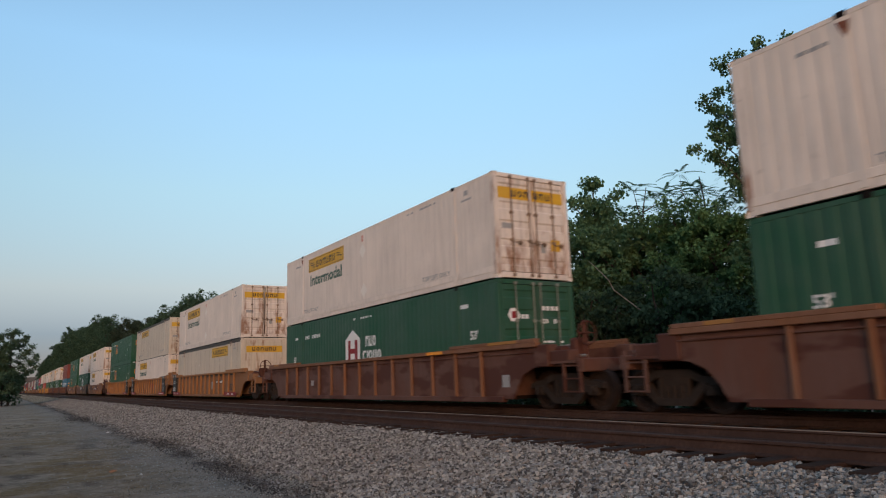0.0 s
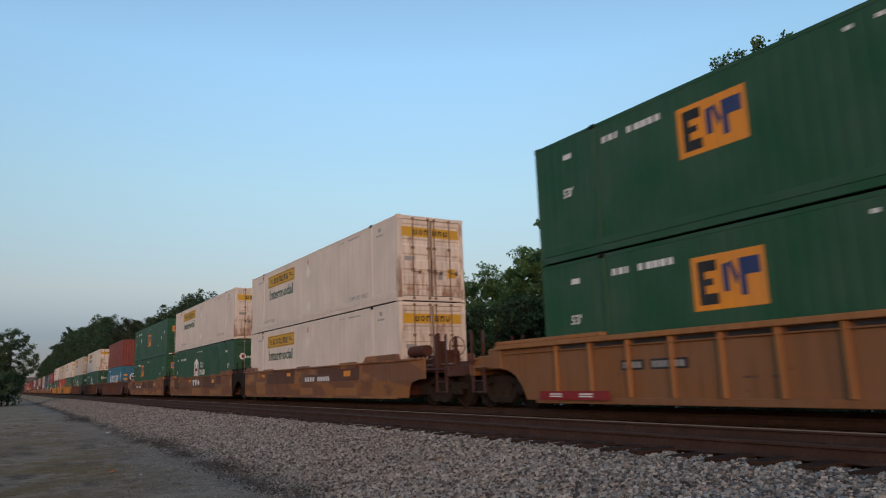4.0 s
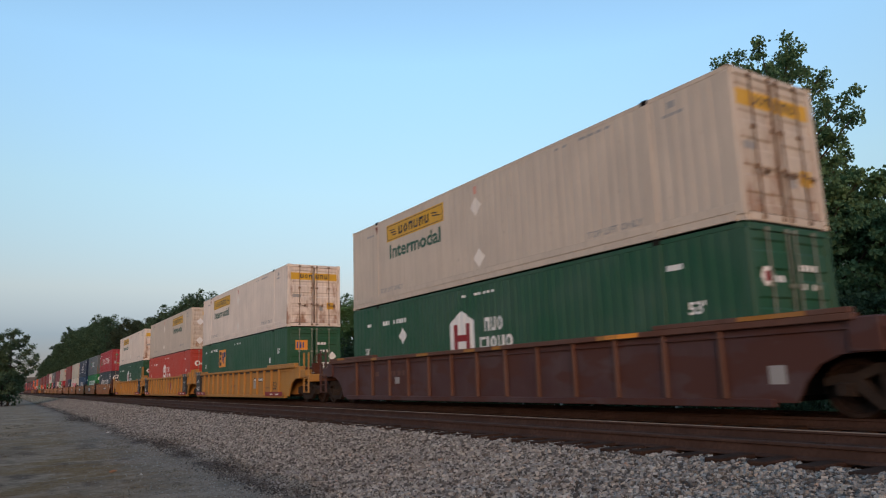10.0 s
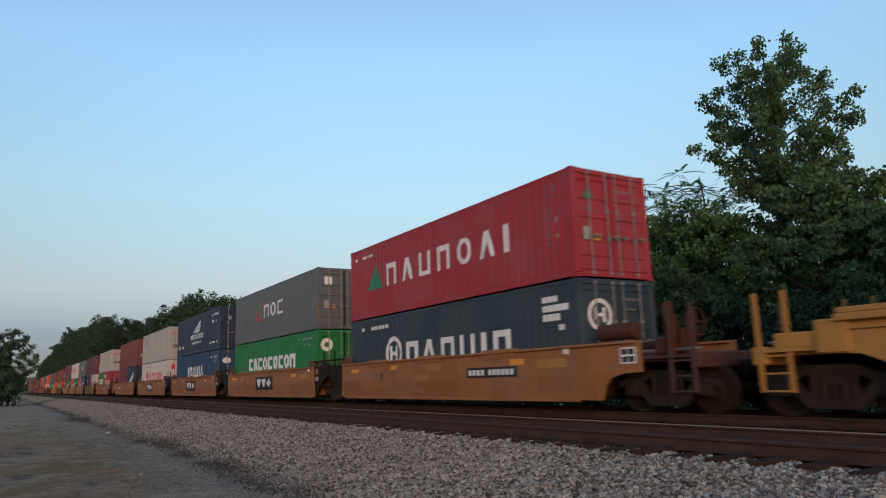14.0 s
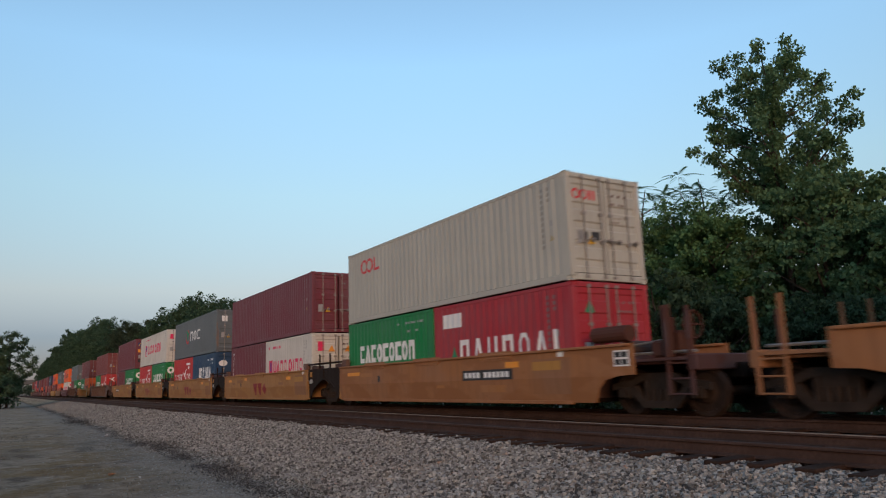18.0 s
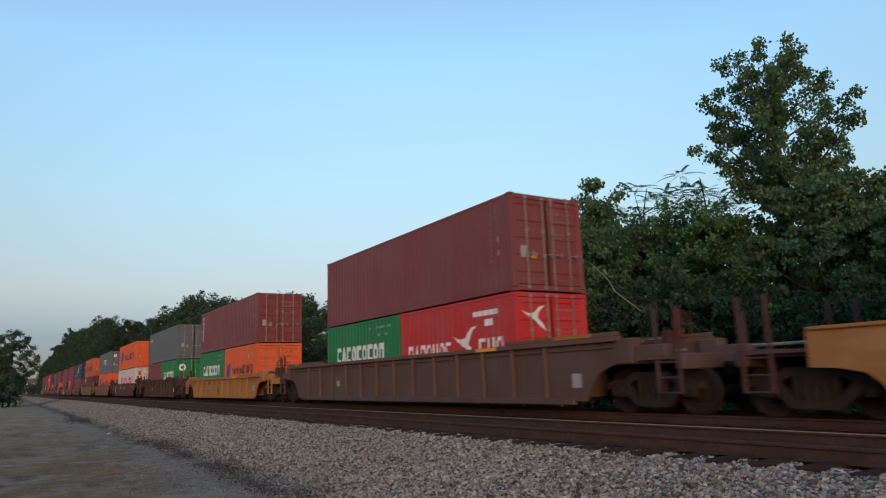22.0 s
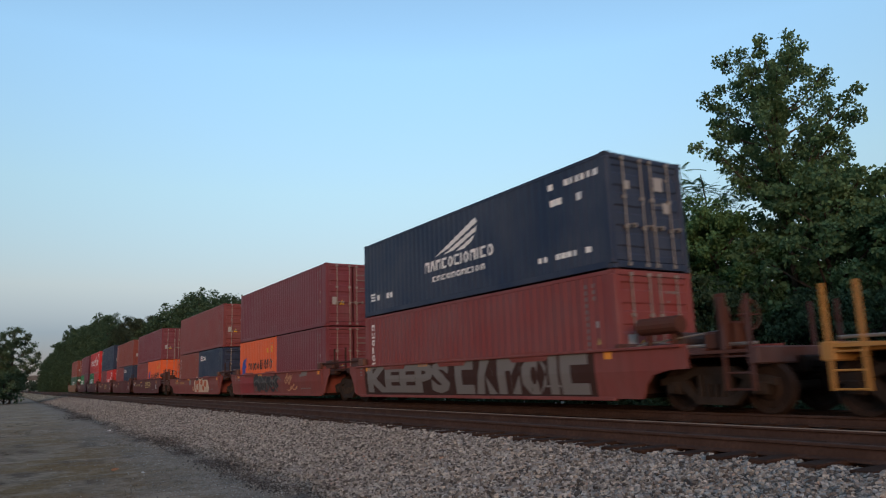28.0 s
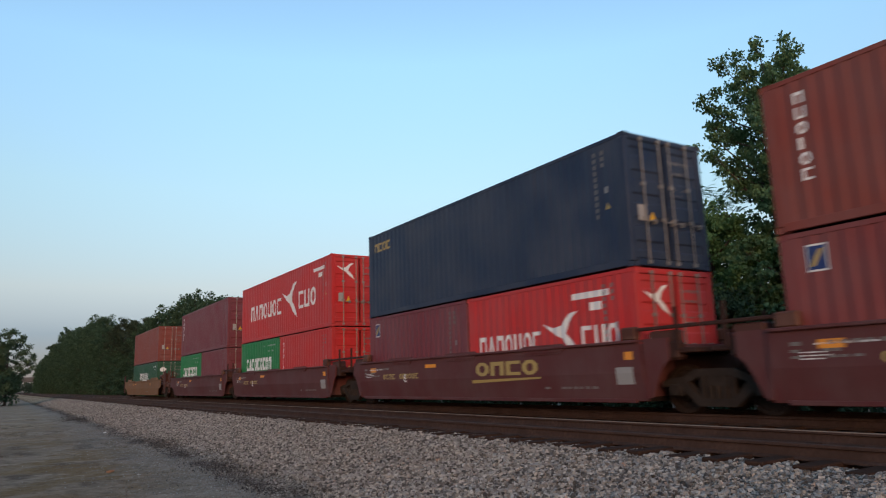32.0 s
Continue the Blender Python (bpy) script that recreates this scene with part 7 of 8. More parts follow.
def far_woods():
    """The distant woods that close the view all round, as one uneven mass of leaf clumps."""
    rng = np.random.default_rng(77)
    cs, rs = [], []
    for x0, x1, y0, y1, n in ((-500, 28, 640, 700, 420), (48, 220, 150, 640, 420), (-500, -60, 150, 640, 400), (-500, 300, -260, -220, 260), (-330, -280, -220, 160, 160), (150, 200, -220, 60, 160)):
        for _k in range(n):
            x, y = rng.uniform(x0, x1), rng.uniform(y0, y1)
            h = rng.uniform(9, 15) if y0 < 640 else rng.uniform(5.5, 8)
            for z in (h * 0.25, h * 0.6, h * 0.9):
                cs.append((x + rng.normal() * 1.5, y + rng.normal() * 1.5, z))
                rs.append(4.2)
    me = leaves_mesh("far_woods", cs, rs, 18, 1.5, 78, 0.9)
    me.materials.append(LEAF_D)
    tagged(new("far_woods", me), "distant dark woods beyond the line", "woods", kind="stuff")


far_woods()

# ---- the road bridge far down the line, and the posts ----
CONCRETE = plain("weathered_concrete", (0.14, 0.135, 0.13), 0.9, 0.2, 0.5)
bridge = tagged(new("road_bridge"), "grey concrete road bridge across the tracks", "bridge", kind="structure")
part("deck", bevelled(boxes((-90, 70, 520, 531, 7.1, 8.9)), 0.1), CONCRETE, bridge)
for yy in (520.2, 530.6):
    part("parapet", bevelled(boxes((-90, 70, yy, yy + 0.3, 8.9, 9.9)), 0.05), CONCRETE, bridge)
for xx in (-12, 2.0, 20, 34):
    part("pier", bevelled(boxes((xx - 0.6, xx + 0.6, 522, 529, -1.5, 7.1)), 0.1), CONCRETE, bridge)
for x, y, h in ((15.2, 66.5, 3.6), (15.2, 75.0, 3.4)):
    p = tagged(new("marker_post"), "slim grey post beside the track", "post", "posts by the track")
    p.matrix_basis = pose(x, y, bed_z(x, y) - 0.2)
    part("pole", rod(bmesh.new(), (0, 0, 0), (0, 0, h), 0.05, 8), GALV, p)
    part("cap", bevelled(boxes((-0.09, 0.09, -0.09, 0.09, h, h + 0.12)), 0.02), GALV, p)


# ---- the train: (y of the leading end at the start, box length, well, paint, joint ahead) ----
UNITS = [
    (-9.07, 53, "ribbed", "rustwell", "c"), (14.37, 53, "ribbed", "rustwell", "c"), (37.81, 53, "ribbed", "ochrewell", "c"), (57.71, 53, "ribbed", "ochrewell", "s"),
    (77.27, 53, "ribbed", "ochrewell", "s"), (100.61, 53, "smooth", "camowell", "c"), (119.95, 53, "smooth", "camowell", "s"), (139.40, 53, "smooth", "camowell", "s"),
    (164.89, 40, "ribbed", "brownwell", "c"), (186.39, 53, "ribbed", "brownwell", "c"), (209.84, 53, "ribbed", "brownwell", "c"), (233.16, 53, "ribbed", "goldwell", "c"),
    (252.78, 53, "ribbed", "goldwell", "s"), (272.23, 53, "ribbed", "goldwell", "s"), (295.83, 40, "smooth", "tanwell", "c"), (311.37, 40, "smooth", "tanwell", "s"),
    (327.00, 40, "smooth", "tanwell", "s"), (342.58, 40, "smooth", "tanwell", "s"), (358.11, 40, "smooth", "tanwell", "s"), (377.99, 40, "smooth", "tanwell", "c"),
    (393.91, 40, "smooth", "strawwell", "s"), (409.59, 40, "smooth", "strawwell", "s"), (425.19, 40, "smooth", "strawwell", "s"), (440.81, 40, "smooth", "strawwell", "s"),
    (462.51, 40, "ribbed", "umberwell", "c"), (484.11, 40, "ribbed", "amberwell", "c"), (503.86, 40, "ribbed", "darkwell", "c"), (523.64, 40, "smooth", "plumwell", "c"),
    (543.56, 40, "smooth", "dunwell", "c"), (563.39, 40, "smooth", "goldwell", "c"), (583.17, 40, "smooth", "redwell", "c"), (599.04, 40, "smooth", "redwell", "s"),
    (614.95, 40, "smooth", "redwell", "s"), (634.75, 40, "smooth", "plumwell", "c"), (650.30, 40, "smooth", "plumwell", "s"), (665.65, 40, "smooth", "plumwell", "s"),
    (681.20, 40, "smooth", "plumwell", "s"), (696.30, 40, "smooth", "plumwell", "s"), (717.50, 40, "smooth", "dunwell", "c"),
]
WELL_WORDS = dict(rustwell="rust-stained brown", ochrewell="dirty ochre", camowell="brown patched", brownwell="dark brown rusty", goldwell="yellow", amberwell="dull amber-yellow", tanwell="tan yellow", strawwell="straw yellow", umberwell="dusty umber-brown",
                  darkwell="nearly black brown", plumwell="dull maroon", dunwell="dusty tan", redwell="faded red graffiti-covered")
LONG_WELL = {8: 16.154, 24: 16.154, 38: 14.6}
POSTED = {4, 5, 10, 11, 13, 14, 18, 19, 23, 24, 26, 29, 31}


def wells():
    spans = []
    for i, (y, n, *_r) in enumerate(UNITS):
        ln = 16.154 if n == 53 else 12.192
        wl = LONG_WELL.get(i, ln)
        spans.append((y - (wl - ln) / 2, wl))
    cars = []
    for i, (y, n, kind, colour, jf) in enumerate(UNITS):
        a, wl = spans[i]
        hf = (a - spans[i - 1][0] - spans[i - 1][1]) / 2 if i else 3.65
        last = i == len(UNITS) - 1
        jr = "c" if last else UNITS[i + 1][4]
        hr = 3.65 if last else (spans[i + 1][0] - a - wl) / 2
        label = "%s %s-sided well car carrying stacked containers" % (WELL_WORDS[colour], kind)
        cars.append((well_car(kind, colour, a, wl, jf, jr, hf, hr, label, i in POSTED or (kind == "smooth" and (jf == "c" or jr == "c")), (15 if colour in ("ochrewell", "goldwell") else 13) if wl > 14 else 10, 1.34 if colour == "amberwell" else 1.58), wl))
    return cars


CARS = wells()


def car_marks():
    for i, (car, wl) in enumerate(CARS):
        colour = UNITS[i][3]
        if colour == "brownwell":
            mark_car(car, wl, "chord_patch", [quad(wl * f, wl * f + ln, 1.485, 1.565) for f, ln in ((0.12, 0.4), (0.31, 0.7), (0.47, 0.5), (0.55, 0.35), (0.78, 0.6))], INK["amber"], "old yellow paint showing on the chord", -1.564)
        d = wl - (16.154 if UNITS[i][1] == 53 else 12.192)
        if colour in ("ochrewell", "goldwell") and UNITS[i][1] == 53:
            mark_car(car, wl, "size_mark", words("53", 14.72, 0.55, 0.36), INK["black"], "dark size number 53")
            for u0, u1, joint in ((15.34, 16.35, UNITS[i][4]), (-0.20, 0.80, UNITS[i + 1][4])):
                if joint == "c":
                    continue
                part("reporting_panel", bevelled(boxes((-1.562, -1.40, wl - u1, wl - u0, 0.34, 1.575)), 0.012), INK["black"], car, "black lettering panel")
                part("panel_band", bevelled(boxes((-1.572, -1.36, wl - u1 - 0.05, wl - u0 + 0.25, 1.575, 1.685)), 0.012), INK["black"], car, "black band above the panel")
                for u in (u0 + 0.2, u1 - 0.25):
                    part("clip", bevelled(boxes((-1.585, -1.55, wl - u - 0.06, wl - u + 0.06, 1.50, 1.69)), 0.008), INK["grey"], car, "grey steel clip")
            if UNITS[i][4] == "s":
                mark_car(car, wl, "panel_line", dashes(15.62, 16.0, 0.53, 0.575, 4, 3) + dashes(15.52, 16.22, 0.61, 0.655, 7, 5) + dashes(15.5, 16.2, 0.69, 0.735, 8, 6) + dashes(15.5, 16.25, 0.77, 0.815, 7, 8) + dashes(15.62, 16.12, 0.85, 0.895, 6, 9) + dashes(15.62, 16.05, 0.93, 0.97, 5, 12) + [disc(15.85, 1.10, 0.095)] + dashes(15.48, 15.72, 1.06, 1.15, 2) + dashes(16.02, 16.22, 1.06, 1.15, 2), INK["grey"], "", -1.569)
            mark_car(car, wl, "stripe", [quad(13.9, 16.3, 0.27, 0.46), quad(0.0, 2.2, 0.27, 0.46)], INK["darkred"], "dark red low stripe", -1.566)
            mark_car(car, wl, "stripe_plate", [quad(14.6, 15.0, 0.32, 0.38), quad(15.4, 15.8, 0.32, 0.38)], INK["white"], "", -1.570)
            gaps = [quad(wl * (k - 0.5) / 15 + 0.12, wl * (k + 0.5) / 15 - 0.12, 1.375, 1.45) for k in range(1, 15)]
            mark_car(car, wl, "vent_slot", gaps, INK["black"], "dark slots under the top chord")
            mark_car(car, wl, "stencil_line", dashes(7.6, 8.6, 0.78, 0.82, 6, i) + dashes(7.6, 8.4, 0.70, 0.74, 5, i + 1) + dashes(5.2, 5.9, 0.66, 0.70, 4, i + 2) + dashes(13.6, 14.2, 0.62, 0.66, 4, i), INK["brown"], "small dark stencilling")
            mark_car(car, wl, "stripe_plate", [quad(0.35, 0.75, 0.33, 0.36), quad(0.35, 0.75, 0.38, 0.41), quad(1.3, 1.7, 0.33, 0.36), quad(1.3, 1.7, 0.38, 0.41)], INK["white"], "", -1.570)
            mark_car(car, wl, "plate", [quad(11.65, 12.12, 0.62, 1.06)] if i % 2 else [quad(10.6, 11.08, 0.62, 1.06)], INK["grey"], "grey blank plate")
            if UNITS[i + 1][4] == "s":
                mark_car(car, wl, "panel_line", strokes(-0.02, 0.64, 0.56, 0.80, "bcoa", 0.3, 0.3) + dashes(0.0, 0.3, 1.06, 1.12, 2) + dashes(0.45, 0.65, 1.06, 1.12, 1) + [disc(0.37, 1.2, 0.05)], INK["white"], "", -1.566)
            if i in (3, 12):
                mark_car(car, wl, "wordmark", strokes(9.4, 11.4, 0.60, 1.16, "wwd", 0.3, 0.1), INK["darkred"], "dark red bars of a name")
            elif i in (2, 11):
                mark_car(car, wl, "number_line", [quad(11.7, 12.3, 0.95, 1.12)] + [quad(12.45, 13.3, 0.95, 1.12)], INK["black"])
                mark_car(car, wl, "number_dash", digits(11.78, 12.25, 0.98, 1.09, 4) + digits(12.5, 13.25, 0.98, 1.09, 6), INK["white"], "", -1.508)
            else:
                mark_car(car, wl, "number_line", [quad(2.45, 3.05, 0.86, 1.06), quad(3.2, 4.1, 0.86, 1.06)], INK["black"], "black number panels")
                mark_car(car, wl, "number_dash", digits(2.5, 3.0, 0.90, 1.02, 4) + digits(3.26, 4.04, 0.90, 1.02, 6), INK["grey"], "", -1.508)
                mark_car(car, wl, "spray_mark", [quad(9.4, 9.55, 0.8, 1.0, 0.3), quad(9.75, 9.9, 0.8, 1.0, -0.3)], INK["red"])
        elif colour in ("tanwell", "strawwell"):
            if i in (15, 16, 17):
                mark_car(car, wl, "name_panel", [quad(4.78, 7.39, 0.56, 1.17)], INK["black"], "black name panel")
                mark_car(car, wl, "wordmark", strokes(5.0, 7.15, 0.68, 1.06, "wwd", 0.3, 0.1), INK["white"], "white bars of a name", -1.508)
            elif i in (20, 21, 22):
                mark_car(car, wl, "wordmark", strokes(5.1, 7.15, 0.42, 0.98, "wwd", 0.3, 0.1), INK["darkred"], "dark red bars of a name")
            else:
                u = 7.98 if i in (14, 19) else 1.9
                mark_car(car, wl, "number_panel", [quad(u, u + 2.2, 0.80, 1.06)], INK["black"], "black number panel")
                mark_car(car, wl, "number_dash", digits(u + 0.1, u + 0.86, 0.86, 1.0, 4) + digits(u + 1.0, u + 2.1, 0.86, 1.0, 6), INK["white"], "", -1.508)
            mark_car(car, wl, "reflector", [quad(0.5, 1.5, 1.08, 1.2)] if i % 2 else [quad(0.6, 1.2, 1.1, 1.22), quad(3.6, 4.0, 1.14, 1.26)], INK["orange"], "orange reflective strips")
            mark_car(car, wl, "unit_mark", [quad(2.9, 3.05, 0.85, 1.05)], INK["black"])
            mark_car(car, wl, "repaired_panel", [quad(10.9, 12.2, 0.44, 1.24, 0.08)], PAINT["tan_faded"], "patched panel of a browner yellow", -1.503)
            mark_car(car, wl, "yellow_patch", [quad(10.95, 11.95, 0.98, 1.18)], PAINT["goldwell"], "lighter yellow touched-up patch", -1.506)
            mark_car(car, wl, "amber_panel", [quad(9.9, 10.45, 1.08, 1.22)], INK["orange"], "amber reflective panel", -1.506)
            patch = random.Random(100 + i)
            for k in range(4):
                u, z, w, h = patch.uniform(0.6, 9.4), patch.uniform(0.36, 1.1), patch.uniform(0.3, 1.3), patch.uniform(0.08, 0.26)
                mark_car(car, wl, "touch_up", [quad(u, u + w, z, min(1.3, z + h), patch.uniform(-0.05, 0.05))], PAINT[patch.choice(("tan_faded", "tan_fresh"))], "touched-up patch", -1.5022 - 0.0003 * k)
            mark_car(car, wl, "corner_plate", [quad(11.85, 12.05, 1.26, 1.38)], INK["white"], "", -1.508)
            part("orange_plate", bevelled(boxes((-1.452, -1.43, -0.62, -0.40, 1.14, 1.34)), 0.004), INK["amber"], car, "orange plate on the end")
            part("data_plate", bevelled(boxes((-1.452, -1.43, -0.66, -0.36, 0.88, 1.04)), 0.004), INK["grey"], car, "grey data plate on the end")
            if i in (14, 19):
                mark_car(car, wl, "inspection_box", [quad(13.56, 13.98, 0.99, 1.31)], INK["white"], "white inspection grid")
                mark_car(car, wl, "grid_bar", [quad(13.60 + 0.18 * k, 13.755 + 0.18 * k, z0, z0 + 0.11) for k in range(2) for z0 in (1.02, 1.17)], INK["black"], "", -1.508)
        elif colour == "camowell":
            mark_car(car, wl, "reflector", [quad(2.6, 3.0, 1.14, 1.26), quad(6.1, 6.55, 1.12, 1.26), quad(12.2, 12.8, 1.0, 1.2)], INK["orange"], "orange reflective strips", -1.509)
            if i == 6:
                mark_car(car, wl, "name_panel", [quad(6.93, 9.35, 0.76, 1.34)], INK["brown"], "dark name panel", -1.509)
                mark_car(car, wl, "wordmark", strokes(7.15, 9.15, 0.86, 1.24, "wwd", 0.3, 0.1), INK["white"], "white bars of a name", -1.513)
            else:
                mark_car(car, wl, "number_panel", [quad(3.3, 6.3, 0.78, 1.10)] if i == 7 else [quad(8.2, 11.0, 0.82, 1.12)], INK["brown"], "", -1.509)
                u = 3.4 if i == 7 else 8.3
                mark_car(car, wl, "number_dash", digits(u, u + 1.1, 0.86, 1.03, 4) + digits(u + 1.35, u + 2.6, 0.86, 1.03, 6), INK["white"], "", -1.513)
            spots = {5: [("patch_tan", 0.3, 1.25, 0.98, 1.30), ("patch_tan", 1.6, 3.0, 0.36, 0.92), ("patch_brown", 3.3, 7.0, 0.80, 1.36), ("patch_tan", 7.6, 9.0, 0.34, 0.62), ("patch_brown", 9.6, 13.5, 0.84, 1.34), ("patch_tan", 11.4, 13.2, 0.32, 0.60)],
                     6: [("patch_tan", -0.1, 1.2, 0.86, 1.32), ("patch_brown", 1.4, 3.0, 0.66, 1.36), ("patch_tan", 6.85, 9.4, 0.36, 0.74), ("patch_brown", 9.9, 12.9, 0.74, 1.36), ("patch_tan", 11.6, 13.9, 0.36, 0.60), ("patch_brown", 13.1, 14.2, 0.92, 1.36)],
                     7: [("patch_brown", 0.4, 3.0, 0.72, 1.34), ("patch_tan", 6.9, 9.45, 0.33, 0.62), ("patch_brown", 9.5, 12.2, 0.78, 1.34), ("patch_tan", 13.5, 15.45, 0.30, 0.66), ("patch_brown", 6.2, 8.9, 0.84, 1.34)]}
            for k, (tone, u, v, z0, z1) in enumerate(spots[i]):
                mark_car(car, wl, "touch_up", [quad(u, v, z0, z1, 0.05)], PAINT[tone], "square touched-up patch", -1.5040 - 0.0004 * (k % 3))
            if i == 7 or i == 6:
                mark_car(car, wl, "scrawl_line", scribble(3.3, 5.7, 0.42, 1.22, 5, 70 + i) + (scribble(7.4, 9.6, 0.5, 1.2, 4, 80) if i == 7 else []), PAINT["patch_brown"], "dark looping spray scrawl", -1.516)
        elif colour in ("plumwell", "redwell", "dunwell") or (colour == "goldwell" and UNITS[i][2] == "smooth"):
            mark_car(car, wl, "reflector", [quad(0.6 + d, 1.0 + d, 1.08, 1.22), quad(4.2, 4.8, 1.13, 1.23), quad(12.0, 12.22, 1.06, 1.22)], INK["orange"], "orange reflective strips")
            mark_car(car, wl, "data_line", dashes(0.15, 1.9, 1.14, 1.2, 9) + dashes(0.15, 1.0, 1.03, 1.08, 5) + dashes(0.15, 1.3, 0.94, 0.98, 6) + dashes(9.5, 11.2, 0.5, 0.55, 9), INK["faint"], "small pale writing")
            if i == 27:
                mark_car(car, wl, "size_mark", words("40", 0.0, 0.55, 0.42), INK["white"], "white size number 40")
                mark_car(car, wl, "number_line", dashes(6.77, 7.6, 0.92, 1.12, 2) + dashes(3.0, 5.2, 0.95, 1.1, 7), INK["grey"])
            elif colour == "plumwell":
                mark_car(car, wl, "stencil_line", strokes(1.5, 2.3, 0.84, 1.0, "okak", 0.3, 0.3) + strokes(2.6, 3.75, 0.84, 1.0, "okoook", 0.3, 0.3), INK["gold"], "small gold bars")
                mark_car(car, wl, "stencil_line", dashes(0.55, 1.5, 1.14, 1.17, 8, i) + dashes(0.3, 0.75, 1.02, 1.04, 4, i) + dashes(0.3, 0.85, 0.97, 0.99, 5, i) + dashes(0.3, 0.7, 0.92, 0.94, 4, i), INK["white"], "small white data lines")
                mark_car(car, wl, "unit_mark", words("A" if i == 33 else "E", 4.65 if i == 33 else 2.9, 0.74, 0.24), INK["white"], "white unit letter")
                if i in (33, 35):
                    mark_car(car, wl, "wordmark", strokes(6.8, 9.3, 0.84, 1.18, "oako", 0.3, 0.14), INK["gold"], "gold bars of a name")
                    mark_car(car, wl, "name_underline", [[(6.6, 0.66), (9.4, 0.74), (9.4, 0.78), (6.6, 0.74)]], INK["gold"])
                mark_car(car, wl, "inspection_box", [quad(11.74, 12.2, 0.58, 0.92)], INK["grey"])
            elif i == 32 or i == 29:
                mark_car(car, wl, "number_line", digits(0.19, 1.35, 0.90, 1.06, 4) + digits(1.83, 3.29, 0.88, 1.04, 6), INK["amber"], "gold number bars")
            if i == 30:
                mark_car(car, wl, "scrawl", strokes(6.25, 11.5, 0.34, 1.22, "kpaobk", 0.38, 0.10), INK["sprayed"], "broad grey spray-painted shapes")
                mark_car(car, wl, "lettering", words("KEEPS", 0.72, 0.36, 0.88, 5.25, 0.055), INK["sprayed"], "grey spray-painted word KEEPS")
                mark_car(car, wl, "scrawl_shade", [quad(0.5, 11.7, 0.29, 1.2)], PAINT["gapbrown"], "dark sprayed ground", -1.5025)
            elif i == 31:
                mark_car(car, wl, "scrawl", [quad(1.05, 3.4, 0.3, 1.24)], INK["darkred"], "dark red spray patch")
                mark_car(car, wl, "scrawl_line", ring(4.3, 0.78, 0.42, 0.14) + ring(5.4, 0.74, 0.4, 0.14) + ring(6.4, 0.78, 0.42, 0.14) + blobs(3.5, 7.4, 0.4, 1.2, 4, 53), INK["black"], "black spray scrawl")
                mark_car(car, wl, "scrawl_line", scribble(8.2, 9.0, 0.7, 1.2, 4, 91, 0.075) + scribble(8.6, 9.6, 0.42, 0.72, 3, 92, 0.06), INK["peach"], "pale looping spray scrawl", -1.506)
                mark_car(car, wl, "scrawl_line", scribble(3.6, 7.3, 0.4, 1.15, 6, 93, 0.08), INK["smoke"], "grey looping spray scrawl", -1.507)
                mark_car(car, wl, "scrawl_smear", [[(9.8, 1.20), (10.9, 1.24), (10.8, 1.04), (10.0, 1.0)]], INK["faint"], "grey spray smear", -1.506)
            elif i == 32:
                cloud = [(6.25, 0.34), (9.9, 0.34), (10.2, 0.6), (10.0, 0.95), (9.6, 1.2), (9.1, 1.14), (8.6, 1.26), (8.0, 1.16), (7.5, 1.2), (7.0, 1.34), (6.55, 1.22), (6.2, 0.98), (6.3, 0.7)]
                mark_car(car, wl, "scrawl", [cloud], INK["cloud"], "pale cloud-shaped spray painting")
                for blob in (disc(6.85, 0.95, 0.28, 0.2), disc(7.35, 0.98, 0.36, 0.14), disc(7.5, 0.66, 0.14, 0.22), disc(6.7, 0.62, 0.12, 0.2), disc(8.3, 0.95, 0.3, 0.18), disc(8.7, 0.6, 0.25, 0.16), disc(9.3, 0.85, 0.3, 0.2), disc(7.1, 0.44, 0.24, 0.09)):
                    mark_car(car, wl, "scrawl_fill", [blob], INK["orange_red"], "orange-red spray fill", -1.508)
                for blob in ([(6.7, 1.18), (7.1, 1.28), (7.5, 1.16), (7.2, 1.08), (6.85, 1.06)], [(8.4, 1.14), (9.0, 1.08), (8.9, 1.18)]):
                    mark_car(car, wl, "scrawl_shade", [blob], INK["black"], "", -1.510)
                mark_car(car, wl, "scrawl_smear", [disc(5.05, 0.98, 0.30, 0.2, 12)], INK["faint"], "grey spray smear")
                mark_car(car, wl, "scrawl_line", scribble(5.6, 6.4, 0.34, 0.72, 4, 95, 0.06), INK["peach"], "pale scrubbed scrawl")
        else:
            lift = -0.24 if colour == "amberwell" else 0.0
            if lift:
                mark_car(car, wl, "size_mark", words("40", 5.4, 0.47, 0.36, 0.5), INK["black"], "dark size number 40")
                mark_car(car, wl, "number_panel", [quad(1.35, 2.3, 0.62, 0.84), quad(2.4, 3.6, 0.62, 0.84)], INK["black"], "black number panels")
                mark_car(car, wl, "number_dash", digits(1.42, 2.24, 0.67, 0.79, 4) + digits(2.48, 3.52, 0.67, 0.79, 6), INK["grey"], "", -1.508)
            mark_car(car, wl, "reflector", [quad(wl - 3.3, wl - 2.4, 1.485 + lift, 1.57 + lift)], INK["orange"], "orange reflective strip", -1.564)
            mark_car(car, wl, "plate", [quad(wl + 0.2, wl + 0.5, 0.55, 0.85)], INK["grey"], "grey blank plate")
            mark_car(car, wl, "plate", [quad(3.4, 3.7, 0.7, 0.9)], INK["grey"])
            mark_car(car, wl, "cap_paint", [quad(wl - 0.2, wl + 1.0, 1.592 + lift, 1.665 + lift)], INK["amber"], "worn yellow paint on the end cap", -1.564)
            mark_car(car, wl, "low_stripe", [quad(wl - 0.7, wl + 0.25, 0.255, 0.315)], INK["amber"], "worn yellow low stripe")
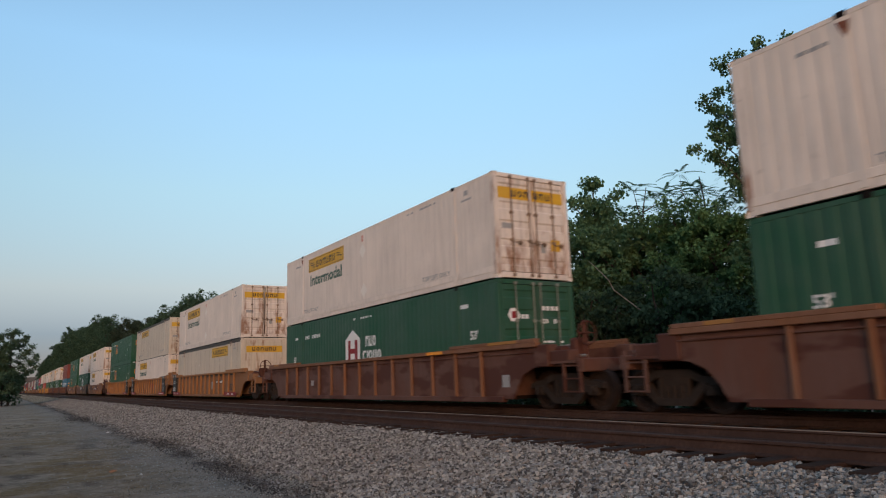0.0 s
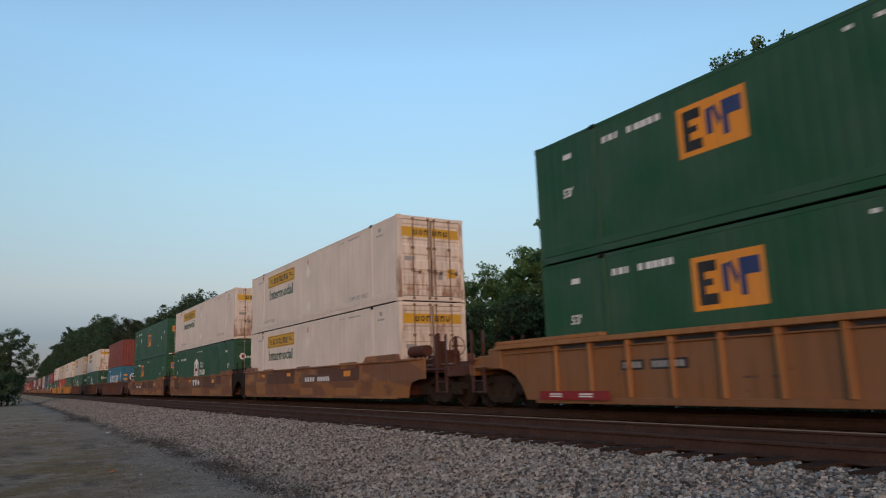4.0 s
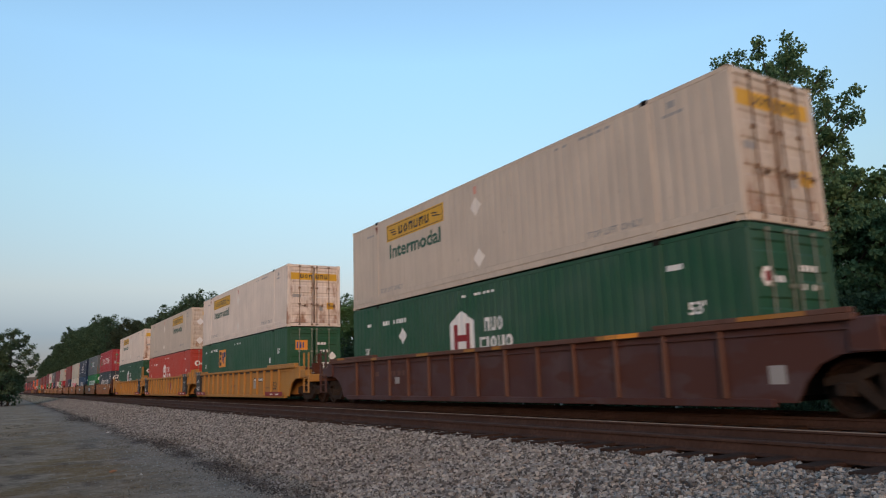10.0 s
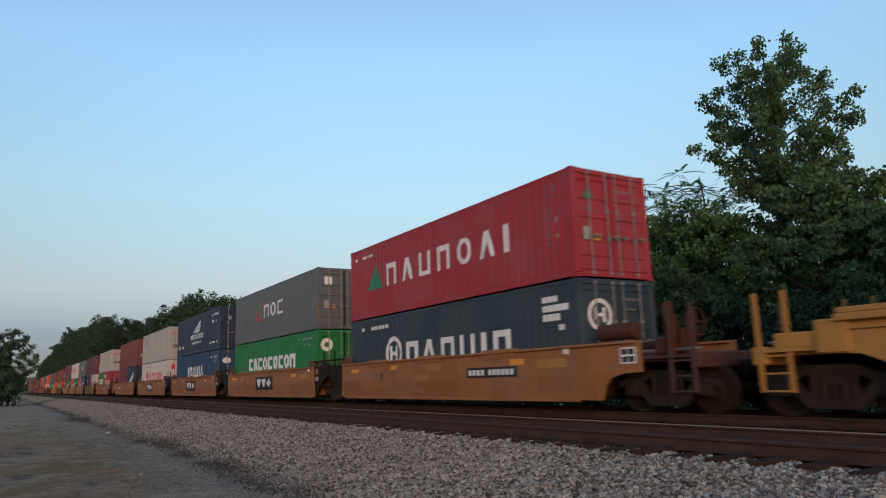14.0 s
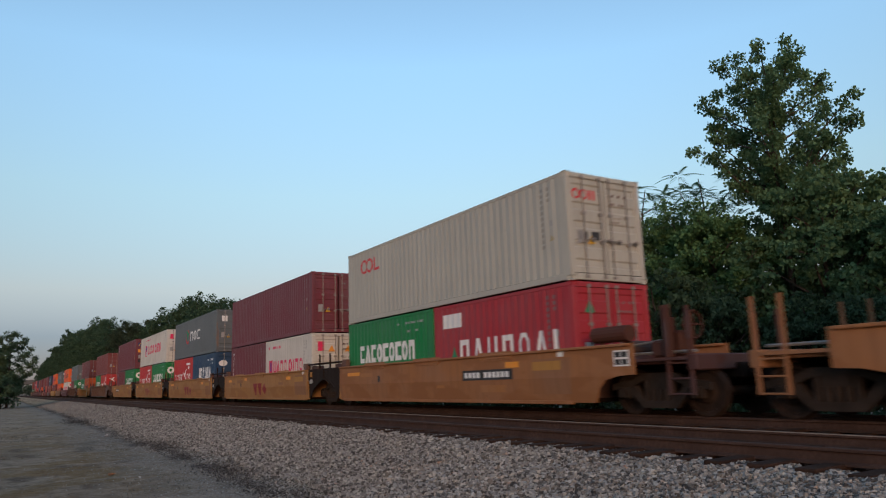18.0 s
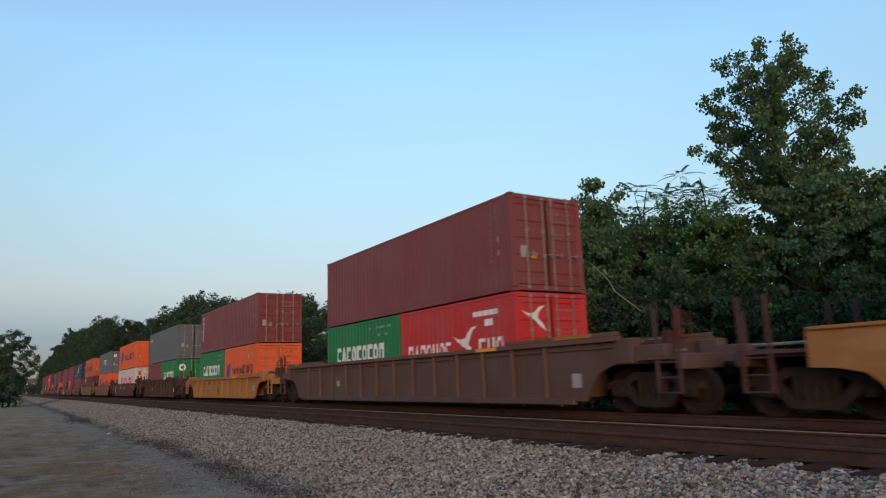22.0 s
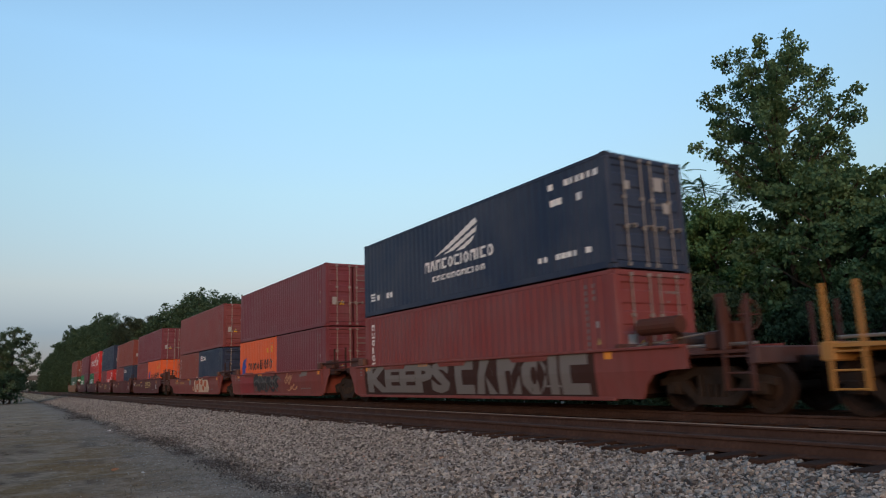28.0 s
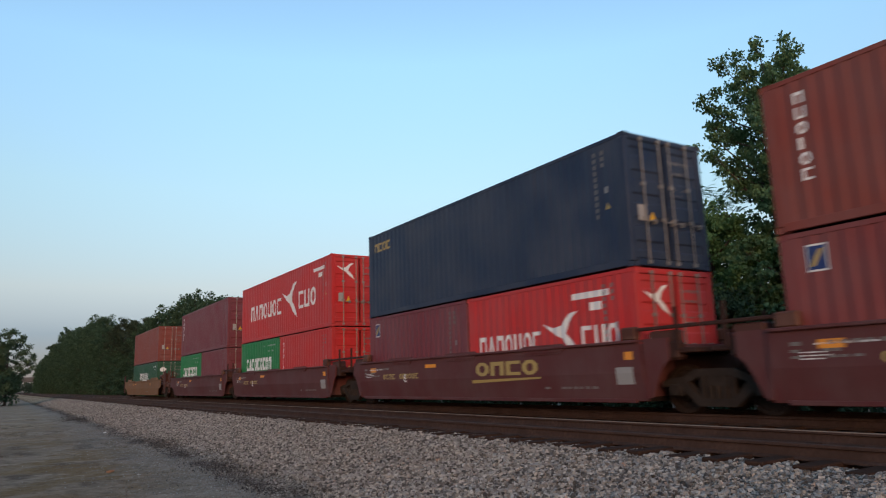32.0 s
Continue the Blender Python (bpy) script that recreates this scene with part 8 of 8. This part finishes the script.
            mark_car(car, wl, "cap_paint", [quad(-0.9, -0.3, 1.592 + lift, 1.665 + lift)], INK["amber"], "", -1.564)
            mark_car(car, wl, "faded_mark", dashes(2.0, 4.2, 0.95, 1.1, 7), INK["brown"])


car_marks()

Z53, Z40, ZHC, ZTALL = 0.445, 0.375, 0.355, 0.37


def y_of(i):
    return UNITS[i][0]


def long_stack(i, low, up):
    """Two 53-foot boxes on well car i. Each: (kind, colour, livery)."""
    for level, (kind, colour, livery) in enumerate((low, up)):
        z = Z53 + level * 2.912
        nose = livery in ("white_nose", "old_nose")
        words_for = dict(white="white ribbed long container with a yellow name panel", beige="beige ribbed long container with a yellow name panel", cream="old cream long container, yellow name panel",
                         hubgreen="green long container with a white house emblem", empgreen="green long container with an amber emblem panel", coral="coral red long container with a white house emblem")
        c = container(kind, colour, y_of(i), z, words_for[colour] + (", in a well" if level == 0 else ", stacked on top"), nose)
        if livery == "white":
            long_white(c, kind)
        elif livery == "white_nose":
            long_white(c, kind, True, 9.65, nose=True)
        elif livery == "old":
            long_white(c, kind, False, 2.9)
        elif livery == "old_nose":
            long_white(c, kind, False, 9.84, nose=True)
        elif livery == "house":
            pack_green(c, kind)
        elif livery == "house_d":
            pack_green(c, kind, diamond=True)
        elif livery == "house_red":
            pack_green(c, kind, "coral")
        elif livery == "amber":
            pack_amber(c, kind)
        elif livery == "amber_low":
            pack_amber(c, kind, 4.24, 1.42, False)


W, WN, OLD, OLDN = ("53w", "white", "white"), ("53w", "beige", "white_nose"), ("53p", "cream", "old"), ("53p", "cream", "old_nose")
G, GD, GS, E1, E2 = ("53", "hubgreen", "house"), ("53", "hubgreen", "house_d"), ("53w", "hubgreen", "house"), ("53w", "empgreen", "amber"), ("53w", "empgreen", "amber_low")
for i, low, up in ((0, G, W), (1, GS, W), (2, OLDN, W), (3, W, OLD), (4, E2, E2), (5, W, W), (6, G, W), (7, E2, E1), (9, G, W), (10, GD, ("53w", "beige", "white")),
                   (11, E2, W), (12, ("53", "coral", "house_red"), WN), (13, GS, W)):
    long_stack(i, low, up)

SEA = {
    "crimson": "bright crimson", "slate": "dark slate-blue", "grey": "grey", "leaf": "bright green", "navy": "navy blue", "azure": "medium blue", "putty": "pale putty-grey",
    "chalk": "off-white", "russet": "russet red", "maroon": "maroon", "scarlet": "scarlet", "orange": "orange", "brick": "brick red", "sky": "sky blue", "hubgreen": "dark green",
}
LOOK = {
    "red_letters": "with white bars and green peak", "ring_letters": "with white ring and bars", "round_letters": "with red ring and white blocks",
    "green_letters": "with a row of bold white bars", "wing": "with a white wing emblem", "blue_letters": "with tall white bars", "putty_red": "with a small red name mark",
    "white_magenta": "with magenta bars and emblem", "gull": "with a white gull emblem", "orange_letters": "with blue emblem, dark bars", "tall_column": "with a white column of bars",
    "small_square": "with a small square emblem", "blue_plate": "with small blue-white plates", "gold_name": "with a small gold name mark", "white_plate": "with a white name plate",
    "striped_emblem": "with a small striped white emblem", "": "with small white data marks",
}


def sea_box(kind, colour, livery, y, z, nose=False, seed=1):
    size = "20-foot" if kind == "20" else "40-foot"
    c = container(kind, colour, y, z, "%s corrugated %s container %s" % (SEA[colour], size, LOOK[livery]), nose)
    ink = "grey" if colour in ("putty", "chalk", "orange") else "white"
    if livery not in ("wing", "green_letters", "ring_letters"):
        sea_marks(c, kind, ink, seed, nose)
    elif not nose:
        h = KINDS[kind][2]
        mark_end(c, kind, "data_line", dashes(1.38, 2.0, h * 0.81, h * 0.835, 6, seed) + dashes(1.38, 1.8, h * 0.72, h * 0.74, 5, seed + 1) + dashes(1.40, 1.9, h * 0.58, h * 0.595, 7, seed + 2), INK["faint"], "", 0.003)
    if livery:
        hull(c, kind, livery)
    return c


# (car, lower boxes from the rear forward, upper box)
STACKS = [
    (8, [("40h", "sky", "ring_letters")], ("40h", "brick", "tall_column")),
    (14, [("40", "slate", "ring_letters")], ("40", "crimson", "red_letters")),
    (15, [("40", "leaf", "green_letters")], ("40", "grey", "round_letters")),
    (16, [("40", "azure", "blue_letters")], ("40", "navy", "wing")),
    (17, [("40", "chalk", "white_magenta")], ("40", "putty", "putty_red")),
    (18, [("20", "maroon", "small_square"), ("20", "navy", "wing")], ("40", "russet", "")),
    (19, [("20", "leaf", "green_letters"), ("20", "crimson", "red_letters")], ("40", "putty", "putty_red")),
    (20, [("20", "maroon", "tall_column"), ("20", "chalk", "white_magenta")], ("40", "maroon", "")),
    (21, [("20", "scarlet", "gull"), ("20", "azure", "blue_letters")], ("40", "grey", "round_letters")),
    (22, [("20", "scarlet", "gull"), ("20", "leaf", "green_letters")], ("40", "chalk", "white_magenta")),
    (23, [("20", "maroon", "small_square"), ("20", "leaf", "green_letters")], ("40h", "maroon", "small_square")),
    (24, [("20", "leaf", "green_letters"), ("20", "scarlet", "gull")], ("40", "russet", "")),
    (25, [("20", "leaf", "green_letters"), ("20", "orange", "orange_letters")], ("40", "russet", "tall_column")),
    (26, [("20", "russet", "small_square"), ("20", "leaf", "green_letters")], ("40", "grey", "blue_plate")),
    (27, [("40", "chalk", "white_magenta")], ("40", "orange", "orange_letters")),
    (28, [("40", "orange", "orange_letters")], ("40", "grey", "round_letters")),
    (29, [("40", "maroon", "white_plate")], ("40", "orange", "orange_letters")),
    (30, [("40", "russet", "tall_column")], ("40", "navy", "wing")),
    (31, [("20", "orange", "orange_letters"), ("20", "maroon", "")], ("40", "maroon", "")),
    (32, [("20", "brick", "tall_column"), ("20", "navy", "striped_emblem")], ("40", "russet", "")),
    (33, [("20", "russet", ""), ("20", "orange", "orange_letters")], ("40", "maroon", "")),
    (34, [("20", "russet", "small_square"), ("20", "navy", "striped_emblem")], ("40", "brick", "tall_column")),
    (35, [("20", "maroon", "small_square"), ("20", "scarlet", "gull")], ("40h", "navy", "gold_name")),
    (36, [("20", "leaf", "green_letters"), ("20", "scarlet", "tall_column")], ("40h", "scarlet", "gull")),
    (37, [("20", "leaf", "green_letters"), ("20", "maroon", "")], ("40h", "maroon", "tall_column")),
    (38, [("40", "hubgreen", "blue_letters")], ("40h", "brick", "")),
]
for i, lows, up in STACKS:
    y = y_of(i)
    tall = up[0] == "40h"
    z = ZTALL if lows[0][0] == "40h" else (ZHC if tall else Z40)
    if len(lows) == 1:
        sea_box(*lows[0], y, z, nose=i == 8, seed=i)
    else:
        sea_box(*lows[0], y + 6.134, z, seed=i)
        sea_box(*lows[1], y, z, seed=i + 3)
    top_box = sea_box(*up, y, z + KINDS[lows[0][0]][2] + 0.016, nose=i == 8, seed=i + 7)
    if i == 8:
        smears = [[(u, z0), (u + 0.05, z0 + 0.02), (u + 0.07, z1), (u + 0.02, z1 - 0.03)] for u, z0, z1 in ((1.7, 0.2, 0.36), (2.2, 0.22, 0.42), (2.42, 0.2, 0.5), (2.6, 0.22, 0.44), (2.9, 0.24, 0.40), (4.7, 0.9, 1.15), (4.95, 0.6, 0.82), (5.0, 0.9, 1.2))]
        smears += [[(u, z0), (u + ln, z0 + 0.05), (u + ln * 0.9, z0 + 0.12), (u + 0.03, z0 + 0.08)] for u, z0, ln in ((5.7, 1.0, 0.2), (6.3, 0.95, 0.22), (6.2, 0.66, 0.16), (7.1, 1.0, 0.26), (7.6, 0.5, 0.16))]
        mark_side(top_box, up[0], "scuff", smears, INK["grime"], "dark rubbed scuffs")


def motions():
    times = [4.0 * k for k in range(9)]
    for ob, y, z in MOVERS:
        walk(ob, [(t, pose(XC, y - run(t), z)) for t in times])
    # the wheels roll without slipping; all leading axles share one action, and so do all trailing ones
    leads = {}
    for w, dy in WHEELSETS:
        if dy not in leads:
            leads[dy] = w
            walk(w, [(k / FPS, pose(0, dy, 0.457, math.degrees(run(k / FPS) / 0.457) % 360)) for k in range(32 * FPS + 1)])
        else:
            w.rotation_mode = "QUATERNION"
            keys, own = leads[dy].animation_data, w.animation_data_create()
            own.action = keys.action
            own.action_slot = keys.action_slot


motions()
